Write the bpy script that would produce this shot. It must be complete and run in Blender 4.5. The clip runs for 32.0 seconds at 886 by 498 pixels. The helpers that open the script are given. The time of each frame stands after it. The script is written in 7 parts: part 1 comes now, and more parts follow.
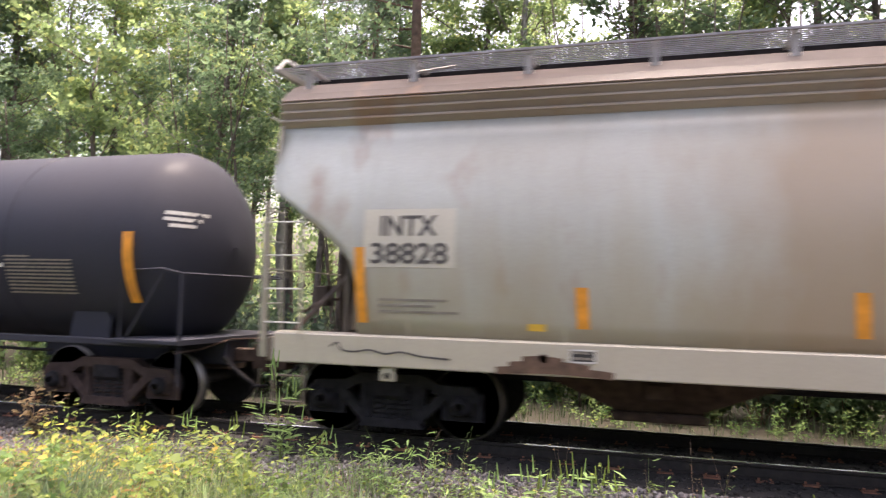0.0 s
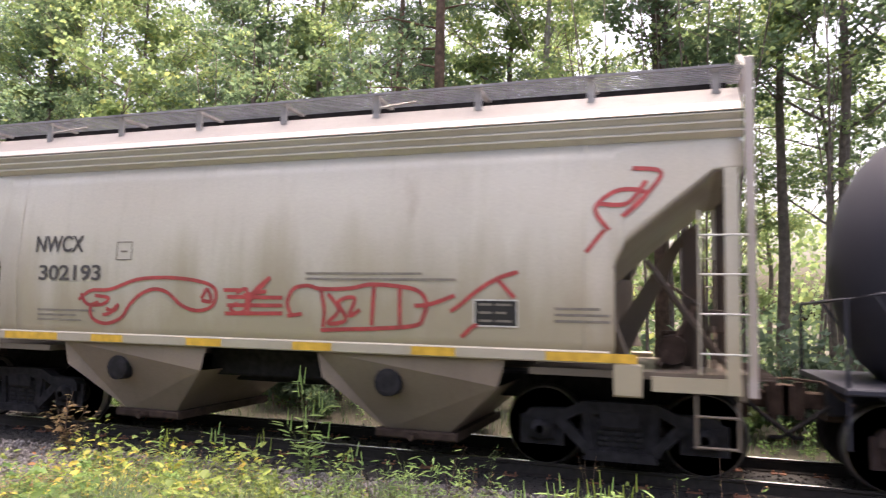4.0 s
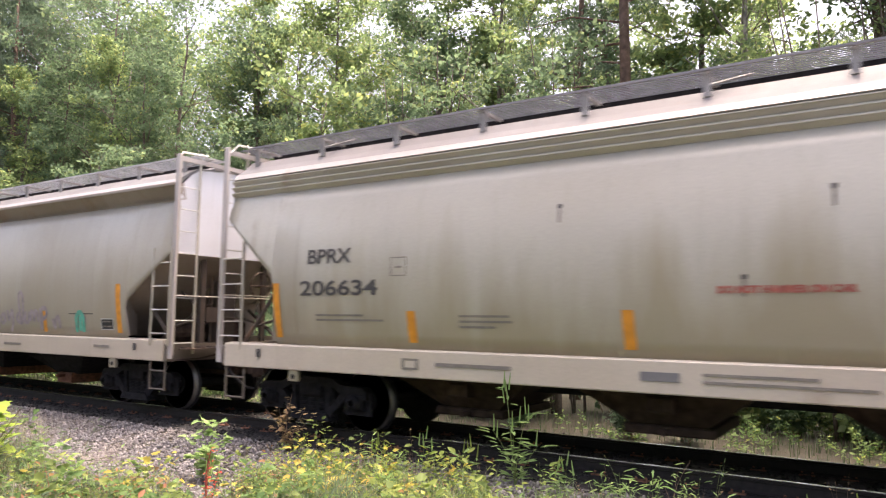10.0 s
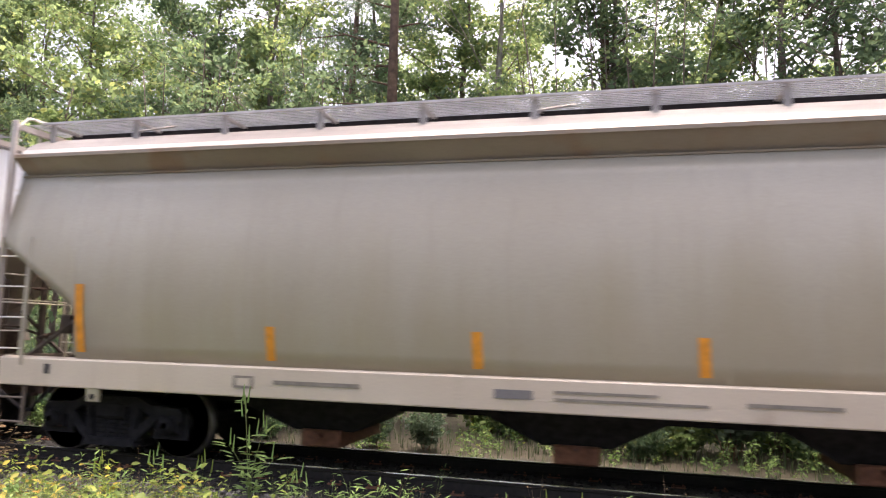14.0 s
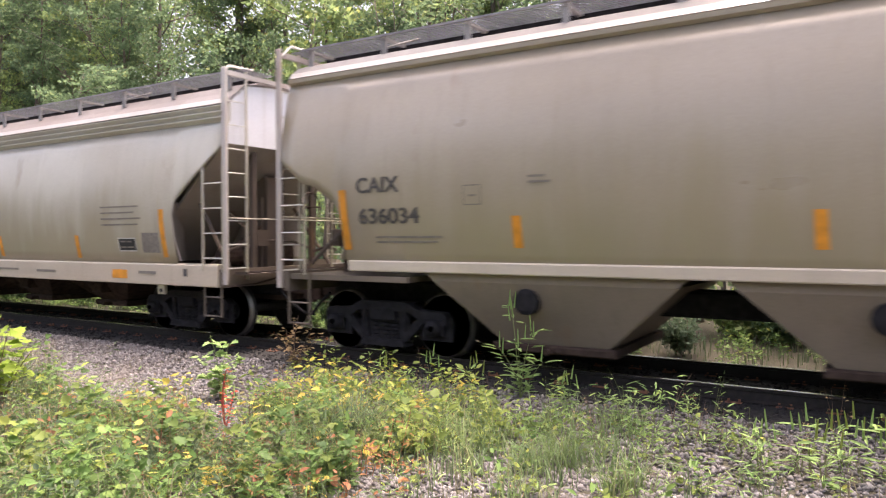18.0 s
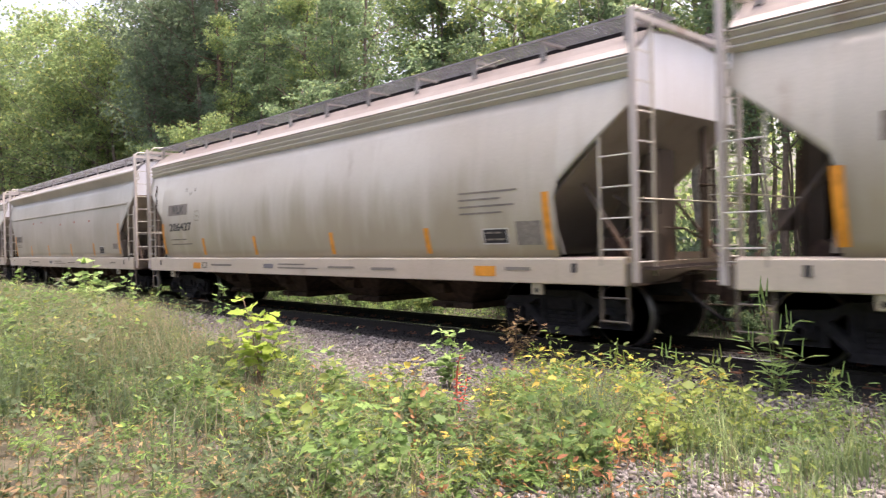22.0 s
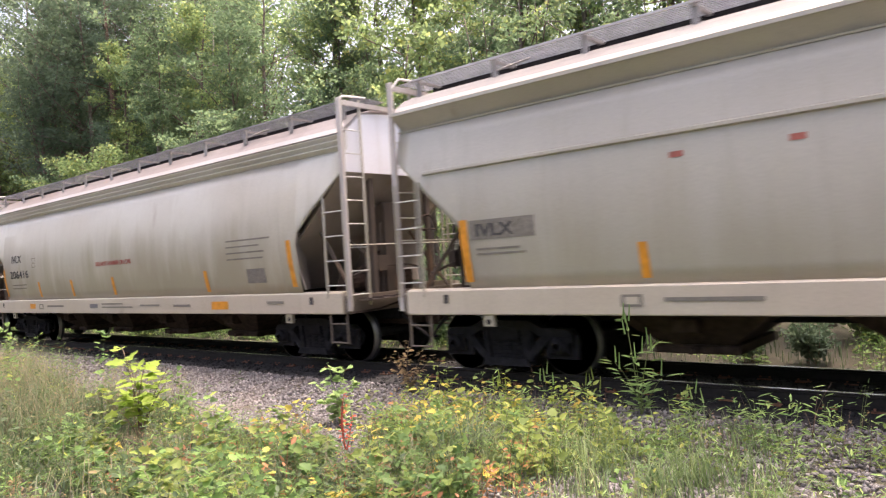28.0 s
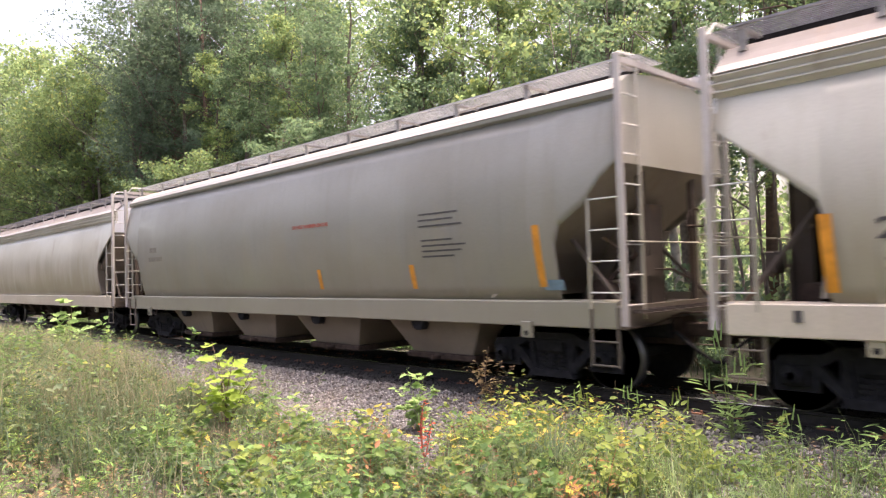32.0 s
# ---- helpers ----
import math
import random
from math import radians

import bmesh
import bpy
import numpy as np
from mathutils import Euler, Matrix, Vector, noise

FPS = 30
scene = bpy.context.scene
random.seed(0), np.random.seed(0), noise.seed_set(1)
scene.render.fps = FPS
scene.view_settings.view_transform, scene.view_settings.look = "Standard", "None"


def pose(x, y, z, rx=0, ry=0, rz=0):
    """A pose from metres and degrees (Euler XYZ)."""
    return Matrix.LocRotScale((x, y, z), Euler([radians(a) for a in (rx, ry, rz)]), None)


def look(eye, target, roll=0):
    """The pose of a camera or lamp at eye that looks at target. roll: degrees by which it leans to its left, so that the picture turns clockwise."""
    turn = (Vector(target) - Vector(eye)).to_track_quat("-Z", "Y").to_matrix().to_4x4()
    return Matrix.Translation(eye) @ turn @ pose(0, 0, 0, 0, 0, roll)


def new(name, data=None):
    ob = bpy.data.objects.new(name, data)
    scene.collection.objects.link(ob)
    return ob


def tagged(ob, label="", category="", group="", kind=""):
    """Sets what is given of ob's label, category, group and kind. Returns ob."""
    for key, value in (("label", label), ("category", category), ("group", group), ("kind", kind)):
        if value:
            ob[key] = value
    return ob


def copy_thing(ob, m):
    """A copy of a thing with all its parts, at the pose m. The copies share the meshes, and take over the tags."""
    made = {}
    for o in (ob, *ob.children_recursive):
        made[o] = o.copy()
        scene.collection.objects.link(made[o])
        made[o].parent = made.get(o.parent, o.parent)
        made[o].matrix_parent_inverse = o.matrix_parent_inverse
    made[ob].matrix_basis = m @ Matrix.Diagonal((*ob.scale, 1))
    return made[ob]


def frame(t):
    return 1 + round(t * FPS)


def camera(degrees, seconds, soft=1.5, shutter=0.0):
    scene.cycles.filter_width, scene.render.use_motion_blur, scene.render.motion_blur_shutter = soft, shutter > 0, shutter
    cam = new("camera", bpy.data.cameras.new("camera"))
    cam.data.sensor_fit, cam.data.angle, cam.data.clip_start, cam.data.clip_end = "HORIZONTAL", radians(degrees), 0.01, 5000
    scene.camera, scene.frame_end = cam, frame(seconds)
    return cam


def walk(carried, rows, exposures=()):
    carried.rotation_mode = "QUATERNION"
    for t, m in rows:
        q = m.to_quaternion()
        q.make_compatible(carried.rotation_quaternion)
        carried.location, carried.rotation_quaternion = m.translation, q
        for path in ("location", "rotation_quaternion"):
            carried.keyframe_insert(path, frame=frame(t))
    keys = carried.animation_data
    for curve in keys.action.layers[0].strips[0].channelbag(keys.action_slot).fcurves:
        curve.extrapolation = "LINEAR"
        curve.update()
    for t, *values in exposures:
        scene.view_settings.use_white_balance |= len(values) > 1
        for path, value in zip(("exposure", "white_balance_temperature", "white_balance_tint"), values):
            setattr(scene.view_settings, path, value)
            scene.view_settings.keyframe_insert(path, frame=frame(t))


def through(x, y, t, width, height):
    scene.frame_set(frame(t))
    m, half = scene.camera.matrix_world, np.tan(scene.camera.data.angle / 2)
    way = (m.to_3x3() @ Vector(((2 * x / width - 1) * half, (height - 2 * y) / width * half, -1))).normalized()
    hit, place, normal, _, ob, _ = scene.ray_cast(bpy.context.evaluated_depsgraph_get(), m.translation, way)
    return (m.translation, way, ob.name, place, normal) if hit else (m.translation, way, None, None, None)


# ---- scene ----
cam = camera(64.25, 32.0, 1.2, 0.4)
PATH = [
    (0, (-0.075, -0.418, 1.787), (-1.212, 3.408, 2.056), 1.32),
    (0.5, (-0.166, -0.443, 1.763), (-1.454, 3.338, 1.981), 2.59),
    (1, (-0.292, -0.536, 1.765), (-1.681, 3.210, 1.967), 0.60),
    (1.5, (-0.391, -0.572, 1.782), (-1.964, 3.101, 1.966), 0.82),
    (2, (-0.449, -0.426, 1.800), (-2.373, 3.068, 2.098), 1.17),
    (2.5, (-0.435, -0.421, 1.765), (-2.364, 3.075, 2.003), 1.01),
    (4.5, (-0.026, -0.471, 1.793), (-1.159, 3.346, 2.174), 1.26),
    (5, (-0.055, -0.468, 1.770), (-1.200, 3.351, 2.089), 1.04),
    (5.5, (-0.112, -0.465, 1.769), (-1.400, 3.312, 2.054), 1.01),
    (6, (-0.125, -0.451, 1.750), (-1.452, 3.314, 2.003), 1.49),
    (6.5, (-0.189, -0.418, 1.739), (-1.619, 3.306, 2.038), 1.26),
    (7, (-0.254, -0.390, 1.741), (-1.812, 3.280, 2.060), 0.79),
    (7.5, (-0.280, -0.379, 1.736), (-1.971, 3.230, 2.074), 0.89),
    (8, (-0.337, -0.375, 1.733), (-2.236, 3.129, 2.075), 0.41),
    (8.5, (-0.387, -0.363, 1.722), (-2.457, 3.042, 2.064), 0.37),
    (9, (-0.394, -0.374, 1.737), (-2.497, 3.007, 2.127), -0.06),
    (9.5, (-0.426, -0.368, 1.732), (-2.569, 2.984, 2.142), -0.00),
    (10, (-0.450, -0.364, 1.724), (-2.607, 2.981, 2.120), 0.62),
    (10.5, (-0.458, -0.356, 1.721), (-2.612, 2.993, 2.105), 0.72),
    (11, (-0.455, -0.355, 1.717), (-2.595, 3.004, 2.084), 0.85),
    (11.5, (-0.440, -0.364, 1.718), (-2.557, 3.010, 2.084), 0.87),
    (12, (-0.423, -0.374, 1.716), (-2.467, 3.046, 2.068), 1.07),
    (12.5, (-0.264, -0.374, 1.752), (-1.952, 3.237, 2.084), 0.97),
    (13, (-0.095, -0.403, 1.782), (-1.396, 3.353, 2.230), 0.62),
    (13.5, (-0.020, -0.421, 1.796), (-1.015, 3.427, 2.248), 1.46),
    (15.5, (-0.344, -0.441, 1.736), (-1.614, 3.312, 2.281), 2.24),
    (16, (-0.351, -0.485, 1.765), (-1.863, 3.180, 2.292), 2.03),
    (16.5, (-0.408, -0.491, 1.744), (-2.126, 3.103, 2.107), 1.72),
    (17, (-0.542, -0.498, 1.753), (-2.558, 2.955, 1.870), 1.30),
    (17.5, (-0.616, -0.503, 1.754), (-2.717, 2.901, 1.758), 0.04),
    (18, (-0.617, -0.513, 1.759), (-2.723, 2.888, 1.693), -0.19),
    (18.5, (-0.621, -0.516, 1.764), (-2.732, 2.880, 1.691), -0.32),
    (19, (-0.608, -0.495, 1.756), (-2.713, 2.905, 1.656), -0.54),
    (19.5, (-0.597, -0.499, 1.762), (-2.675, 2.917, 1.658), -0.89),
    (20, (-0.607, -0.505, 1.756), (-2.696, 2.906, 1.689), -0.72),
    (20.5, (-0.624, -0.492, 1.749), (-2.727, 2.911, 1.758), -0.77),
    (21, (-0.859, -0.604, 1.727), (-3.165, 2.661, 1.860), -0.18),
    (21.5, (-0.966, -0.551, 1.639), (-3.724, 2.345, 1.546), -1.92),
    (22, (-1.174, -0.610, 1.564), (-4.096, 2.122, 1.528), -1.29),
    (22.5, (-1.219, -0.563, 1.515), (-4.158, 2.148, 1.401), 2.69),
    (23, (-1.243, -0.575, 1.518), (-4.250, 2.063, 1.539), 3.57),
    (23.5, (-1.257, -0.617, 1.528), (-4.280, 1.999, 1.658), 3.76),
    (24, (-1.211, -0.582, 1.536), (-4.242, 2.028, 1.620), 2.20),
    (24.5, (-1.134, -0.546, 1.593), (-4.063, 2.178, 1.611), 3.92),
    (25, (-0.952, -0.479, 1.734), (-3.729, 2.399, 1.843), -0.50),
    (25.5, (-0.879, -0.495, 1.754), (-3.378, 2.627, 1.820), -1.55),
    (27.5, (-0.738, -0.504, 1.755), (-3.327, 2.545, 1.810), 0.57),
    (28, (-0.682, -0.492, 1.772), (-3.255, 2.570, 1.824), -3.62),
    (28.5, (-0.764, -0.597, 1.770), (-3.429, 2.373, 2.045), 0.93),
    (29, (-0.778, -0.606, 1.739), (-3.537, 2.276, 2.027), 3.63),
    (29.5, (-0.788, -0.587, 1.753), (-3.655, 2.185, 2.068), 3.01),
    (30, (-0.783, -0.594, 1.722), (-3.645, 2.195, 1.898), 2.43),
    (30.5, (-0.775, -0.553, 1.734), (-3.622, 2.249, 1.932), 1.45),
    (31, (-0.800, -0.558, 1.740), (-3.620, 2.276, 1.871), 0.29),
    (31.5, (-0.810, -0.548, 1.737), (-3.673, 2.242, 1.850), -0.82),
    (32, (-0.810, -0.543, 1.752), (-3.685, 2.235, 1.885), -1.66),
]
walk(cam, [(t, look(eye, target, roll)) for t, eye, target, roll in PATH], [(0, 2.24, 7150, 20), (2.5, 2.26, 7150, 20), (5, 2.12, 7150, 20), (14, 2.08, 7150, 20), (18.5, 2.08, 7150, 20), (20.5, 2.16, 7150, 20), (22, 2.04, 7150, 20), (32, 2.09, 7150, 20)])

# ---- light ----
SUN_EL, SUN_AZ = 77.0, 12.0      # veiled sun above the wood
world = bpy.data.worlds.new("sky")
scene.world = world
world.use_nodes = True
wn = world.node_tree
sky = wn.nodes.new("ShaderNodeTexSky")
sky.sky_type, sky.sun_disc = "NISHITA", False
sky.sun_elevation, sky.sun_rotation = radians(SUN_EL), radians(SUN_AZ)
sky.air_density, sky.dust_density, sky.ozone_density = 1.0, 9.0, 0.5
wn.nodes["Background"].inputs["Strength"].default_value = 0.15
wn.links.new(sky.outputs[0], wn.nodes["Background"].inputs["Color"])
sun = new("sun", bpy.data.lights.new("sun", "SUN"))
sun.data.energy, sun.data.angle, sun.data.color = 1.35, radians(20), (1.0, 0.96, 0.90)
sx, sy = math.sin(radians(SUN_AZ)), math.cos(radians(SUN_AZ))
sun.matrix_world = look((0, 0, 30), (-30 * sx, -30 * sy, 30 - 30 * math.tan(radians(SUN_EL))))


# ---- materials ----
def shader(name, rough=0.7, metal=0.0):
    m = bpy.data.materials.new(name)
    m.use_nodes = True
    nt = m.node_tree
    b = nt.nodes["Principled BSDF"]
    b.inputs["Roughness"].default_value, b.inputs["Metallic"].default_value = rough, metal
    return m, nt, b


def node(nt, kind, **inputs):
    n = nt.nodes.new(kind)
    for k, v in inputs.items():
        n.inputs[k.replace("_", " ")].default_value = v
    return n


def noise_of(nt, scale, stretch=(1, 1, 1), detail=4.0, space="Object"):
    tc = node(nt, "ShaderNodeTexCoord")
    mp = node(nt, "ShaderNodeMapping")
    mp.inputs["Scale"].default_value = stretch
    nz = node(nt, "ShaderNodeTexNoise", Scale=scale, Detail=detail)
    nt.links.new(tc.outputs[space], mp.inputs["Vector"])
    nt.links.new(mp.outputs[0], nz.inputs["Vector"])
    return nz.outputs["Fac"]


def ramp(nt, fac, *stops):
    r = nt.nodes.new("ShaderNodeValToRGB")
    r.color_ramp.elements[0].position, r.color_ramp.elements[1].position = stops[0][0], stops[-1][0]
    for pos, _ in stops[1:-1]:
        r.color_ramp.elements.new(pos)
    for e, (pos, c) in zip(r.color_ramp.elements, stops):
        e.position, e.color = pos, (*c, 1)
    nt.links.new(fac, r.inputs[0])
    return r.outputs[0]


def mix(nt, fac, a, b, mode="MIX"):
    n = nt.nodes.new("ShaderNodeMix")
    n.data_type, n.blend_type = "RGBA", mode
    for sock, v in ((0, fac), (6, a), (7, b)):
        if isinstance(v, (int, float)):
            n.inputs[sock].default_value = v
        elif isinstance(v, tuple):
            n.inputs[sock].default_value = (*v, 1)
        else:
            nt.links.new(v, n.inputs[sock])
    return n.outputs[2]


def bump(nt, b, fac, strength, dist):
    n = node(nt, "ShaderNodeBump", Strength=strength, Distance=dist)
    nt.links.new(fac, n.inputs["Height"])
    nt.links.new(n.outputs[0], b.inputs["Normal"])


def shade(c, k):
    return tuple(v * k for v in c)


def car_paint(name, base, grime, rust=0.62, rough=0.38, gloss=0.6, splash=0.0, stain=None):
    """Weathered railcar paint: broad grime, rain streaks that run down, a few rust blooms, faint ripple of the sheets."""
    m, nt, b = shader(name, rough)
    b.inputs["Specular IOR Level"].default_value = gloss
    b.inputs["Coat Weight"].default_value, b.inputs["Coat Roughness"].default_value = 0.5 * gloss, 0.22
    broad = noise_of(nt, 0.55, (0.6, 1, 1.0), 5)
    streak = noise_of(nt, 2.6, (1.0, 1.0, 0.07), 4)
    fine = noise_of(nt, 40, (1, 1, 1), 2)
    c = mix(nt, ramp(nt, broad, (0.35, (0, 0, 0)), (0.72, (1, 1, 1))), base, grime)
    c = mix(nt, ramp(nt, streak, (0.54, (0, 0, 0)), (0.82, (0.28, 0.28, 0.28))), c, shade(grime, 0.74))
    thin = noise_of(nt, 7.5, (1.0, 1.0, 0.045), 5)
    c = mix(nt, ramp(nt, thin, (0.56, (0, 0, 0)), (0.82, (0.26, 0.26, 0.26))), c, (grime[0] * 0.70, grime[1] * 0.68, grime[2] * 0.58))
    tc, xyz = node(nt, "ShaderNodeTexCoord"), node(nt, "ShaderNodeSeparateXYZ")
    nt.links.new(tc.outputs["Object"], xyz.inputs[0])
    sheet = nt.nodes.new("ShaderNodeMath")
    sheet.operation, sheet.inputs[1].default_value = "SNAP", 1.43
    nt.links.new(xyz.outputs[0], sheet.inputs[0])
    tone = nt.nodes.new("ShaderNodeTexWhiteNoise")
    tone.noise_dimensions = "1D"
    nt.links.new(sheet.outputs[0], tone.inputs["W"])
    c = mix(nt, ramp(nt, tone.outputs["Value"], (0.0, (0, 0, 0)), (1.0, (0.32, 0.32, 0.32))), c, shade(grime, 0.9))
    spots = noise_of(nt, 1.7, (1, 1, 0.5), 6)
    c = mix(nt, ramp(nt, spots, (rust + 0.05, (0, 0, 0)), (rust + 0.2, (0.6, 0.6, 0.6))), c, (0.25, 0.15, 0.09))
    c = mix(nt, ramp(nt, fine, (0.3, (0, 0, 0)), (0.7, (0.14, 0.14, 0.14))), c, shade(grime, 0.3))
    if splash:
        tongue = noise_of(nt, 1.9, (1.0, 1.0, 0.16), 6)
        reach = nt.nodes.new("ShaderNodeMath")
        reach.operation, reach.inputs[1].default_value, reach.inputs[2].default_value = "MULTIPLY_ADD", -0.30, 1.0
        nt.links.new(xyz.outputs[2], reach.inputs[0])
        both = nt.nodes.new("ShaderNodeMath")
        both.operation = "ADD"
        nt.links.new(reach.outputs[0], both.inputs[0])
        nt.links.new(tongue, both.inputs[1])
        c = mix(nt, ramp(nt, both.outputs[0], (0.66, (0, 0, 0)), (1.08, (splash,) * 3)), c, (0.29, 0.243, 0.155))
    if stain:       # a broad rust-brown bloom that begins along the car
        edge = nt.nodes.new("ShaderNodeMapRange")
        edge.inputs[1].default_value, edge.inputs[2].default_value, edge.inputs[3].default_value, edge.inputs[4].default_value = stain[0], stain[1], -0.15, 0.36
        nt.links.new(xyz.outputs[0], edge.inputs[0])
        cloud = nt.nodes.new("ShaderNodeMath")
        cloud.operation = "ADD"
        nt.links.new(edge.outputs[0], cloud.inputs[0])
        nt.links.new(noise_of(nt, 0.9, (1, 1, 0.6), 5), cloud.inputs[1])
        c = mix(nt, ramp(nt, cloud.outputs[0], (0.44, (0, 0, 0)), (0.78, (0.75, 0.75, 0.75))), c, (0.27, 0.195, 0.125))
    nt.links.new(c, b.inputs["Base Color"])
    nt.links.new(ramp(nt, broad, (0.3, (rough - 0.08,) * 3), (0.7, (rough + 0.15,) * 3)), b.inputs["Roughness"])
    bump(nt, b, noise_of(nt, 0.8, (1, 1, 0.35), 2), 0.25, 0.03)
    return m


def plain(name, color, rough=0.6, metal=0.0, vary=0.35, scale=6.0, bumpy=0.0, gloss=0.5):
    m, nt, b = shader(name, rough, metal)
    b.inputs["Specular IOR Level"].default_value = gloss
    n1, n2 = noise_of(nt, scale, detail=5), noise_of(nt, scale * 0.2, detail=3)
    c = mix(nt, ramp(nt, n1, (0.3, (0, 0, 0)), (0.7, (1, 1, 1))), shade(color, 1 - vary), shade(color, 1 + vary * 0.6))
    c = mix(nt, ramp(nt, n2, (0.4, (0, 0, 0)), (0.75, (0.5, 0.5, 0.5))), c, shade(color, 0.55))
    nt.links.new(c, b.inputs["Base Color"])
    if bumpy:
        bump(nt, b, n1, 0.6, bumpy)
    return m


def leafy(name, dark, light, warm=None, through=0.45, warm_from=0.82):
    """Leaves: colour varies leaf by leaf, light passes through them."""
    m, nt, b = shader(name, 0.55)
    b.inputs["Specular IOR Level"].default_value = 0.22
    geo = node(nt, "ShaderNodeNewGeometry")
    stops = [(0.0, dark), (0.65, light)]
    if warm:
        stops += [(warm_from, light), (1.0, warm)]
    c = ramp(nt, geo.outputs["Random Per Island"], *stops)
    big = noise_of(nt, 0.45, detail=3)
    c = mix(nt, ramp(nt, big, (0.38, (0, 0, 0)), (0.62, (0.62, 0.62, 0.62))), c, shade(dark, 0.8))
    nt.links.new(c, b.inputs["Base Color"])
    tr = node(nt, "ShaderNodeBsdfTranslucent")
    nt.links.new(mix(nt, 0.25, c, (0.35, 0.455, 0.20)), tr.inputs["Color"])
    ms = node(nt, "ShaderNodeMixShader", Fac=through)
    out = nt.nodes["Material Output"]
    nt.links.new(b.outputs[0], ms.inputs[1])
    nt.links.new(tr.outputs[0], ms.inputs[2])
    nt.links.new(ms.outputs[0], out.inputs["Surface"])
    return m


TAN = car_paint("tan_railcar_paint", (0.50, 0.478, 0.412), (0.42, 0.384, 0.31), splash=0.75)
OLIVE = car_paint("olive_tan_railcar_paint", (0.395, 0.34, 0.268), (0.325, 0.27, 0.198), 0.66, 0.32, 0.8, splash=0.75)
SILL = car_paint("pale_cream_sill_paint", (0.60, 0.53, 0.445), (0.47, 0.395, 0.31), 0.62)
CREAM = car_paint("cream_railcar_paint", (0.55, 0.528, 0.462), (0.46, 0.42, 0.345), 0.66, splash=0.7)
GREYP = car_paint("grey_railcar_paint", (0.415, 0.386, 0.325), (0.34, 0.305, 0.24), 0.68, splash=0.4)
STAINED = car_paint("rust_stained_grey_paint", (0.445, 0.475, 0.455), (0.325, 0.31, 0.265), 0.56, splash=0.55, stain=(-4.2, -1.8))
DARKGREY = car_paint("dull_grey_railcar_paint", (0.285, 0.275, 0.245), (0.22, 0.206, 0.172), 0.72, splash=0.3)
PALE = car_paint("pale_grey_railcar_paint", (0.50, 0.475, 0.42), (0.40, 0.37, 0.31), 0.66, splash=0.35)
PATCH = car_paint("worn_pale_number_patch", (0.52, 0.505, 0.44), (0.46, 0.43, 0.36), 0.7, 0.6, 0.3)
WHITE = car_paint("chalky_white_railcar_paint", (0.84, 0.86, 0.92), (0.71, 0.71, 0.74), 0.68)
# roof colours set darker than real roofs to offset the bright sun on them
ROOF = car_paint("sun_dimmed_dusty_roof_paint", (0.205, 0.201, 0.207), (0.17, 0.161, 0.16), 0.62, 0.7, 0.2)
PINKROOF = car_paint("sun_dimmed_rust_tinted_roof_paint", (0.235, 0.217, 0.218), (0.19, 0.165, 0.158), 0.58, 0.8, 0.15)
REDROOF = car_paint("sun_dimmed_rust_dusted_roof_paint", (0.106, 0.094, 0.092), (0.085, 0.07, 0.066), 0.6, 0.85, 0.10)
BLACK = car_paint("black_tank_paint", (0.031, 0.034, 0.048), (0.040, 0.041, 0.053), 0.9, 0.68, 0.10)
# slope sheets and gussets: duller and browner than the car sides
SLOPE = car_paint("dull_brown_slope_paint", (0.36, 0.315, 0.28), (0.25, 0.21, 0.18), 0.6, 0.7)
BAY = car_paint("road_dusted_bay_paint", (0.31, 0.25, 0.198), (0.18, 0.143, 0.112), 0.56, 0.75, 0.25)
RODS = car_paint("dusty_brown_end_gear", (0.12, 0.096, 0.083), (0.065, 0.05, 0.042), 0.5, 0.85, 0.2)
# flange lighter than the roof: the sky's reflection is put into its colour
FLANGE = car_paint("sky_sheen_flange_paint", (0.30, 0.293, 0.296), (0.24, 0.226, 0.22), 0.64, 0.55, 0.4)
RUSTEAVE = car_paint("rust_browned_eave_paint", (0.33, 0.285, 0.24), (0.23, 0.185, 0.145), 0.5, 0.6, 0.3)
POST = car_paint("dirty_white_post_paint", (0.56, 0.525, 0.51), (0.40, 0.34, 0.31), 0.56, 0.6, 0.3)
# darker brown for platforms, braces and steps at the car ends
UNDER = car_paint("dark_brown_underside_paint", (0.17, 0.135, 0.105), (0.10, 0.08, 0.062), 0.6, 0.8)
BROWN = plain("rusty_brown_steel", (0.060, 0.040, 0.032), 0.9, 0.0, 0.5, 9, 0.004, 0.2)
DARK = plain("grimy_dark_steel", (0.024, 0.023, 0.026), 0.9, 0.0, 0.5, 10, 0.003, 0.15)
CASTING = plain("rusty_mauve_casting", (0.058, 0.040, 0.037), 0.9, 0.0, 0.45, 9, 0.003, 0.2)
WHEELSTEEL = plain("oily_wheel_steel", (0.028, 0.027, 0.029), 0.75, 0.0, 0.4, 12, 0.0, 0.25)
TREAD = plain("bright_worn_tread_steel", (0.22, 0.21, 0.20), 0.45, 0.9, 0.2, 20)
GRATE = plain("weathered_grating_steel", (0.245, 0.24, 0.265), 0.6, 0.0, 0.3, 5)
BRACKET = plain("pale_weathered_bracket_steel", (0.30, 0.29, 0.29), 0.6, 0.0, 0.3, 5)
GALV = plain("pale_galvanised_grating", (0.48, 0.48, 0.51), 0.5, 0.0, 0.25, 5)
RUST = plain("red_rust_steel", (0.20, 0.085, 0.05), 0.85, 0.0, 0.5, 14, 0.003)
RUSTBROWN = plain("dark_brown_rust_stain", (0.125, 0.075, 0.05), 0.9, 0.0, 0.5, 11, 0.003)
ORANGE = plain("orange_reflective_tape", (0.72, 0.29, 0.03), 0.45, 0, 0.25, 9)
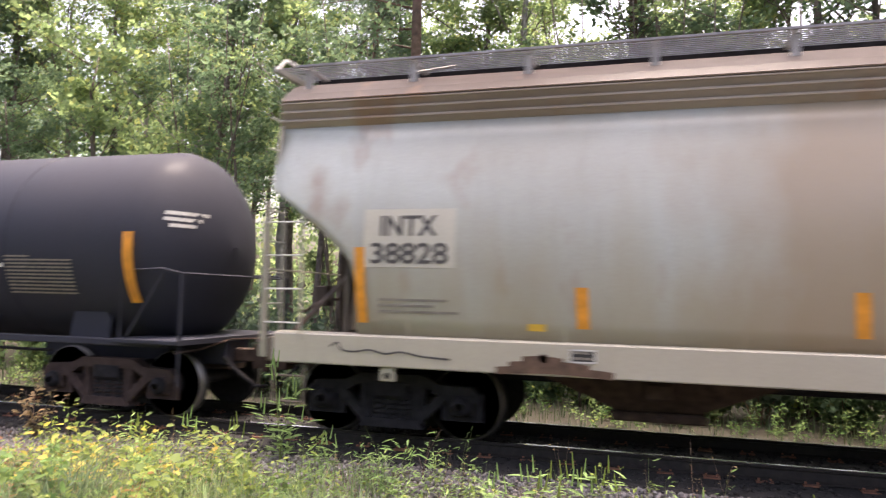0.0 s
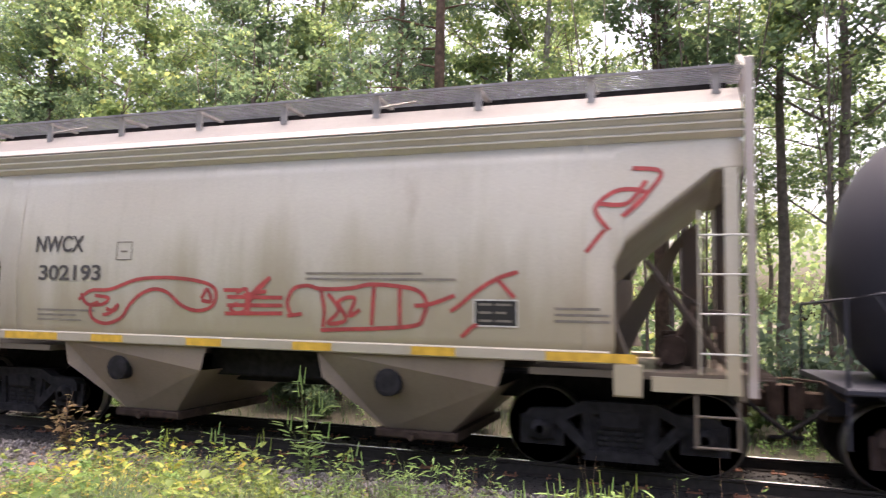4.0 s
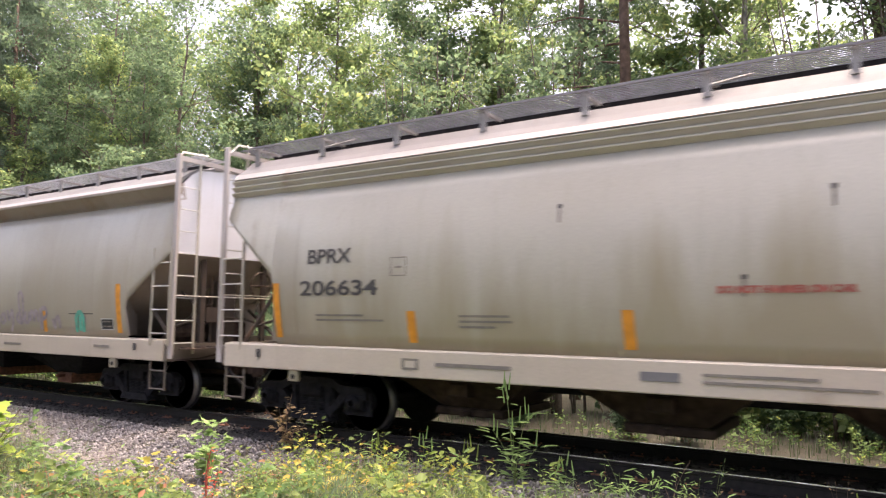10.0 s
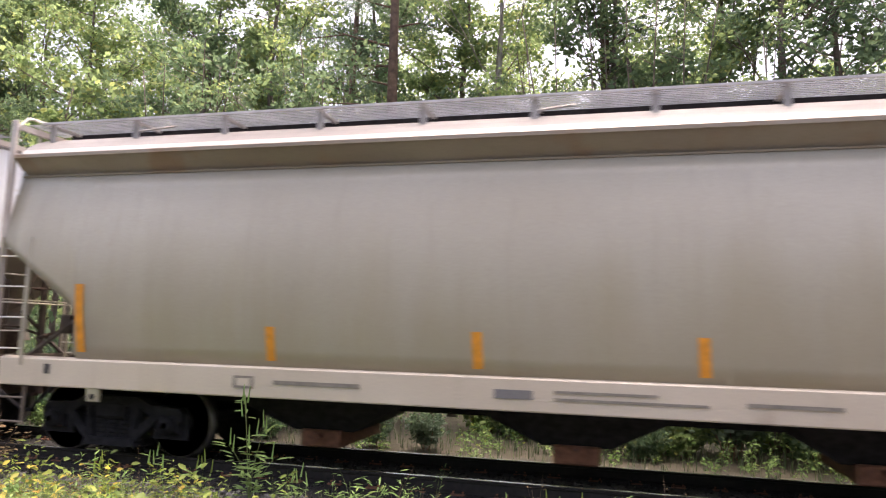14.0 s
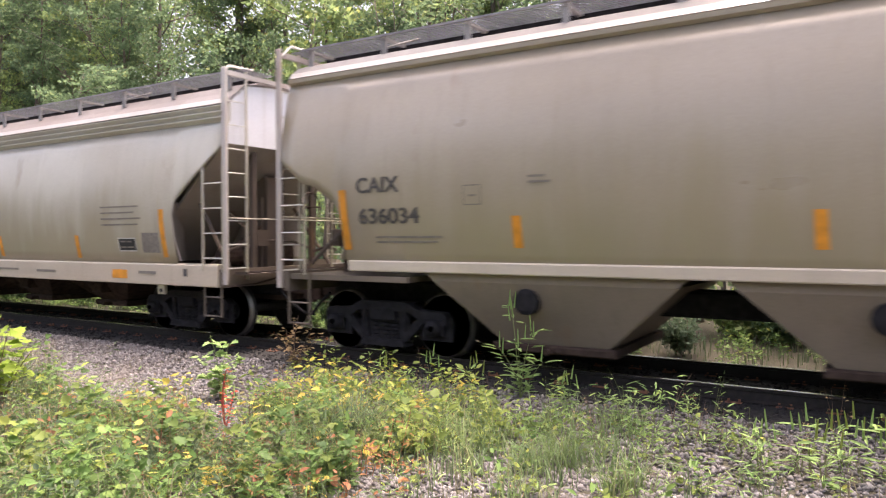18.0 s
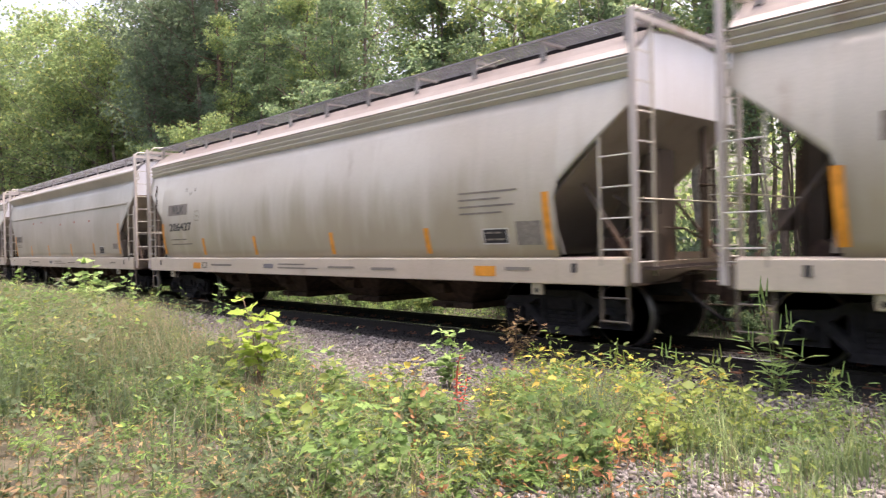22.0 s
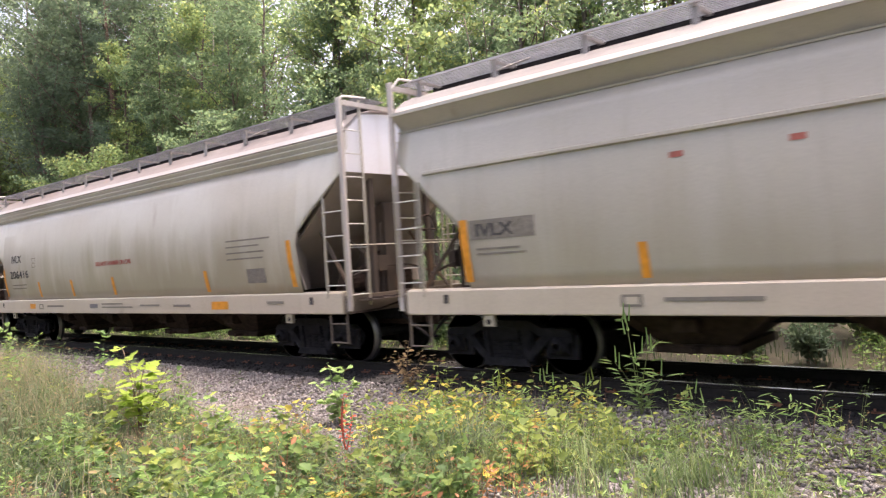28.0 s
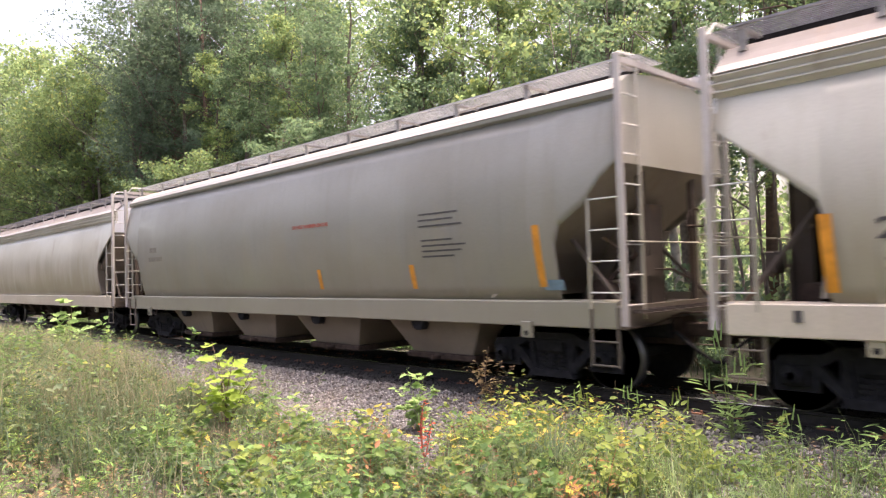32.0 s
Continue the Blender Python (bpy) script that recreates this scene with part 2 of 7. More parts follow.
YELLOW = plain("yellow_reflective_tape", (0.66, 0.40, 0.05), 0.45, 0, 0.25, 9)
PANEL = plain("black_panel_paint", (0.016, 0.015, 0.015), 0.6, 0, 0.3, 14)
INK = plain("faded_black_stencil_paint", (0.072, 0.066, 0.064), 0.7, 0, 0.4, 14)
FAINT = plain("worn_grey_stencil_paint", (0.22, 0.195, 0.165), 0.75, 0, 0.3, 20)
REDINK = plain("faded_red_stencil_paint", (0.40, 0.12, 0.09), 0.7, 0, 0.35, 14)
SPRAY_RED = plain("red_spray_paint", (0.42, 0.06, 0.06), 0.6, 0, 0.35, 7)
SPRAY_TEAL = plain("teal_spray_paint", (0.10, 0.42, 0.30), 0.6, 0, 0.3, 7)
SPRAY_MAUVE = plain("mauve_spray_paint", (0.33, 0.28, 0.29), 0.6, 0, 0.35, 7)
WHITEINK = plain("white_stencil_paint", (0.62, 0.61, 0.58), 0.6, 0, 0.25, 14)
BLUEINK = plain("faded_blue_decal", (0.16, 0.25, 0.32), 0.6, 0, 0.3, 14)
RAILTOP = plain("polished_rail_head_steel", (0.62, 0.61, 0.60), 0.22, 1.0, 0.15, 30)
# rail sides and ties: the train's shade is put into their near-black colour
RAILSIDE = plain("shade_dark_rusted_rail_steel", (0.016, 0.012, 0.011), 0.8, 0.0, 0.5, 14, 0.003)
TIE = plain("shade_dark_timber_tie", (0.014, 0.011, 0.010), 0.9, 0, 0.5, 8, 0.006)
BARK = plain("grey_brown_bark", (0.13, 0.108, 0.09), 0.9, 0, 0.5, 9, 0.02)
PALEBARK = plain("pale_grey_bark", (0.27, 0.26, 0.24), 0.9, 0, 0.45, 6, 0.01)
PINEBARK = plain("red_brown_pine_bark", (0.13, 0.085, 0.065), 0.9, 0, 0.5, 7, 0.02)
LEAF_MID = leafy("green_broad_leaves", (0.058, 0.112, 0.068), (0.142, 0.228, 0.140), (0.26, 0.30, 0.13), 0.60, 0.88)
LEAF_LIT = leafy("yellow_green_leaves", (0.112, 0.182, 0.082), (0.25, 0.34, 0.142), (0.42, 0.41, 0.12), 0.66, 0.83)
LEAF_DEEP = leafy("deep_green_leaves", (0.050, 0.086, 0.068), (0.105, 0.16, 0.122), None, 0.54)
NEEDLE = leafy("blue_green_pine_needles", (0.055, 0.10, 0.082), (0.12, 0.19, 0.145), None, 0.42)
GRASS = leafy("mixed_green_grass", (0.038, 0.072, 0.04), (0.095, 0.138, 0.08), (0.18, 0.165, 0.115), 0.4, 0.78)
LONGGRASS = leafy("pale_green_long_grass", (0.075, 0.125, 0.05), (0.20, 0.275, 0.115), (0.33, 0.32, 0.16), 0.45, 0.85)
STRAW = leafy("dry_straw_grass", (0.11, 0.098, 0.066), (0.22, 0.192, 0.125), None, 0.3)
WEED = leafy("bright_weed_leaves", (0.04, 0.095, 0.028), (0.18, 0.305, 0.085), (0.42, 0.43, 0.09), 0.42, 0.88)
DIM = leafy("dull_green_weed_leaves", (0.024, 0.05, 0.026), (0.10, 0.148, 0.075), (0.22, 0.18, 0.09), 0.36, 0.80)
LIME = leafy("lime_sapling_leaves", (0.14, 0.25, 0.035), (0.31, 0.42, 0.06), (0.50, 0.46, 0.06), 0.5)
FRESH = leafy("fresh_pale_green_leaves", (0.12, 0.225, 0.07), (0.30, 0.44, 0.16), (0.40, 0.48, 0.15), 0.42)
PALEGRASS = leafy("pale_green_grass", (0.075, 0.13, 0.06), (0.18, 0.25, 0.125), (0.28, 0.26, 0.15), 0.4)
YELLOWING = leafy("yellowing_weed_leaves", (0.075, 0.12, 0.03), (0.255, 0.32, 0.075), (0.40, 0.385, 0.08), 0.43, 0.90)
GOLD = leafy("golden_autumn_leaves", (0.40, 0.30, 0.06), (0.54, 0.46, 0.09), (0.50, 0.24, 0.07), 0.45)
DRY = leafy("dry_brown_leaves", (0.16, 0.10, 0.06), (0.34, 0.235, 0.125), None, 0.35)
CRIMSON = leafy("crimson_weed_leaves", (0.50, 0.03, 0.03), (0.68, 0.08, 0.05), None, 0.4)
CRIMSON_DULL = leafy("russet_weed_leaves", (0.17, 0.065, 0.04), (0.36, 0.16, 0.075), None, 0.4)
STEM = plain("green_weed_stem", (0.14, 0.18, 0.06), 0.7, 0, 0.3, 20)
REDSTEM = plain("red_weed_stem", (0.32, 0.07, 0.05), 0.7, 0, 0.3, 20)
TWIG = plain("dry_twig", (0.15, 0.10, 0.07), 0.85, 0, 0.4, 20)


def stones_material():
    m, nt, b = shader("grey_crushed_stone", 0.85)
    geo = node(nt, "ShaderNodeNewGeometry")
    c = ramp(nt, geo.outputs["Random Per Island"], (0.0, (0.045, 0.043, 0.046)), (0.5, (0.118, 0.113, 0.120)), (0.88, (0.178, 0.171, 0.18)), (1.0, (0.265, 0.255, 0.262)))
    c = mix(nt, ramp(nt, noise_of(nt, 60), (0.3, (0, 0, 0)), (0.7, (0.4, 0.4, 0.4))), c, (0.14, 0.12, 0.11))
    c = mix(nt, ramp(nt, noise_of(nt, 0.8, detail=5), (0.5, (0, 0, 0)), (0.72, (0.45, 0.45, 0.45))), c, (0.18, 0.15, 0.13))
    nt.links.new(c, b.inputs["Base Color"])
    return m


def ground_material():
    m, nt, b = shader("soil_and_litter", 0.95)
    a = ramp(nt, noise_of(nt, 2.2, detail=6), (0.3, (0.022, 0.021, 0.014)), (0.5, (0.040, 0.040, 0.024)), (0.7, (0.060, 0.052, 0.035)))
    c = mix(nt, ramp(nt, noise_of(nt, 30, detail=3), (0.35, (0, 0, 0)), (0.65, (0.7, 0.7, 0.7))), a, (0.075, 0.062, 0.042))
    nt.links.new(c, b.inputs["Base Color"])
    bump(nt, b, noise_of(nt, 25, detail=4), 0.8, 0.03)
    return m


STONE, SOIL = stones_material(), ground_material()
BALLAST = plain("packed_ballast_bed", (0.16, 0.145, 0.14), 0.95, 0, 0.6, 22, 0.03)
# stone blackened in its colour to stand in for the train's shade
SHADESTONE = plain("shade_blackened_stone", (0.016, 0.0145, 0.0145), 0.85, 0, 0.6, 22, 0.03)


# ---- mesh helpers ----
def mesh_of(name, verts, faces, material, smooth=False):
    me = bpy.data.meshes.new(name)
    me.from_pydata([tuple(v) for v in verts], [], [tuple(f) for f in faces])
    me.materials.append(material)
    if smooth:
        me.polygons.foreach_set("use_smooth", [True] * len(me.polygons))
    me.update()
    return me


def quads_mesh(name, v, nq, material, smooth=False):
    """A mesh of separate polygons: v holds nq corner points for each in turn."""
    n = len(v) // nq
    me = bpy.data.meshes.new(name)
    me.vertices.add(len(v))
    me.vertices.foreach_set("co", np.asarray(v, np.float32).ravel())
    me.loops.add(len(v))
    me.loops.foreach_set("vertex_index", np.arange(len(v), dtype=np.int32))
    me.polygons.add(n)
    me.polygons.foreach_set("loop_start", np.arange(n, dtype=np.int32) * nq)
    me.polygons.foreach_set("loop_total", np.full(n, nq, dtype=np.int32))
    me.materials.append(material)
    me.update(calc_edges=True)
    return me


def indexed_mesh(name, v, idx, material, smooth=False):
    """A mesh from arrays: v points, idx polygons of one corner count."""
    n, k = idx.shape
    me = bpy.data.meshes.new(name)
    me.vertices.add(len(v))
    me.vertices.foreach_set("co", np.asarray(v, np.float32).ravel())
    me.loops.add(n * k)
    me.loops.foreach_set("vertex_index", idx.astype(np.int32).ravel())
    me.polygons.add(n)
    me.polygons.foreach_set("loop_start", np.arange(n, dtype=np.int32) * k)
    me.polygons.foreach_set("loop_total", np.full(n, k, dtype=np.int32))
    if smooth:
        me.polygons.foreach_set("use_smooth", np.ones(n, dtype=bool))
    me.materials.append(material)
    me.update(calc_edges=True)
    return me


def link(name, me, parent=None, label="", m=None):
    ob = new(name, me)
    if parent is not None:
        ob.parent = parent
    if m is not None:
        ob.matrix_basis = m
    if label:
        ob["label"] = label
    return ob


class Shape:
    """Gathers boxes, tubes and swept forms into one mesh."""

    def __init__(self):
        self.v, self.f = [], []

    def add(self, verts, faces):
        n = len(self.v)
        self.v += [tuple(p) for p in verts]
        self.f += [tuple(i + n for i in f) for f in faces]
        return self

    def box(self, x0, x1, y0, y1, z0, z1, c=0.0):
        """A box, its long edges cut back by c."""
        if not c:
            v = [(x, y, z) for x in (x0, x1) for y in (y0, y1) for z in (z0, z1)]
            return self.add(v, [(0, 1, 3, 2), (4, 6, 7, 5), (0, 4, 5, 1), (2, 3, 7, 6), (0, 2, 6, 4), (1, 5, 7, 3)])
        ring = [(y0 + c, z0), (y1 - c, z0), (y1, z0 + c), (y1, z1 - c), (y1 - c, z1), (y0 + c, z1), (y0, z1 - c), (y0, z0 + c)]
        return self.prism(ring, x0, x1)

    def prism(self, ring, x0, x1):
        """A (y, z) outline pushed along x."""
        n = len(ring)
        v = [(x0, *p) for p in ring] + [(x1, *p) for p in ring]
        f = [(i, (i + 1) % n, n + (i + 1) % n, n + i) for i in range(n)]
        return self.add(v, f + [tuple(range(n))[::-1], tuple(range(n, 2 * n))])

    def prism_y(self, ring, y0, y1):
        """An (x, z) outline pushed along y."""
        n = len(ring)
        v = [(p[0], y0, p[1]) for p in ring] + [(p[0], y1, p[1]) for p in ring]
        f = [(i, (i + 1) % n, n + (i + 1) % n, n + i) for i in range(n)]
        return self.add(v, f + [tuple(range(n)), tuple(range(n, 2 * n))[::-1]])

    def tube(self, pts, r, n=6, r1=None):
        """A round bar along points; r1: its radius at the far end."""
        pts = [Vector(p) for p in pts]
        rings = []
        for i, p in enumerate(pts):
            d = (pts[min(i + 1, len(pts) - 1)] - pts[max(i - 1, 0)]).normalized()
            a = d.orthogonal().normalized() if abs(d.z) > 0.9 else d.cross(Vector((0, 0, 1))).normalized()
            b = d.cross(a)
            rr = r if r1 is None else r + (r1 - r) * i / (len(pts) - 1)
            rings.append([p + (a * math.cos(k * math.tau / n) + b * math.sin(k * math.tau / n)) * rr for k in range(n)])
        v = [q for ring in rings for q in ring]
        f = [(i * n + k, i * n + (k + 1) % n, (i + 1) * n + (k + 1) % n, (i + 1) * n + k) for i in range(len(pts) - 1) for k in range(n)]
        return self.add(v, f + [tuple(range(n))[::-1], tuple(range(len(v) - n, len(v)))])

    def lathe_y(self, prof, cx, cz, n=24):
        """An (r, y) outline turned round the line through (cx, cz) along y."""
        v = [(cx + r * math.cos(k * math.tau / n), y, cz + r * math.sin(k * math.tau / n)) for r, y in prof for k in range(n)]
        m = len(prof)
        f = [(i * n + k, i * n + (k + 1) % n, (i + 1) * n + (k + 1) % n, (i + 1) * n + k) for i in range(m - 1) for k in range(n)]
        return self.add(v, f + [tuple(range(n)), tuple(range((m - 1) * n, m * n))[::-1]])

    def mesh(self, name, material, smooth=False):
        return mesh_of(name, self.v, self.f, material, smooth)


def part(name, shape, material, parent, label="", smooth=False, m=None):
    return link(name, shape.mesh(name, material, smooth), parent, label, m)


def thing(name, label, category, group="", kind=""):
    return tagged(new(name), label, category, group, kind)


TRACK_Y, SPEED = 9.1, 5.436


# ---- the train: shared pieces ----
WHEELS = []          # every wheelset, for motions()
CARS = []            # (car, x of its middle at 0 s)


def bulge(z, flat=1.40, deep=0.24, mid=2.35, reach=1.45):
    """Half width of a curved car side at the height z."""
    return flat + deep * max(0.0, 1 - ((z - mid) / reach) ** 2)


def round_side(z):
    """Half width of a round-shouldered car side."""
    return 1.62 - 0.22 * ((z - 2.65) / 1.45) ** 2


def wheelset_mesh():
    s = Shape()
    s.lathe_y([(0.085, -1.08), (0.085, 1.08)], 0, 0, 12)
    for k in (-1, 1):
        prof = [(0.09, 0.80), (0.17, 0.82), (0.19, 0.79), (0.36, 0.765), (0.385, 0.80), (0.457, 0.80), (0.462, 0.70), (0.49, 0.69), (0.492, 0.665), (0.39, 0.665), (0.36, 0.70), (0.19, 0.71), (0.09, 0.70)]
        s.lathe_y([(r, y * k) for r, y in prof], 0, 0, 32)
        for a in range(4):   # cast bosses on the plate
            c, q = math.cos(a * math.pi / 2), math.sin(a * math.pi / 2)
            s.tube([(0.27 * c, 0.755 * k, 0.27 * q), (0.27 * c, 0.80 * k, 0.27 * q)], 0.035, 8)
    return s.mesh("wheelset", WHEELSTEEL, True)


def rim_mesh(k):
    """The bright worn band on the tread of one wheel."""
    return Shape().lathe_y([(0.452, 0.803 * k), (0.461, 0.803 * k), (0.464, 0.72 * k)], 0, 0, 32).mesh("tread", TREAD, True)


def side_frame_mesh():
    """Cast side frame of a freight truck: arched top, drop centre, spring window, journal boxes."""
    s = Shape()
    top = [(-1.12, 0.60), (-1.05, 0.68), (-0.62, 0.70), (-0.42, 0.80), (0.42, 0.80), (0.62, 0.70), (1.05, 0.68), (1.12, 0.60), (1.12, 0.50), (0.70, 0.52), (0.45, 0.66), (-0.45, 0.66), (-0.70, 0.52), (-1.12, 0.50)]
    s.prism_y(top, -0.09, 0.09)
    for k in (-1, 1):
        s.prism_y([(k * 0.78, 0.56), (k * 0.66, 0.62), (k * 0.24, 0.20), (k * 0.36, 0.17)], -0.08, 0.08)
        s.prism_y([(k * 0.27, 0.20), (k * 0.36, 0.20), (k * 0.43, 0.68), (k * 0.34, 0.68)], -0.07, 0.07)
        s.box(k * 0.914 - 0.15, k * 0.914 + 0.15, -0.10, 0.10, 0.33, 0.60, 0.03)
    s.prism_y([(-0.42, 0.14), (0.42, 0.14), (0.36, 0.25), (-0.36, 0.25)], -0.12, 0.12)
    s.box(-0.44, 0.44, -0.03, 0.03, 0.2, 0.68)
    for k in (-1, 1):
        s.box(k * 0.914 - 0.26, k * 0.914 + 0.26, -0.02, 0.02, 0.26, 0.60)
    return s.mesh("side_frame", DARK)


def spring_mesh():
    s = Shape()
    for x in (-0.18, 0.0, 0.18):
        for z in np.arange(0.25, 0.56, 0.062):
            s.tube([(x, 0, z), (x, 0, z + 0.038)], 0.08, 8)
    return s.mesh("spring_nest", DARK)


def bearing_mesh():
    s = Shape()
    s.lathe_y([(0.115, -0.02), (0.12, 0.05), (0.10, 0.085), (0.05, 0.095)], 0, 0, 16)
    for a in range(3):
        c, q = math.cos(a * math.tau / 3), math.sin(a * math.tau / 3)
        s.tube([(0.06 * c, 0.08, 0.06 * q), (0.06 * c, 0.112, 0.06 * q)], 0.018, 6)
    return s.mesh("bearing_cap", DARK, True)


M_WHEEL, M_RIM, M_FRAME, M_SPRING, M_BEARING = wheelset_mesh(), (rim_mesh(-1), rim_mesh(1)), side_frame_mesh(), spring_mesh(), bearing_mesh()


M_CASTING = M_FRAME.copy()
M_CASTING.materials.clear()
M_CASTING.materials.append(CASTING)


def truck(car, x, brown=False):
    """One two-axle truck under a car, its pivot at x."""
    for k in (-1, 1):
        f = link("side_frame", M_CASTING if brown else M_FRAME, car, "", pose(x, 1.0 * k, 0))
        link("spring_nest", M_SPRING, f, "", pose(0, 0, 0))
        for a in (-0.914, 0.914):
            link("bearing_cap", M_BEARING, f, "", pose(a, 0.10 * k, 0.457, 0, 0, 0 if k > 0 else 180))
    b = Shape()
    b.box(x - 0.22, x + 0.22, -1.1, 1.1, 0.48, 0.74, 0.05)
    part("bolster", b, DARK, car)
    bb = Shape()
    for k in (-1, 1):
        bb.box(x + k * 0.42 - 0.05, x + k * 0.42 + 0.05, -0.9, 0.9, 0.30, 0.42, 0.02)
        for y in (-0.75, 0.75):
            bb.box(x + k * 0.46 - 0.03, x + k * 0.46 + 0.03, y - 0.06, y + 0.06, 0.25, 0.52, 0.01)
    part("brake_beam", bb, BROWN, car)
    for a in (-0.914, 0.914):
        w = new("wheelset", M_WHEEL)
        w.parent, w.matrix_parent_inverse = car, pose(x + a, 0, 0.457)
        WHEELS.append(w)
        for r in M_RIM:
            link("tread", r, w, "bright worn steel tread")


def coupler(car, x, k):
    """Draft gear, shank and knuckle at one end; k is the way that it points."""
    s = Shape()
    s.box(min(x - k * 1.2, x + k * 0.12), max(x - k * 1.2, x + k * 0.12), -0.22, 0.22, 0.62, 1.02, 0.03)
    s.box(min(x, x + k * 0.55), max(x, x + k * 0.55), -0.08, 0.08, 0.74, 0.94, 0.02)
    s.prism_y([(x + k * 0.50, 0.66), (x + k * 0.74, 0.68), (x + k * 0.76, 1.0), (x + k * 0.50, 1.02)], -0.17, 0.13)
    s.tube([(x + k * 0.68, -0.12, 0.62), (x + k * 0.68, -0.12, 1.06)], 0.06, 8)
    c = part("coupler", s, BROWN, car, "rusty knuckle coupler")
    h = Shape()
    h.tube([(x + k * 0.1, -0.35, 0.82), (x + k * 0.35, -0.34, 0.62), (x + k * 0.6, -0.25, 0.42), (x + k * 0.72, -0.12, 0.40)], 0.028, 6)
    part("air_hose", h, DARK, c, "black rubber air hose")
    lever = Shape()
    lever.tube([(x + k * 0.08, -1.45, 0.95), (x + k * 0.10, -0.9, 0.97), (x + k * 0.16, -0.3, 1.08), (x + k * 0.55, -0.1, 1.10)], 0.016, 5)
    part("uncoupling_lever", lever, BROWN, car)


def ladder(car, stile_a, stile_b, z0, z1, rungs, r=0.02, material=WHITE, wide=0.035):
    """Two upright stiles at (x, y) places and round rungs between them."""
    s = Shape()
    for x, y in (stile_a, stile_b):
        s.box(x - wide, x + wide, y - 0.02, y + 0.02, z0, z1)
    lad = part("ladder", s, material, car)
    for z in rungs:
        g = Shape().tube([(*stile_a, z), (*stile_b, z)], r, 6)
        part("rung", g, WHITEINK if material is not DARK else DARK, lad)
    return lad


def on_side(prof, pts, out=0.006):
    """Lays (x, z) points on the near side of a car."""
    return [(x, -(prof(z) + out), z) for x, z in pts]


def decal(car, prof, x0, x1, z0, z1, material, name="marking", out=0.006, lean=0.0, label=""):
    """A painted or taped rectangle that follows the car side."""
    n = max(1, int((z1 - z0) / 0.12))
    v, f = [], []
    for i in range(n + 1):
        z = z0 + (z1 - z0) * i / n
        dx = lean * (z - z0)
        v += on_side(prof, [(x0 + dx, z), (x1 + dx, z)], out)
    f = [(2 * i, 2 * i + 1, 2 * i + 3, 2 * i + 2) for i in range(n)]
    return link(name, mesh_of(name, v, f, material), car, label)


def letters(car, prof, text, x0, z0, height, material=INK, width=None, out=0.008, name="lettering", bold=0.0045):
    """Stencilled words on the car side; x0, z0 is their lower left corner as seen from the camera's side."""
    cu = bpy.data.curves.new("text", "FONT")
    cu.body, cu.size, cu.offset = text, height * 1.38, bold
    ob = bpy.data.objects.new("text", cu)
    scene.collection.objects.link(ob)
    me = bpy.data.meshes.new_from_object(ob.evaluated_get(bpy.context.evaluated_depsgraph_get()))
    bpy.data.objects.remove(ob)
    w = max((v.co.x for v in me.vertices), default=1)
    k = (width / w) if width else 1.0
    s = Shape()
    for dx, dy in ((-0.005, 0.0), (0.005, 0.0012), (0.0, 0.0006)):      # struck three times for a bold stencil
        pts = [(x0 + v.co.x * k + dx, z0 + v.co.y) for v in me.vertices]
        s.add([(x, -(prof(z) + out + dy), z) for x, z in pts], [tuple(p.vertices) for p in me.polygons])
    bpy.data.meshes.remove(me)
    return part(name, s, material, car)


def bars(car, prof, x0, x1, z0, lines, pitch=0.07, h=0.03, material=FAINT, name="stencil_line"):
    """Small stencilling that cannot be read: one bar a line, of uneven length."""
    rnd = random.Random(int(x0 * 100) + lines)
    for i in range(lines):
        z, xe = z0 - i * pitch, x1 - (x1 - x0) * rnd.uniform(0, 0.35)
        link(name, mesh_of(name, on_side(prof, [(x0, z), (xe, z), (xe, z + h), (x0, z + h)], 0.007), [(0, 1, 2, 3)], material), car)


def stroke(car, prof, pts, w, material, name="graffiti"):
    """A sprayed line through (x, z) points, drawn smooth."""
    p = [Vector((x, z, 0)) for x, z in pts]
    dense = []
    for i in range(len(p) - 1):
        a, b, c, d = p[max(i - 1, 0)], p[i], p[i + 1], p[min(i + 2, len(p) - 1)]
        for s in range(6):
            t = s / 6
            dense.append(0.5 * ((2 * b) + (c - a) * t + (2 * a - 5 * b + 4 * c - d) * t * t + (3 * b - a - 3 * c + d) * t ** 3))
    dense.append(p[-1])
    v, f = [], []
    for i, q in enumerate(dense):
        d = (dense[min(i + 1, len(dense) - 1)] - dense[max(i - 1, 0)]).normalized()
        nrm = Vector((-d.y, d.x, 0)) * w / 2
        v += on_side(prof, [((q + nrm).x, (q + nrm).y), ((q - nrm).x, (q - nrm).y)], 0.0085 + 0.0008 * (len(car.children) % 5))
    f = [(2 * i, 2 * i + 1, 2 * i + 3, 2 * i + 2) for i in range(len(dense) - 1)]
    return link(name, mesh_of(name, v, f, material), car)


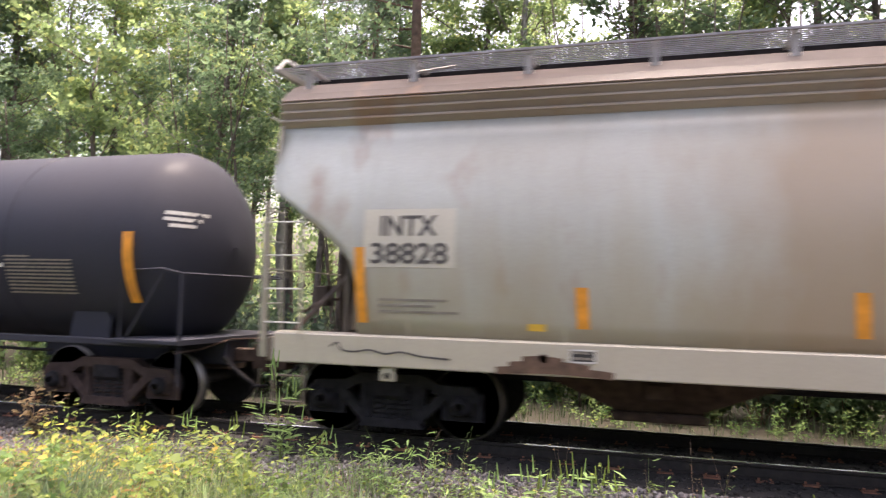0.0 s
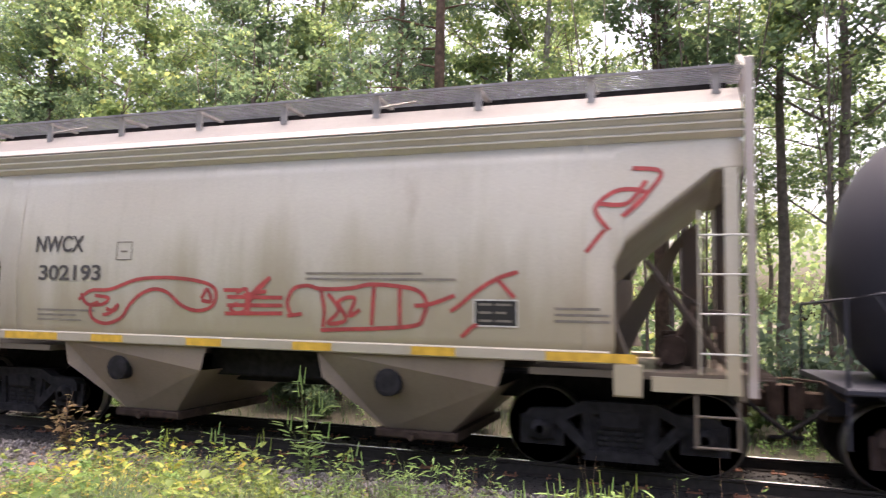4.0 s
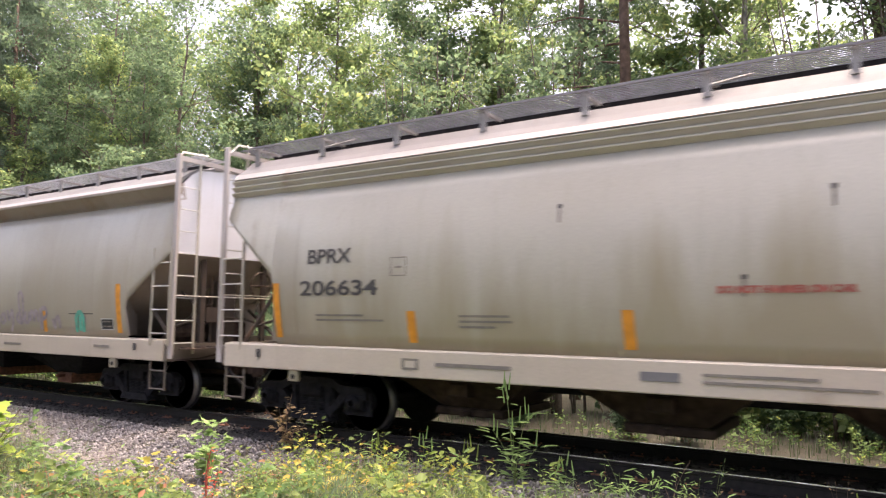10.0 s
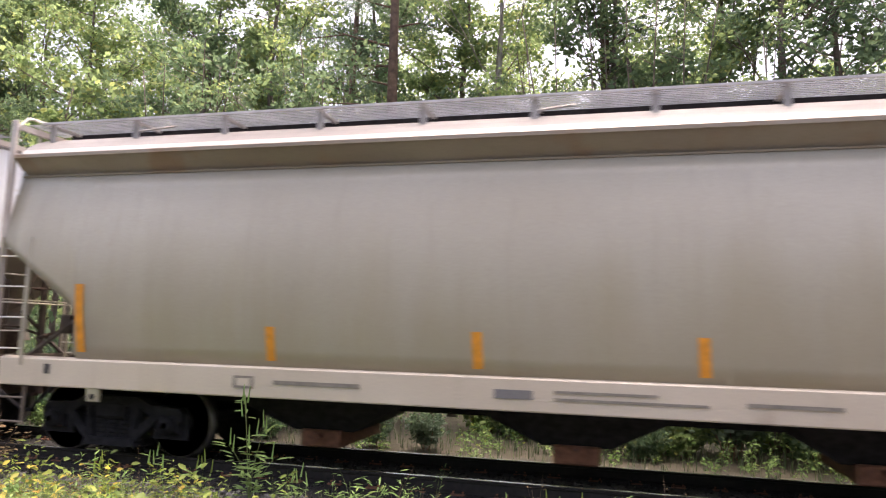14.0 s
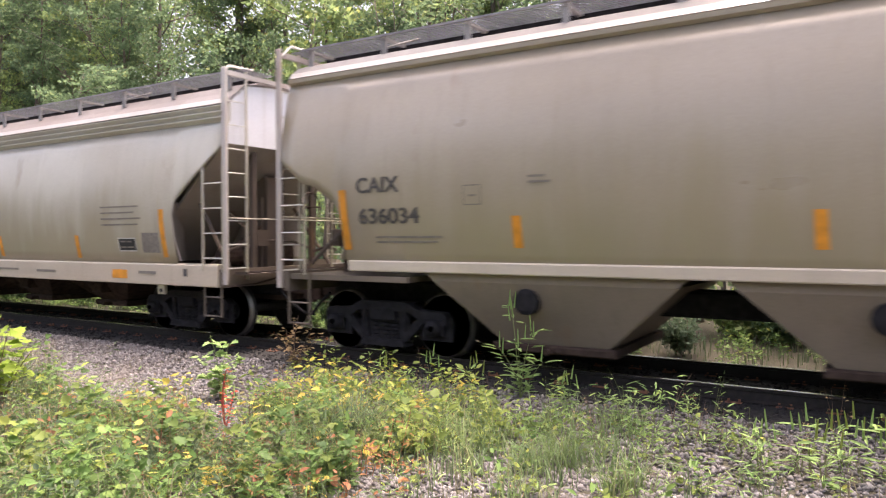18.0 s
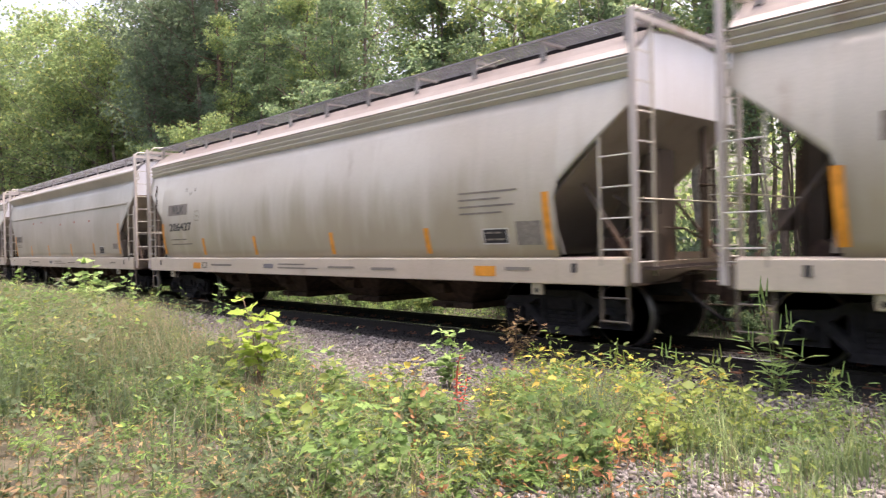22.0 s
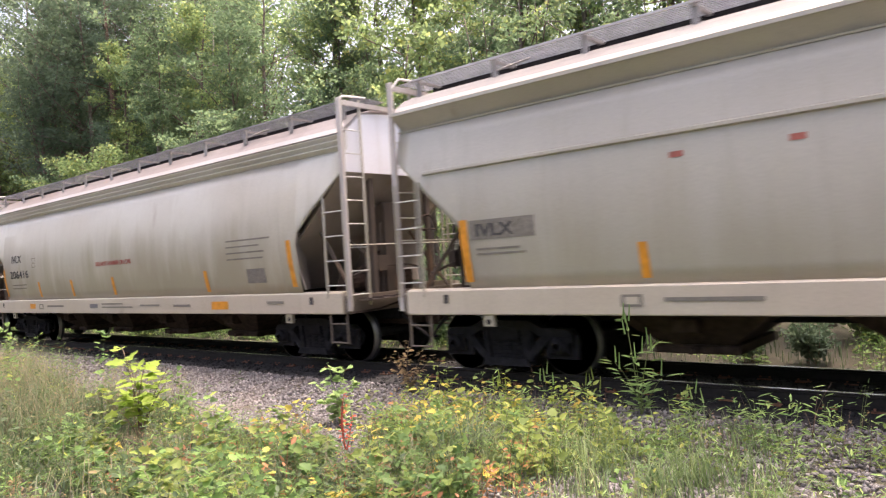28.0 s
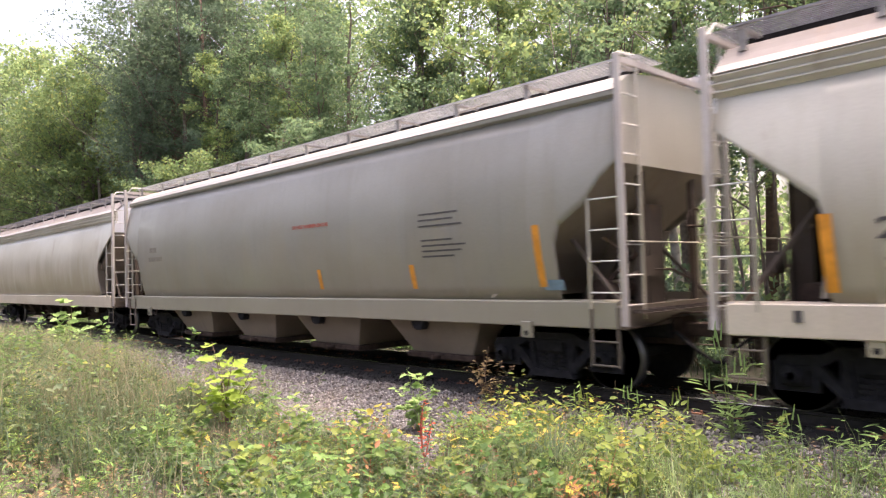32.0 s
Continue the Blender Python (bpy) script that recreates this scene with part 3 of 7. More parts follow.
def hopper(label, x_left, x_right, paint, prof=bulge, eave="ridged", eave_z=4.07, sill="deep", bays=4, bay_style="small", cut=None, end_paint=WHITE,
           roof_paint=None, board=GRATE, pivot=1.55, seams=9, ledge=None, hang=0.0, tall_post=True, post_paint=POST, slope_paint=SLOPE, eave_paint=None, lift=0.03, ridge=0.100, low=0.0):
    """A covered hopper car between two x places at 0 s. Its space has x along the track, z up from the rail head."""
    L, h = x_right - x_left, (x_right - x_left) / 2
    car = thing("covered_hopper_car", label, "railcar", "cars of the freight train")
    CARS.append((car, (x_left + x_right) / 2))
    cut = cut or [(0.0, 3.35), (1.15, 2.40), (1.22, 2.15), (1.20, 1.75), (1.12, 1.36)]
    ez = eave_z + (lift - 0.075 if eave == "ridged" else 0.0)
    crown = eave_z - low       # level from which the roof and its boards are set out
    z0, z1 = 1.30, ez - (3 * ridge if eave == "ridged" else 0.30 if eave == "deep" else 0.10)
    # sides: sheets whose lower edge climbs towards the ends along the slope sheets
    dmax = max(d for d, _ in cut)
    down = [(d, z) for d, z in cut if z >= min(zz for dd, zz in cut if dd == dmax)]

    def foot(x):
        d = max(0.0, h - abs(x))
        if d >= dmax - 0.0005:
            return z0
        for (da, za), (db, zb) in zip(down, down[1:]):
            if da <= d <= db:
                return za + (zb - za) * (d - da) / max(1e-6, db - da)
        return down[-1][1]

    xs = sorted({round(s * (h - d), 4) for s in (-1, 1) for d in [q[0] for q in down] + [dmax - 0.001, dmax * 0.25, dmax * 0.5, dmax * 0.75]} | set(np.linspace(-h + dmax, h - dmax, 13).round(4)))
    for k in (-1, 1):
        v, f, R = [], [], 12
        for x in xs:
            lo = foot(x)
            for i in range(R + 1):
                z = lo + (z1 - lo) * i / R
                v.append((x, k * prof(z), z))
        for i in range(len(xs) - 1):
            for j in range(R):
                a = i * (R + 1) + j
                f.append((a, a + R + 1, a + R + 2, a + 1) if k < 0 else (a, a + 1, a + R + 2, a + R + 1))
        ob = link("side_sheet", mesh_of("side_sheet", v, f, paint, True), car)
        md = ob.modifiers.new("thickness", "SOLIDIFY")
        md.thickness, md.offset = 0.03, -1
    # welded seams of the sheets
    for i in range(1, seams):
        x = -h + L * i / seams
        if abs(x) < h - 1.3:
            s = Shape()
            zz = np.linspace(z0 + 0.02, z1 - 0.01, 9)
            for a, b in zip(zz, zz[1:]):
                s.add([(x - 0.012, -prof(a) - 0.004, a), (x + 0.012, -prof(a) - 0.004, a), (x + 0.012, -prof(b) - 0.004, b), (x - 0.012, -prof(b) - 0.004, b)], [(0, 1, 2, 3)])
            part("seam", s, paint, car)
    if ledge:
        for k in (-1, 1):
            y = prof(ledge)
            s = Shape().prism([(k * (y - 0.01), ledge - 0.05), (k * (y + 0.05), ledge - 0.03), (k * (y + 0.05), ledge + 0.01), (k * (y - 0.01), ledge + 0.03)], -h + 0.55, h - 0.55)
            part("side_ledge", s, paint, car)
    # eaves
    for k in (-1, 1):
        y = prof(z1)
        s = Shape()
        if eave == "ridged":
            ring = [(y - 0.02, z1)]
            for i in range(3):
                a = z1 + ridge * i
                ring += [(y + 0.004, a), (y + 0.052, a + ridge * 0.50), (y + 0.066, a + ridge * 0.60), (y + 0.066, a + ridge * 0.74), (y + 0.010, a + ridge * 0.88)]
            ring += [(y + 0.03, ez), (y - 0.06, ez + 0.012), (y - 0.06, z1)]
        elif eave == "deep":
            ring = [(y - 0.015, z1), (y + 0.012, z1), (y + 0.02, z1 + 0.02), (y - 0.05, z1 + 0.04), (y + 0.15, eave_z - 0.05), (y + 0.17, eave_z - 0.05), (y + 0.17, eave_z), (y - 0.04, eave_z + 0.01), (y - 0.10, z1 + 0.02)]
        else:
            ring = [(y - 0.02, z1 - 0.01), (y + 0.012, z1), (y + 0.055, z1 + 0.03), (y + 0.06, eave_z - 0.01), (y - 0.04, eave_z + 0.008), (y - 0.05, z1)]
        s.prism([(k * a, b) for a, b in (ring if k > 0 else ring[::-1])], -h, h)
        part("eave_rail", s, eave_paint or paint, car)
    # roof and running boards
    ye = prof(z1) + (0.10 if eave == "deep" else 0.035)
    rp = [(ye, ez + 0.006), (ye - 0.10, ez + 0.12), (ye - 0.24, ez + 0.225), (1.05, crown + 0.335), (0.5, crown + 0.40), (0.0, crown + 0.41)]
    ring = rp + [(-y, z) for y, z in rp[-2::-1]]
    ring = ring + [(y * 0.97, z - 0.04) for y, z in ring[::-1]]
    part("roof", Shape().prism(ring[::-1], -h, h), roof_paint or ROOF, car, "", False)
    # pale strip along the roof edge carries a painted sky reflection
    for k in (-1, 1) if roof_paint is not REDROOF else ():
        ring = [(ye + 0.012, ez + 0.004), (ye - 0.070, ez + 0.102), (ye - 0.080, ez + 0.096), (ye - 0.02, ez - 0.004)]
        part("roof_flange", Shape().prism([(k * a, b) for a, b in (ring if k > 0 else ring[::-1])], -h + 0.02, h - 0.02), FLANGE, car, "flange along the roof edge, sky reflection painted in as a pale tone")
    bz = crown + 0.53
    for k in (-1, 1):
        rb = new("running_board", Shape().box(-h + 0.1, h - 0.1, k * 1.245 - 0.012, k * 1.245 + 0.012, bz - 0.004, bz + 0.024).mesh("running_board", board))
        rb.parent = car
        # dark line between board and roof, drawn as a bar
        part("inner_bar", Shape().box(-h + 0.1, h - 0.1, k * 0.63 - 0.025, k * 0.63 + 0.025, bz - 0.075, bz - 0.004), DARK, rb, "dark bar below the running board")
        for i in range(11):
            y = k * (0.55 + 0.064 * i)
            part("slat", Shape().box(-h - 0.16, h + 0.16, y - 0.010, y + 0.010, bz + 0.008, bz + 0.019), board, rb)
        n = int(L / 1.45)
        for i in range(n + 1):
            x = -h + 0.25 + (L - 0.5) * i / n
            s = Shape().box(x - 0.03, x + 0.03, min(k * 0.5, k * 1.2), max(k * 0.5, k * 1.2), bz - 0.035, bz - 0.002)
            s.box(x - 0.045, x + 0.045, k * 1.17 - 0.015, k * 1.17 + 0.015, crown + 0.24, bz + 0.03)
            if i % 4 == 1:
                s.tube([(x, k * 1.17, bz - 0.16), (x + 0.45, k * 0.9, bz - 0.02)], 0.018, 5)
            part("board_bracket", s, BRACKET, rb)
    # hatch trough along the ridge
    s = Shape().box(-h + 0.5, h - 0.5, -0.32, 0.32, crown + 0.42, crown + 0.56, 0.04)
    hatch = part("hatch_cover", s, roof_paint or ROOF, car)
    for i in range(int(L / 1.2)):
        x = -h + 0.8 + i * 1.2
        part("hatch_clamp", Shape().box(x - 0.03, x + 0.03, -0.36, 0.36, crown + 0.52, crown + 0.565), board, hatch)
    # sills
    zb, zt, yo = {"deep": (0.93, 1.305, 0.075), "thin": (1.27, 1.43, 0.07), "band": (1.27, 1.41, 0.045)}[sill]
    y = prof(1.3) + yo
    for k in (-1, 1):
        ring = [(y - 0.10, zb), (y - 0.01, zb), (y, zb + 0.015), (y, zt - 0.02), (y - 0.015, zt - 0.004), (y - 0.14, zt + 0.016), (y - 0.14, zb + 0.02)]
        inset = 0.10 if sill == "deep" else dmax + 0.05
        part("side_sill", Shape().prism([(k * a, b) for a, b in (ring if k > 0 else ring[::-1])], -h + inset, h - inset), PALE if sill == "band" or paint is STAINED else paint if paint is DARKGREY else SILL, car)
    if sill == "band":
        part("cross_bolster", Shape().box(-1.1, 1.1, -1.0, 1.0, 0.86, 1.27, 0.03), DARK, car)
    part("centre_sill", Shape().box(-h, h, -0.32, 0.32, 0.72, 1.05, 0.03), DARK, car)
    # hopper bays
    x0, x1 = -h + 2.35, h - 2.35
    if bay_style != "big":
        x0, x1 = -h + 2.9, h - 2.9
    pitch = (x1 - x0) / bays
    for i in range(bays):
        xm = x0 + pitch * (i + 0.5)
        if sill == "band":
            xm = 2.05 * (2 * i - 1)
        a, b, zo = 1.22 if sill == "band" else pitch * (0.49 if bay_style == "big" else 0.43), 0.42, 0.30 if bay_style == "big" else 0.46
        s = Shape()
        yy = prof(1.3) - (0.02 if bay_style == "big" else 0.34)
        yb = 1.05 if bay_style == "big" else 0.7
        top, mid = 1.28, 0.95
        if bay_style == "big" and sill != "band":
            a, b, zo, mid = pitch * 0.45, 0.72, 0.33, 1.16
        for k in (-1, 1):
            s.add([(xm - a, k * yy, top), (xm + a, k * yy, top), (xm + a * 0.93, k * yy, mid), (xm + b, k * yb, zo), (xm - b, k * yb, zo), (xm - a * 0.93, k * yy, mid)], [(0, 1, 2, 3, 4, 5) if k > 0 else (5, 4, 3, 2, 1, 0)])
        s.add([(xm - a * 0.93, -yy, mid), (xm - b, -yb, zo), (xm - b, yb, zo), (xm - a * 0.93, yy, mid)], [(0, 1, 2, 3)])
        s.add([(xm + a * 0.93, -yy, mid), (xm + b, -yb, zo), (xm + b, yb, zo), (xm + a * 0.93, yy, mid)], [(3, 2, 1, 0)])
        s.add([(xm - b, -yb, zo), (xm + b, -yb, zo), (xm + b, yb, zo), (xm - b, yb, zo)], [(3, 2, 1, 0)])
        bay = part("hopper_bay", s, BAY if bay_style == "big" else BROWN if bay_style == "small" else DARK, car)
        gw = 0.27 if bay_style == "dark" else b + 0.12
        g = Shape().box(xm - gw, xm + gw, -yb - 0.1, yb + 0.1, zo - (0.2 if bay_style == "dark" else 0.09), zo + 0.02, 0.02)
        g.tube([(xm, -yb - 0.28, zo - 0.04), (xm, yb + 0.28, zo - 0.04)], 0.04, 8)
        part("outlet_gate", g, RUST if bay_style == "dark" else BROWN, bay, "rusty sliding outlet gate")
        if bay_style == "big":
            part("vibrator_pocket", Shape().lathe_y([(0.12, -yy - 0.02), (0.17, -yy - 0.006), (0.17, -yy + 0.2)], xm - 0.25, 0.93, 14), DARK, bay)
        elif bay_style != "dark":
            part("vibrator_bracket", Shape().box(xm - 0.16, xm + 0.16, -yy + 0.05, -yy + 0.32, 0.66, 0.86, 0.03), BROWN, bay)
    # ends
    for k in (-1, 1):
        e = k * h
        zc = cut[0][1]
        yy = prof(zc) - 0.02
        s = Shape()
        yr = prof(z1) - 0.02
        pan = [(-yy, zc), (yy, zc), (yr, ez), (yr - 0.2, ez + 0.22), (1.05, crown + 0.315), (0.4, crown + 0.375), (-0.4, crown + 0.375), (-1.05, crown + 0.315), (-yr + 0.2, ez + 0.22), (-yr, ez)]
        s.prism(pan, min(e - k * 0.03, e), max(e - k * 0.03, e))
        part("end_sheet", s, end_paint, car, "chalky white upper end sheet" if end_paint is WHITE else "")
        fall = [(0.02, zc, yy), (2.35, 1.32, 1.45)] if sill != "band" else [(0.02, zc, yy), (0.28, zc - 0.04, yy), (1.24, 2.60, 1.5), (2.5, 1.32, 1.45)]
        for (da, za, wa), (db, zb2, wb) in zip(fall, fall[1:]):
            xa, xi = e - k * da, e - k * db
            sl = Shape()
            sl.add([(xa, -wa, za), (xa, wa, za), (xi, wb, zb2), (xi, -wb, zb2), (xa - k * 0.04, -wa, za + 0.03), (xa - k * 0.04, wa, za + 0.03), (xi - k * 0.04, wb, zb2 + 0.03), (xi - k * 0.04, -wb, zb2 + 0.03)],
                   [(0, 1, 2, 3), (7, 6, 5, 4), (0, 3, 7, 4), (1, 5, 6, 2)])
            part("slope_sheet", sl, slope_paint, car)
        # gussets that close the side below the slope sheet
        for side in (-1, 1):
            pts = [(e - k * d, z) for d, z in cut if z <= 2.45]
            inner = [(e - k * (d + 0.45), z) for d, z in cut if z <= 2.45]
            v, f = [], []
            for (xa, za), (xb, zb2) in zip(pts, inner):
                v += [(xa, side * (prof(za) - 0.005), za), (xb, side * 1.05, za)]
            f = [(2 * i, 2 * i + 1, 2 * i + 3, 2 * i + 2) for i in range(len(pts) - 1)]
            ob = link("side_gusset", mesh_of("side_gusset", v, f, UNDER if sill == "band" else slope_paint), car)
            md = ob.modifiers.new("thickness", "SOLIDIFY")
            md.thickness, md.offset = 0.025, 0
        # platform, bolster web, end beam
        s = Shape().box(min(e, e - k * 2.3), max(e, e - k * 2.3), -1.5, 1.5, 1.12, 1.20)
        s.box(min(e, e - k * 0.09), max(e, e - k * 0.09), -1.55, 1.55, 0.93, 1.24, 0.02)
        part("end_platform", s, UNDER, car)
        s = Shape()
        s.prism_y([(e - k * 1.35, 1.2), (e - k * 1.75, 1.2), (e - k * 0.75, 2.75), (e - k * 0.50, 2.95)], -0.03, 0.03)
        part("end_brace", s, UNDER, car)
        for yv in (-0.75, 0.75) if k > 0 else ():
            s = Shape().prism_y([(e - k * 0.10, 1.2), (e - k * 0.18, 1.2), (e - k * 0.18, zc - 0.1), (e - k * 0.10, zc - 0.03)], yv - 0.05, yv + 0.05)
            part("end_post", s, RODS, car)
        # columns, crossover step and rods of the end frame
        col = Shape()
        za = zc - 0.55
        col.prism_y([(e - k * 0.34, 1.2), (e - k * 0.62, 1.2), (e - k * 0.62, za), (e - k * 0.42, za + 0.12)], -0.20, -0.17)
        col.prism_y([(e - k * 0.34, 1.2), (e - k * 0.62, 1.2), (e - k * 0.62, za), (e - k * 0.42, za + 0.12)], 0.17, 0.20)
        col.box(e - k * 0.36 - 0.015, e - k * 0.36 + 0.015, -0.22, 0.22, 1.2, za + 0.08)
        part("end_column", col, RODS, car, "dusty brown steel column of the end frame")
        for yv in (-1.28, 1.28):
            part("end_strut", Shape().tube([(e - k * 0.12, yv, 1.2), (e - k * 1.02, yv * 0.92, zc - 0.98)], 0.035, 5), RODS, car)
        cs = part("crossover_step", Shape().box(min(e + k * 0.02, e + k * 0.30), max(e + k * 0.02, e + k * 0.30), -1.35, 1.35, 1.14, 1.155), RODS, car)
        for j in range(10):
            yv = -1.3 + j * 0.29
            part("step_bar", Shape().box(min(e + k * 0.02, e + k * 0.32), max(e + k * 0.02, e + k * 0.32), yv - 0.012, yv + 0.012, 1.155, 1.185), RODS, cs)
        rod = Shape().tube([(e - k * 0.30, -1.2, 1.55), (e - k * 0.28, -0.5, 1.72), (e - k * 0.28, 0.35, 1.70), (e - k * 0.30, 1.1, 1.5)], 0.022, 6)
        rod.tube([(e - k * 0.28, -0.42, 1.2), (e - k * 0.27, -0.42, 2.5)], 0.020, 6).tube([(e - k * 0.5, -0.62, 1.2), (e - k * 0.45, -0.66, 1.95), (e - k * 0.8, -0.7, 2.2)], 0.026, 6)
        rod.box(e - k * 0.25 - 0.08, e - k * 0.25 + 0.08, -0.62, -0.36, 1.62, 1.90, 0.02)
        part("brake_lever", rod, RODS, car, "rusty brake lever with its box and pipes")
        # brake gear on the platform
        s = Shape()
        if k > 0:
            s.tube([(e - k * 0.75, -0.95, 1.42), (e - k * 0.75, 0.05, 1.42)], 0.17, 12)
            s.box(e - k * 0.75 - 0.13, e - k * 0.75 + 0.13, 0.25, 0.75, 1.22, 1.62, 0.04)
            s.tube([(e - k * 0.9, -1.1, 1.25), (e - k * 0.5, -0.4, 1.9), (e - k * 0.45, 0.2, 2.2)], 0.03, 6)
            part("air_brake_reservoir", s, BROWN, car, "rust-stained air brake reservoir and pipes")
            w = Shape().tube([(e - 0.12, 0.55, 2.35), (e + 0.02, 0.55, 2.35)], 0.03, 8)
            for a in range(16):
                t0, t1 = a * math.tau / 16, (a + 1) * math.tau / 16
                w.tube([(e + 0.02, 0.55 + 0.27 * math.cos(t0), 2.35 + 0.27 * math.sin(t0)), (e + 0.02, 0.55 + 0.27 * math.cos(t1), 2.35 + 0.27 * math.sin(t1))], 0.016, 4)
            for a in range(4):
                t0 = a * math.tau / 4
                w.tube([(e + 0.01, 0.55, 2.35), (e + 0.02, 0.55 + 0.27 * math.cos(t0), 2.35 + 0.27 * math.sin(t0))], 0.014, 4)
            part("brake_wheel", w, BROWN, car)
        else:
            s.tube([(e - k * 0.8, -0.9, 1.38), (e - k * 0.8, 0.3, 1.38)], 0.13, 10)
            part("brake_pipe", s, BROWN, car)
        part("end_handhold", Shape().tube([(e + k * 0.09, -1.5, 2.09), (e + k * 0.09, 1.5, 2.09)], 0.013, 6), PALE, car)
        part("end_top_rail", Shape().box(min(e + k * 0.03, e + k * 0.09), max(e + k * 0.03, e + k * 0.09), -1.5, 1.5, crown + 0.40, crown + 0.48), post_paint, car)
        # ladders: tall one on the end, short one on each side of the corner
        for side in (-1, 1):
            ys = side * (prof(3.0) - 0.03)
            top = crown + 0.52 if tall_post else 2.75
            part("corner_post", Shape().box(e + k * 0.06 - 0.045, e + k * 0.06 + 0.045, ys - 0.022, ys + 0.022, 0.98, top, 0.008), post_paint, car)
            ladder(car, (e + k * 0.075, ys - side * 0.03), (e + k * 0.075, ys - side * 0.46), 1.05, top, [1.25 + 0.40 * i for i in range(8)], 0.012, PALE, 0.013)
            ladder(car, (e + k * 0.04, side * 1.585), (e - k * 0.46, side * 1.585), 1.2, 2.95, [1.42 + 0.42 * i for i in range(4)], 0.012, PALE, 0.012)
            st = Shape()
            for xx in (e - k * 0.08, e - k * 0.50):
                st.box(xx - 0.016, xx + 0.016, side * 1.52 - 0.012, side * 1.52 + 0.012, 0.42, 1.22)
            st.tube([(e - k * 0.08, side * 1.52, 0.44), (e - k * 0.50, side * 1.52, 0.44)], 0.016, 6)
            st.tube([(e - k * 0.08, side * 1.52, 0.76), (e - k * 0.50, side * 1.52, 0.76)], 0.016, 6)
            part("sill_step", st, UNDER, car)
            g = Shape().tube([(e + k * 0.02, side * 1.52, crown + 0.42), (e - k * 0.02, side * 1.40, crown + 0.58), (e - k * 0.02, side * 0.85, crown + 0.61)], 0.02, 6)
            part("grab_iron", g, WHITEINK, car)
        # jacking pads and poling gear below the sill
        for side in (-1, 1) if sill == "deep" else ():
            p = Shape().box(e - k * 1.62 - 0.09, e - k * 1.62 + 0.09, side * 1.53 - 0.03, side * 1.53 + 0.03, 0.76, 1.0, 0.012)
            pad = part("jacking_pad", p, paint, car)
            part("pad_hole", Shape().tube([(e - k * 1.62, side * 1.53 - 0.034, 0.83), (e - k * 1.62, side * 1.53 + 0.034, 0.83)], 0.04, 10), DARK, pad)
        coupler(car, e, k)
        truck(car, e - k * pivot)
    return car, prof, h


def data_panel(car, prof, x0, x1, z0, z1):
    """A black stencilled panel with a white edge and rows of small white figures."""
    w = 0.018
    decal(car, prof, x0, x1, z0, z1, PANEL, "data_panel", 0.007)
    for a, b, c, d in ((x0, x1, z1 - w, z1), (x0, x1, z0, z0 + w), (x0, x0 + w, z0, z1), (x1 - w, x1, z0, z1)):
        decal(car, prof, a, b, c, d, WHITEINK, "panel_edge", 0.0095)
    n = max(2, int((z1 - z0) / 0.09))
    for i in range(n):
        z = z0 + (z1 - z0) * (i + 0.6) / (n + 0.4)
        for j, (a, b) in enumerate(((0.12, 0.42), (0.5, 0.86 - 0.12 * (i % 2)))):
            decal(car, prof, x0 + (x1 - x0) * a, x0 + (x1 - x0) * b, z, z + 0.028, FAINT, "panel_line", 0.0095)


def sill_marks(car, prof, h, places, out=0.081):
    """Stencils and small panels on the side sill: (distance from the left end, width, bottom, height, paint)."""
    for i, (d, w, z, t, m) in enumerate(places):
        y = prof(1.3) + out + 0.002 + 0.001 * i
        part("sill_stencil", Shape().box(-h + d, -h + d + w, -y, -y + 0.005, z, z + t), m, car)


def plain_sill(car, prof, h, flip=False):
    """The usual row of sill stencils of these cars."""
    L = 2 * h
    row = [(3.68, 0.28, 1.04, 0.15, FAINT), (3.73, 0.18, 1.07, 0.09, SILL), (4.23, 1.12, 1.10, 0.05, FAINT), (6.96, 0.43, 1.07, 0.10, ROOF), (7.63, 1.1, 1.15, 0.03, FAINT), (7.63, 1.6, 1.07, 0.03, FAINT),
           (9.6, 0.9, 1.10, 0.04, FAINT), (L - 5.6, 0.7, 1.08, 0.05, FAINT), (L - 2.2, 0.5, 1.12, 0.05, FAINT), (0.85, 0.09, 1.10, 0.13, INK), (L - 0.95, 0.09, 1.10, 0.13, INK)]
    sill_marks(car, prof, h, row)


def tape(car, prof, h, places, material=ORANGE):
    """Upright reflective strips: (distance from the left end, bottom, top, width)."""
    for d, a, b, w in places:
        decal(car, prof, -h + d, -h + d + w, a, b, material, "reflective_strip", 0.007, -0.04)


# ---- ground and track ----
def gz(x, y):
    """Height of the ground; the rail head is 0."""
    if y > 10.9:
        return -0.22 - 0.25 * min(1.0, (y - 10.9) / 1.5) + 0.05 * noise.noise((x * 0.3, y * 0.3, 0))
    if y > 7.4:
        return -0.205
    a = min(1.0, (7.4 - y) / 1.6)
    z = -0.205 - 0.17 * a
    rise = max(0.0, min(1.0, (5.0 - y) / 4.0)) * 0.36 + max(0.0, min(1.0, (-7.5 - x) / 6)) * max(0.0, min(1.0, (6.2 - y) / 2.5)) * 0.30
    return z + rise + 0.03 * noise.noise((x * 0.8, y * 0.8, 3))


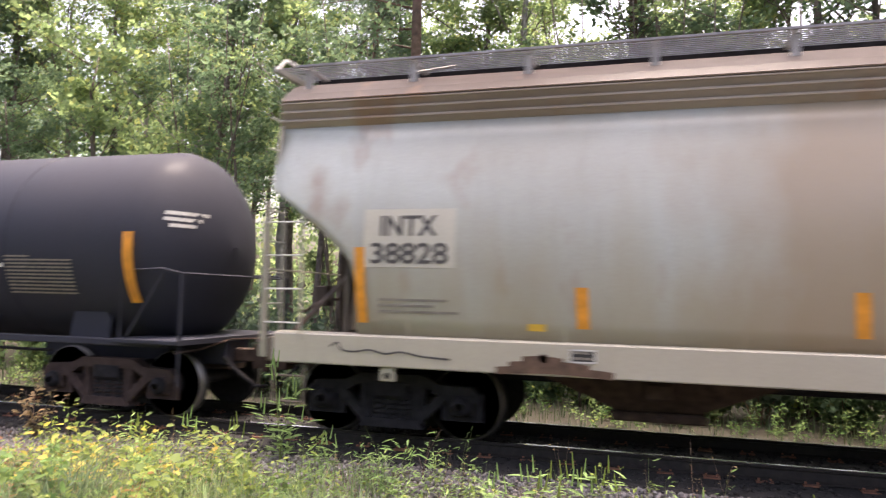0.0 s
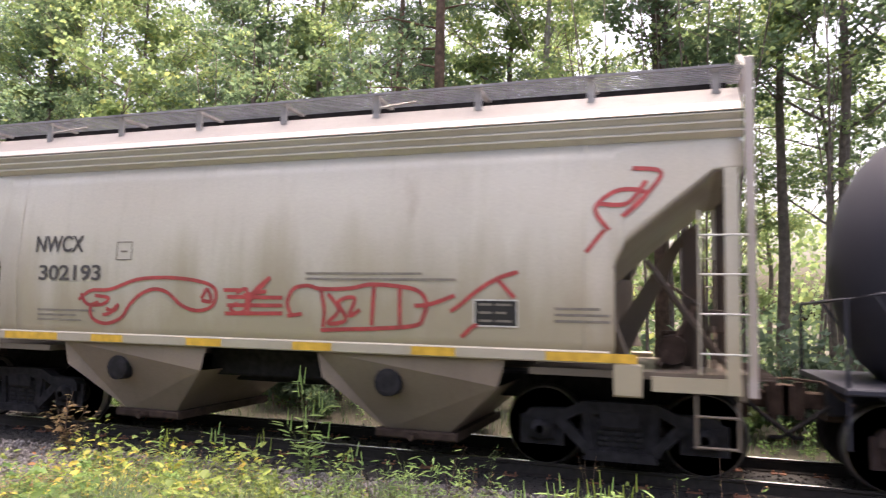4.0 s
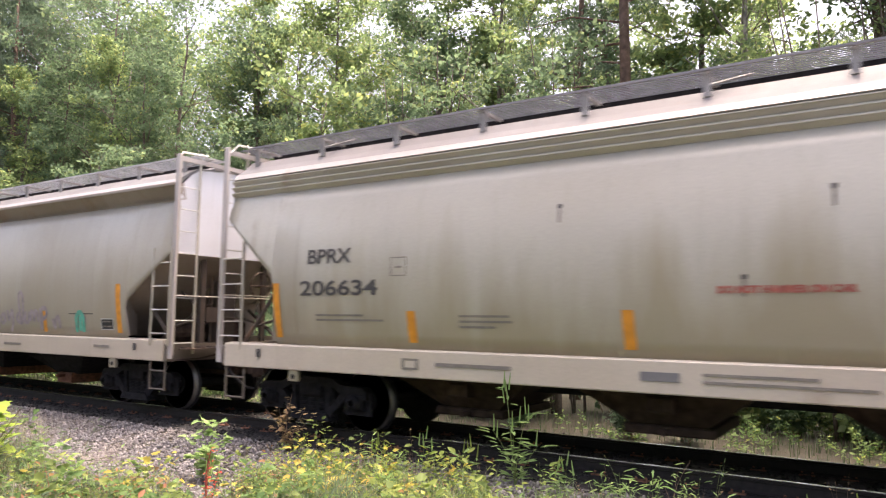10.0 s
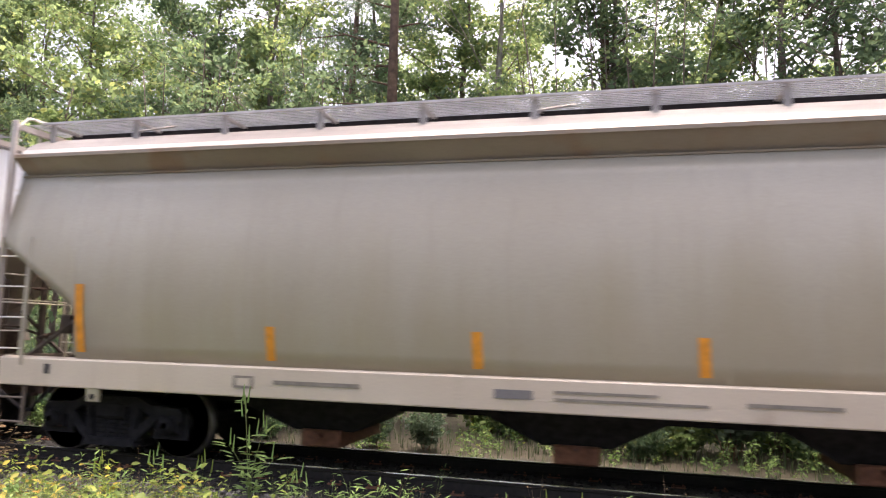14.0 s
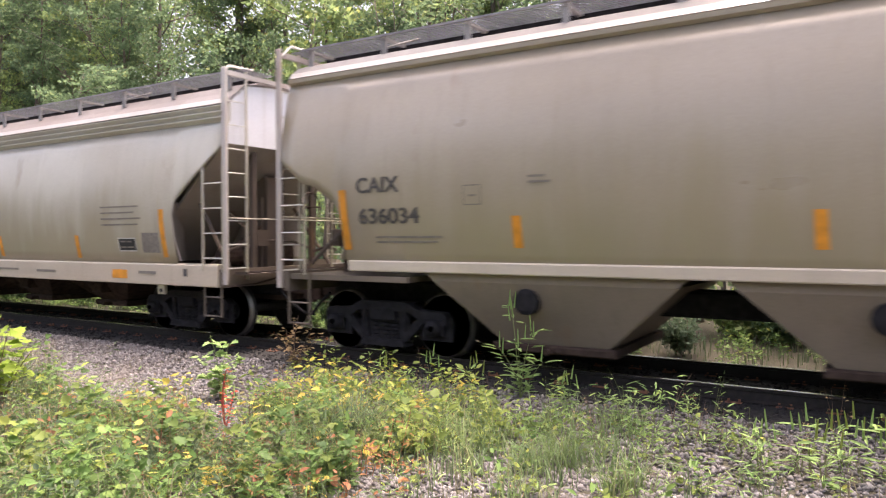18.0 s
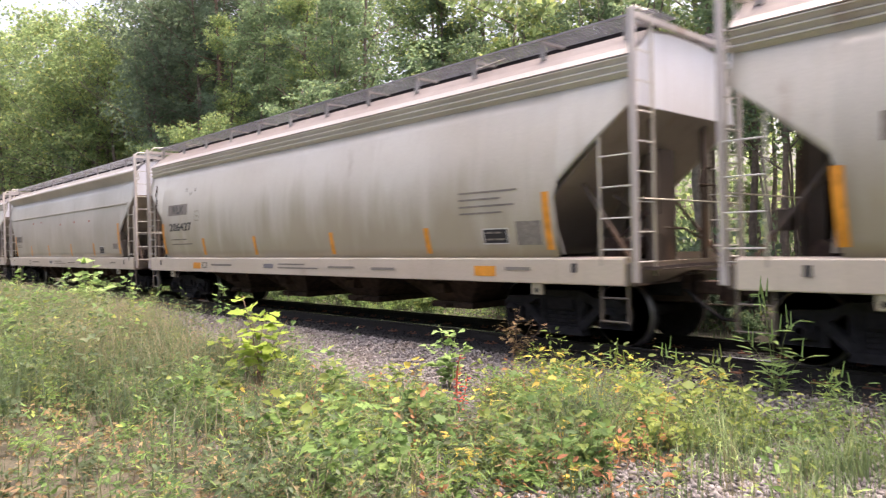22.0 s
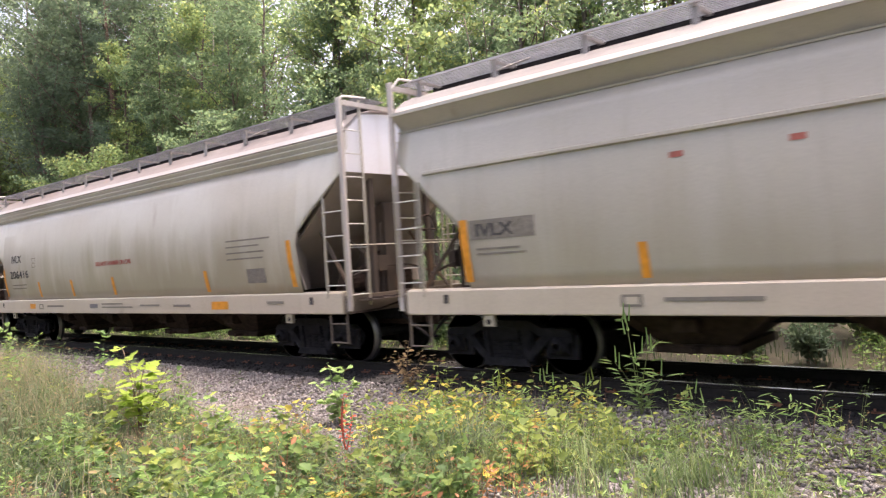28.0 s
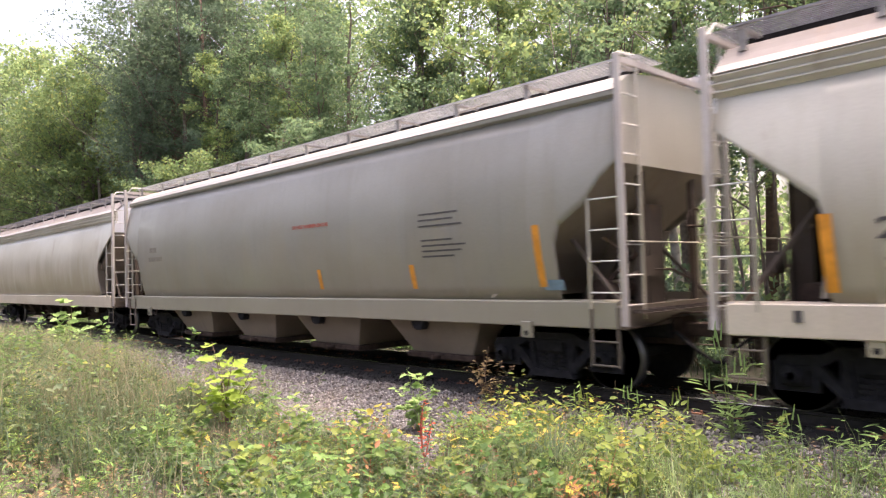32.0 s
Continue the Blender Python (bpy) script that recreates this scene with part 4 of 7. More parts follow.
def build_ground():
    xs = np.concatenate([[-900, -400, -200, -120, -90], np.arange(-70, 20, 0.7), [30, 60, 120, 300, 900]])
    ys = np.concatenate([[-900, -300, -100, -40, -20, -10], np.arange(-6, 16, 0.4), [18, 22, 30, 45, 70, 120, 300, 900]])
    v = [(x, y, gz(x, y)) for x in xs for y in ys]
    n = len(ys)
    f = [(i * n + j, (i + 1) * n + j, (i + 1) * n + j + 1, i * n + j + 1) for i in range(len(xs) - 1) for j in range(n - 1)]
    tagged(link("ground", mesh_of("ground", v, f, SOIL, True)), "bare brown soil and leaf litter beside the track", "ground", "", "structure")


build_ground()
track = tagged(new("railway_track"), "single railway track of rusty rails on dark timber ties", "railway track", "", "structure")
bed = Shape()
prof_bed = [(5.9, -0.60), (5.9, -0.375), (7.0, -0.27), (7.6, -0.19), (10.6, -0.19), (11.2, -0.27), (12.2, -0.52), (12.2, -0.70)]
bed.prism(prof_bed, -150, 60)
part("ballast_bed", bed, BALLAST, track, "bed of packed grey crushed stone")
# strip under the train, its shade painted as black stone
part("track_bed", Shape().prism([(7.42, -0.40), (10.75, -0.40), (10.75, -0.183), (7.7, -0.183), (7.45, -0.20)], -150, 60), SHADESTONE, track, "stone between the ties, coloured black as train shade")
for y in (TRACK_Y - 0.753, TRACK_Y + 0.753):
    ring = [(-0.07, -0.172), (0.07, -0.172), (0.07, -0.162), (0.012, -0.145), (0.009, -0.045), (0.034, -0.035), (0.034, -0.006), (-0.034, -0.006), (-0.034, -0.035), (-0.009, -0.045), (-0.012, -0.145), (-0.07, -0.162)]
    r = part("rail", Shape().prism([(y + a, b) for a, b in ring], -150, 60), RAILSIDE, track)
    cap = [(-0.033, -0.0055), (0.033, -0.0055), (0.028, 0.0), (-0.028, 0.0)]
    part("rail_head", Shape().prism([(y + a, b) for a, b in cap], -150, 60), RAILTOP, r, "polished bright rail head")
rnd = random.Random(5)
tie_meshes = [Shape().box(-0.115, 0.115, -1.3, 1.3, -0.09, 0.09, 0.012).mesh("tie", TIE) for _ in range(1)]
plate = Shape().box(-0.09, 0.09, -0.16, 0.16, 0.0, 0.018)
for a in (-0.06, 0.06):
    plate.box(a - 0.012, a + 0.012, -0.10, -0.075, 0.0, 0.045)
    plate.box(a - 0.012, a + 0.012, 0.075, 0.10, 0.0, 0.045)
plate_mesh = plate.mesh("tie_plate", RUST)
for i in range(130):
    x = 8 - i * 0.53 + rnd.uniform(-0.03, 0.03)
    t = link("tie", tie_meshes[0], track, "", pose(x, TRACK_Y + rnd.uniform(-0.05, 0.05), -0.272 + rnd.uniform(-0.008, 0.006), 0, 0, rnd.uniform(-1.2, 1.2)))
    if x > -26:
        for y in (-0.753, 0.753):
            link("tie_plate", plate_mesh, t, "", pose(0, y, 0.088))


def stones(name, n, box, size, seed, label, material=None, ragged=0.0):
    """Loose crushed stones strewn over a stretch of the bed."""
    r = np.random.RandomState(seed)
    x, y = r.uniform(box[0], box[1], n), r.uniform(box[2], box[3], n)
    if ragged:      # thins out towards the path and at its end
        keep = (y - box[2] > ragged * r.uniform(0, 1, n) * (0.7 + 0.3 * np.sin(x * 1.9))) & (box[1] - x > 2.5 * r.uniform(0, 1, n))
        x, y = x[keep], y[keep]
        n = len(x)
    z = np.array([max(gz(a, b), np.interp(b, [p[0] for p in prof_bed[1:7]], [p[1] for p in prof_bed[1:7]]) if 5.9 < b < 12.2 else -9) for a, b in zip(x, y)])
    base = np.array([(1, 0, 0), (-1, 0, 0), (0, 1, 0), (0, -1, 0), (0, 0, 1), (0, 0, -1)], float)
    faces = np.array([(0, 2, 4), (2, 1, 4), (1, 3, 4), (3, 0, 4), (2, 0, 5), (1, 2, 5), (3, 1, 5), (0, 3, 5)])
    s = r.uniform(size[0], size[1], n)
    v = base[None] * r.uniform(0.55, 1.25, (n, 6, 1)) + r.uniform(-0.3, 0.3, (n, 6, 3))
    a = r.uniform(0, math.tau, n)
    c, q = np.cos(a), np.sin(a)
    vx, vy = v[:, :, 0] * c[:, None] - v[:, :, 1] * q[:, None], v[:, :, 0] * q[:, None] + v[:, :, 1] * c[:, None]
    v = np.stack([vx, vy, v[:, :, 2] * 0.75], -1) * s[:, None, None] + np.stack([x, y, z + s * r.uniform(-0.1, 0.5, n)], -1)[:, None]
    idx = (np.arange(n)[:, None, None] * 6 + faces[None]).reshape(-1, 3)
    return tagged(link(name, indexed_mesh(name, v.reshape(-1, 3), idx, material or STONE)), label, "gravel", "", "stuff")


stones("ballast_stones", 35000, (-17, 5, 5.2, 7.5), (0.018, 0.042), 1, "loose grey crushed stone along the near shoulder of the track")
stones("ballast_stones", 10000, (-15, -8.4, 3.9, 5.3), (0.018, 0.04), 6, "loose grey crushed stone spread below the bank")
stones("ballast_stones", 9000, (-40, -17, 5.7, 7.5), (0.03, 0.055), 2, "loose grey crushed stone along the farther stretch of the shoulder")
# loose stones in the same painted shade
stones("ballast_stones", 10000, (-22, 8, 7.42, 11.2), (0.022, 0.045), 3, "crushed stone between the ties, coloured dark as train shade", SHADESTONE)
stones("ballast_stones", 31000, (-8.5, 5.5, 1.8, 5.5), (0.016, 0.038), 4, "stray grey stones among the weeds at the foot of the bed", ragged=1.5)


# ---- the cars of the train ----
def marks(car, prof, x, z, top, xn, zn, number, h1=0.22, h2=0.22, w1=0.85, w2=1.48, patch=None):
    if patch:
        decal(car, prof, patch[0], patch[1], patch[2], patch[3], patch[4], "paint_patch", 0.005)
    letters(car, prof, top, x, z, h1, INK, w1, 0.009)
    letters(car, prof, number, xn, zn, h2, INK, w2, 0.009)


def box_mark(car, prof, x, z, w=0.27, t=0.25, material=FAINT):
    """A small stencilled square with lines in it."""
    for a, b, c, d in ((x, x + w, z, z + 0.015), (x, x + w, z + t, z + t + 0.015), (x, x + 0.015, z, z + t), (x + w - 0.015, x + w, z, z + t), (x + 0.08, x + w - 0.08, z + t * 0.45, z + t * 0.55)):
        decal(car, prof, a, b, c, d, material, "stencil_line", 0.007)


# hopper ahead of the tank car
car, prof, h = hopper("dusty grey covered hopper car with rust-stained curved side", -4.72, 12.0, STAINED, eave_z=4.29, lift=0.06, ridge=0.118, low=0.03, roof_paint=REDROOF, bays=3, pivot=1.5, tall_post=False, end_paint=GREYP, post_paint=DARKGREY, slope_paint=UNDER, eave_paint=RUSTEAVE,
                      cut=[(0.0, 3.1), (0.75, 2.55), (1.12, 2.2), (1.2, 1.9), (1.12, 1.36)])
for k in (-1, 1):
    part("bolster_web", Shape().box(k * (h - 1.0) - 0.02, k * (h - 1.0) + 0.02, -1.42, 1.42, 1.19, 2.37), UNDER, car)
marks(car, prof, -h + 1.5, 2.50, "INTX", -h + 1.38, 2.17, "38828", 0.25, 0.25, 0.72, 0.98, (-h + 1.3, -h + 2.45, 2.12, 2.82, PATCH))
tape(car, prof, h, [(1.22, 1.45, 2.36, 0.13), (3.85, 1.46, 1.92, 0.14), (6.6, 1.46, 1.92, 0.14)])
bars(car, prof, -h + 1.5, -h + 2.5, 1.72, 3)
decal(car, prof, -h + 3.3, -h + 3.5, 1.42, 1.5, YELLOW)


def sill_face(z):
    """Half width of the first hopper at its sill."""
    return bulge(1.3) + 0.078


stroke(car, sill_face, [(-h + x, z) for x, z in ((0.88, 1.15), (0.98, 1.2), (1.04, 1.12), (1.2, 1.1), (1.4, 1.13), (1.6, 1.09), (1.8, 1.12), (2.05, 1.08), (2.4, 1.06))], 0.022, INK, "sill_scrawl")
for a, b, z in ((2.95, 4.25, 0.985), (3.1, 4.0, 1.05), (3.25, 3.7, 1.115)):
    stroke(car, sill_face, [(-h + a, z - 0.02), (-h + a + 0.25, z), (-h + (a + b) / 2, z + 0.012), (-h + b - 0.2, z - 0.005), (-h + b, z - 0.025)], 0.085, RUSTBROWN, "rust_stain")
data_panel(car, sill_face, -h + 3.78, -h + 4.06, 1.09, 1.24)

# tank car
XA, XB, TR, TZ = -20.08, -6.25, 1.50, 2.45
TL = XB - XA
tank = thing("tank_car", "black tank car with orange strips and white stencils", "railcar", "cars of the freight train")
CARS.append((tank, (XA + XB) / 2))
s, n = Shape(), 48
hd = [(0.0, 0.02), (0.05, 0.45), (0.16, 0.85), (0.34, 1.18), (0.55, 1.40), (0.80, TR)]
st = [(-TL / 2 + d, r) for d, r in hd] + [(x, TR) for x in np.linspace(-TL / 2 + 1.4, TL / 2 - 1.4, 8)] + [(TL / 2 - d, r) for d, r in hd[::-1]]
v = [(x, r * math.cos(k * math.tau / n), TZ + r * math.sin(k * math.tau / n)) for x, r in st for k in range(n)]
f = [(i * n + k, i * n + (k + 1) % n, (i + 1) * n + (k + 1) % n, (i + 1) * n + k) for i in range(len(st) - 1) for k in range(n)]
s.add(v, f)
part("tank_shell", s, BLACK, tank, "", True)


def tank_prof(z):
    return math.sqrt(max(0.01, TR * TR - (z - TZ) ** 2))


for x in (-TL / 2 + 2.9, 0.0, TL / 2 - 2.9):      # weld bands
    s = Shape()
    ring = [(TR + 0.003, -0.03), (TR + 0.012, -0.02), (TR + 0.012, 0.02), (TR + 0.003, 0.03)]
    v = [(x + d, r * math.cos(k * math.tau / n), TZ + r * math.sin(k * math.tau / n)) for r, d in ring for k in range(n)]
    s.add(v, [(i * n + k, i * n + (k + 1) % n, (i + 1) * n + (k + 1) % n, (i + 1) * n + k) for i in range(3) for k in range(n)])
    part("weld_band", s, BLACK, tank)
for k in (-1, 1):
    part("side_rail", Shape().box(-TL / 2 + 0.2, TL / 2 - 0.2, k * 1.30 - 0.05, k * 1.30 + 0.05, 1.00, 1.10, 0.015), BLACK, tank)
    for i in range(7):
        x = -TL / 2 + 1.9 + (TL - 3.8) * i / 6
        s = Shape().prism_y([(x - 0.05, 1.02), (x + 0.05, 1.02), (x + 0.22, 1.35), (x + 0.12, 1.40)], k * 1.06 - 0.02, k * 1.06 + 0.02)
        part("rail_bracket", s, BLACK, tank)
    e = k * TL / 2
    for y in (-1.1, 1.1):
        part("saddle", Shape().prism_y([(e - k * 2.0, 0.98), (e - k * 1.3, 0.98), (e - k * 1.25, 1.35), (e - k * 1.62, 1.85), (e - k * 1.85, 1.8)], y - 0.02, y + 0.02), BLACK, tank)
    part("stub_sill", Shape().box(min(e - k * 3.2, e + k * 0.12), max(e - k * 3.2, e + k * 0.12), -0.33, 0.33, 0.70, 1.05, 0.03), BLACK, tank)
    part("end_platform", Shape().box(min(e - k * 0.9, e + k * 0.15), max(e - k * 0.9, e + k * 0.15), -1.5, 1.5, 1.05, 1.12, 0.015), BLACK, tank)
    s = Shape()
    for side in (-1, 1):
        s.tube([(e - k * 0.85, side * 1.42, 1.1), (e - k * 0.85, side * 1.42, 2.05), (e - k * 0.2, side * 1.42, 2.08), (e + k * 0.12, side * 1.42, 2.02), (e + k * 0.12, side * 1.42, 1.1)], 0.022, 6)
        s.tube([(e - k * 0.75, side * 1.42, 1.12), (e - k * 0.15, side * 1.42, 2.05)], 0.016, 6)
        s.tube([(e + k * 0.12, side * 1.42, 0.5), (e + k * 0.12, side * 1.42, 1.1)], 0.016, 6)
    s.tube([(e + k * 0.12, -1.42, 2.02), (e + k * 0.12, 1.42, 2.02)], 0.02, 6)
    part("handrail", s, BLACK, tank)
    coupler(tank, e, k)
    truck(tank, e - k * 1.32, True)
part("bottom_outlet", Shape().box(-0.3, 0.3, -0.4, 0.4, 0.62, 1.0, 0.05), DARK, tank)
part("brake_rigging", Shape().tube([(-4.5, -1.0, 0.86), (4.5, -1.0, 0.86)], 0.025, 6).box(-2.6, -1.9, -1.05, -0.65, 0.62, 0.98, 0.05), DARK, tank)
s = Shape().tube([(0.1, 0, TZ + TR - 0.05), (0.1, 0, TZ + TR + 0.36)], 0.27, 20)
s.tube([(0.1, 0, TZ + TR + 0.36), (0.1, 0, TZ + TR + 0.41)], 0.29, 20)
part("valve_dome", s, BLACK, tank)
pl = part("top_platform", Shape().box(-2.25, -0.3, -0.62, 0.62, TZ + 1.53, TZ + 1.57, 0.01), BLACK, tank)
s = Shape()
for side in (-1, 1):
    s.tube([(-2.2, side * 0.7, TZ + 1.55), (-2.2, side * 0.7, TZ + 2.4)], 0.02, 6)
s.tube([(-2.2, -0.7, TZ + 2.4), (-1.2, -0.7, TZ + 2.05), (1.0, -0.7, TZ + 1.98)], 0.012, 5)
s.tube([(-2.2, -0.7, TZ + 2.4), (-2.2, 0.7, TZ + 2.4)], 0.02, 6)
part("platform_rail", s, BLACK, pl)
s = Shape()
for x in (-1.04, -0.43):
    s.tube([(x, -1.52, 0.6), (x, -1.60, 1.6), (x, -1.60, 3.0), (x, -1.25, 3.85), (x, -0.95, TZ + 1.55)], 0.022, 6)
lad = part("ladder", s, BLACK, tank)
for z, y in [(0.75 + 0.36 * i, 1.57) for i in range(7)] + [(3.25, 1.50), (3.55, 1.38), (3.82, 1.24)]:
    part("rung", Shape().tube([(-1.04, -y, z), (-0.43, -y, z)], 0.014, 6), BROWN, lad)
for d, a, b, w in [(0.42, 1.5, 2.5, 0.16), (3.45, 1.98, 2.48, 0.17), (6.62, 1.98, 2.50, 0.17), (9.64, 2.0, 2.48, 0.17), (13.03, 1.6, 2.58, 0.17)]:
    decal(tank, tank_prof if d > 1 else (lambda z: math.sqrt(1.36 ** 2 - (z - TZ) ** 2)), -TL / 2 + d, -TL / 2 + d + w, a, b, ORANGE, "reflective_strip", 0.012)
letters(tank, tank_prof, "GATX 8016", -TL / 2 + 1.5, 1.96, 0.24, WHITEINK, 1.65, 0.014)
bars(tank, tank_prof, -TL / 2 + 1.65, -TL / 2 + 3.3, 1.82, 2, 0.12, 0.045, WHITEINK)
bars(tank, tank_prof, -TL / 2 + 4.4, -TL / 2 + 5.5, 1.86, 3, 0.09, 0.035, WHITEINK)
bars(tank, tank_prof, -TL / 2 + 6.70, -TL / 2 + 8.25, 1.90, 8, 0.072, 0.03, WHITEINK)
bars(tank, tank_prof, -TL / 2 + 9.05, -TL / 2 + 9.85, 1.87, 2, 0.08, 0.03, FAINT)
bars(tank, tank_prof, -TL / 2 + 9.15, -TL / 2 + 9.9, 1.55, 2, 0.07, 0.03, FAINT)
decal(tank, tank_prof, -TL / 2 + 6.70, -TL / 2 + 7.22, 1.20, 1.44, ORANGE, "warning_panel", 0.012)
decal(tank, tank_prof, -TL / 2 + 6.80, -TL / 2 + 7.18, 1.23, 1.38, WHITEINK, "warning_label", 0.015)
for i in range(11):
    decal(tank, tank_prof, -TL / 2 + 10.95, -TL / 2 + (11.4 if i == 0 else 12.15), 2.22 - i * 0.052, 2.245 - i * 0.052, FAINT, "stencil_line", 0.012)
bars(tank, tank_prof, -TL / 2 + 10.34, -TL / 2 + 10.95, 2.07, 1, 0.09, 0.06, WHITEINK)

for i, (a, b) in enumerate(((13.44, 13.72), (13.44, 13.70), (13.5, 13.68))):      # stencil on the curved tank head
    z, s = 2.86 - i * 0.09, Shape()
    for j in range(4):
        q = [(x, math.sqrt(np.interp(TL - x, [p[0] for p in hd], [p[1] for p in hd]) ** 2 - (z - TZ) ** 2) + 0.012) for x in (a + (b - a) * j / 4, a + (b - a) * (j + 1) / 4)]
        s.add([(q[0][0] - TL / 2, -q[0][1], z), (q[1][0] - TL / 2, -q[1][1], z), (q[1][0] - TL / 2, -q[1][1] + 0.008, z + 0.05), (q[0][0] - TL / 2, -q[0][1] + 0.008, z + 0.05)], [(0, 1, 2, 3)])
    part("stencil_line", s, WHITEINK, tank)

# two short hoppers with yellow bars along the sill
OCT = [(0.0, 3.42), (0.3, 3.40), (0.75, 3.02), (1.22, 2.62), (1.34, 2.35), (1.34, 1.75), (1.2, 1.36)]


def short_hopper(label, xa, xb, number):
    car, prof, h = hopper(label, xa, xb, CREAM, lambda z: bulge(z, 1.46, 0.13), eave_z=4.10, sill="band", bays=2, bay_style="big", cut=OCT, pivot=1.32, seams=7)
    for k in (-1, 1):
        e = k * h
        for side in (-1, 1):
            s = Shape().box(min(e - k * 0.06, e - k * 0.2), max(e - k * 0.06, e - k * 0.2), side * 1.56 - 0.03, side * 1.56 + 0.03, 1.0, 3.4)
            s.box(min(e - k * 0.95, e - k * 0.05), max(e - k * 0.95, e - k * 0.05), side * 1.54 - 0.03, side * 1.54 + 0.03, 1.0, 1.16)
            s.box(min(e - k * 1.35, e - k * 1.05), max(e - k * 1.35, e - k * 1.05), side * 1.54 - 0.03, side * 1.54 + 0.03, 0.92, 1.28, 0.02)
            part("corner_post", s, CREAM, car)
    for i in range(6):
        x = -h + 1.5 + i * (2 * h - 3.6) / 5
        w = 1.0 if i in (0, 5) else 0.55
        s = Shape().box(x, x + w, -(prof(1.3) + 0.052), -(prof(1.3) + 0.046), 1.285, 1.385)
        part("reflective_strip", s, YELLOW, car)
    marks(car, prof, -h + 2.0, 2.56, "NWCX", -h + 2.09, 2.15, number, 0.24, 0.22, 0.9, 1.15)
    box_mark(car, prof, -h + 3.5, 2.43)
    bars(car, prof, -h + 2.1, -h + 3.2, 2.0 - 0.3, 3)
    bars(car, prof, -h + 6.53, -h + 8.6, 2.24, 2, 0.07, 0.03, FAINT)
    data_panel(car, prof, -h + 8.75, -h + 9.28, 1.64, 1.96)
    bars(car, prof, h - 2.0, h - 1.3, 1.85, 3)
    return car, prof, h


car, prof, h = short_hopper("cream short covered hopper car with red graffiti scrawl", -32.85, -21.15, "302193")
SCRAWL = [[(2.87, 1.87), (3.09, 2.0), (3.43, 2.02), (3.89, 2.16), (4.4, 2.19), (4.88, 2.15), (5.14, 2.07), (5.19, 1.94), (5.11, 1.8), (4.88, 1.75), (4.64, 1.82), (4.4, 1.99), (4.18, 2.03), (3.96, 1.96), (3.77, 1.81), (3.63, 1.63), (3.36, 1.54), (3.12, 1.61), (3.09, 1.78), (3.23, 1.84)],
          [(2.91, 1.96), (3.02, 1.81), (3.3, 1.81), (3.4, 1.9), (3.16, 1.93)],
          [(3.36, 1.75), (3.5, 1.72), (3.57, 1.81), (3.43, 1.69), (3.3, 1.66)],
          [(4.96, 1.91), (5.05, 2.04), (5.11, 1.88), (4.96, 1.89)],
          [(5.31, 2.03), (5.56, 2.03)],
          [(5.36, 1.94), (6.2, 1.94)],
          [(5.36, 1.83), (6.2, 1.84)]]
for pts in SCRAWL:
    stroke(car, prof, [(-h + x, z) for x, z in pts], 0.05, SPRAY_RED)
SCRAWL = [[(5.33, 1.72), (6.2, 1.74)],
          [(5.5, 1.99), (5.66, 2.04), (5.64, 1.78), (5.5, 1.73), (5.42, 1.8), (5.53, 1.86)],
          [(5.66, 1.86), (5.8, 2.04), (6.01, 2.2), (5.88, 2.07), (5.72, 1.89), (5.69, 1.7)],
          [(5.61, 1.96), (5.77, 1.99), (5.96, 2.02)],
          [(6.33, 1.72), (6.27, 1.87), (6.35, 2.05), (6.55, 2.1), (6.75, 2.06), (7.15, 2.07), (7.43, 2.12), (7.8, 2.1), (8.05, 2.05), (8.16, 1.92), (8.12, 1.73), (8.01, 1.63), (7.48, 1.58), (7.05, 1.56), (6.75, 1.54)],
          [(6.27, 1.71), (6.48, 1.74)],
          [(6.75, 2.05), (6.8, 1.8), (6.78, 1.58)]]
for pts in SCRAWL:
    stroke(car, prof, [(-h + x, z) for x, z in pts], 0.05, SPRAY_RED)
SCRAWL = [[(6.85, 2.0), (7.0, 1.8), (6.85, 1.63), (7.1, 1.68), (7.0, 1.9), (7.22, 1.95), (7.15, 1.73), (7.29, 1.81)],
          [(7.48, 2.1), (7.45, 1.62)],
          [(7.82, 2.08), (7.82, 1.63)],
          [(8.01, 1.87), (8.21, 1.89), (8.52, 2.0)],
          [(8.47, 1.81), (8.6, 1.9), (8.77, 2.04), (9.03, 2.2), (9.28, 2.28)],
          [(9.03, 2.2), (9.24, 1.98)],
          [(8.6, 1.51), (8.73, 1.63), (8.8, 1.66)],
          [(10.3, 2.75), (10.15, 3.0), (10.4, 3.2), (10.7, 3.15), (10.45, 2.9), (10.75, 3.2), (10.85, 3.4), (10.55, 3.45)],
          [(10.05, 2.5), (10.25, 2.75)],
          [(10.2, 3.05), (10.5, 3.05), (10.7, 3.3)]]
for pts in SCRAWL:
    stroke(car, prof, [(-h + x, z) for x, z in pts], 0.05, SPRAY_RED)
car, prof, h = short_hopper("cream short covered hopper car with small faded flag decal", -45.95, -34.32, "302230")
for i in range(4):
    decal(car, prof, -h + 5.35, -h + 6.2, 1.98 - i * 0.1, 2.03 - i * 0.1, REDINK, "decal_stripe")
decal(car, prof, -h + 5.5, -h + 6.3, 1.42, 1.6, BLUEINK, "decal_wave", 0.006, 0.4)

# long hoppers
car, prof, h = hopper("tan covered hopper car with orange strips and stencilled number", -64.22, -47.41, TAN, bays=4, seams=10)
plain_sill(car, prof, h)
marks(car, prof, -h + 1.92, 2.53, "BPRX", -h + 1.79, 2.06, "206634", 0.22, 0.22, 0.86, 1.48)
box_mark(car, prof, -h + 3.5, 2.31)
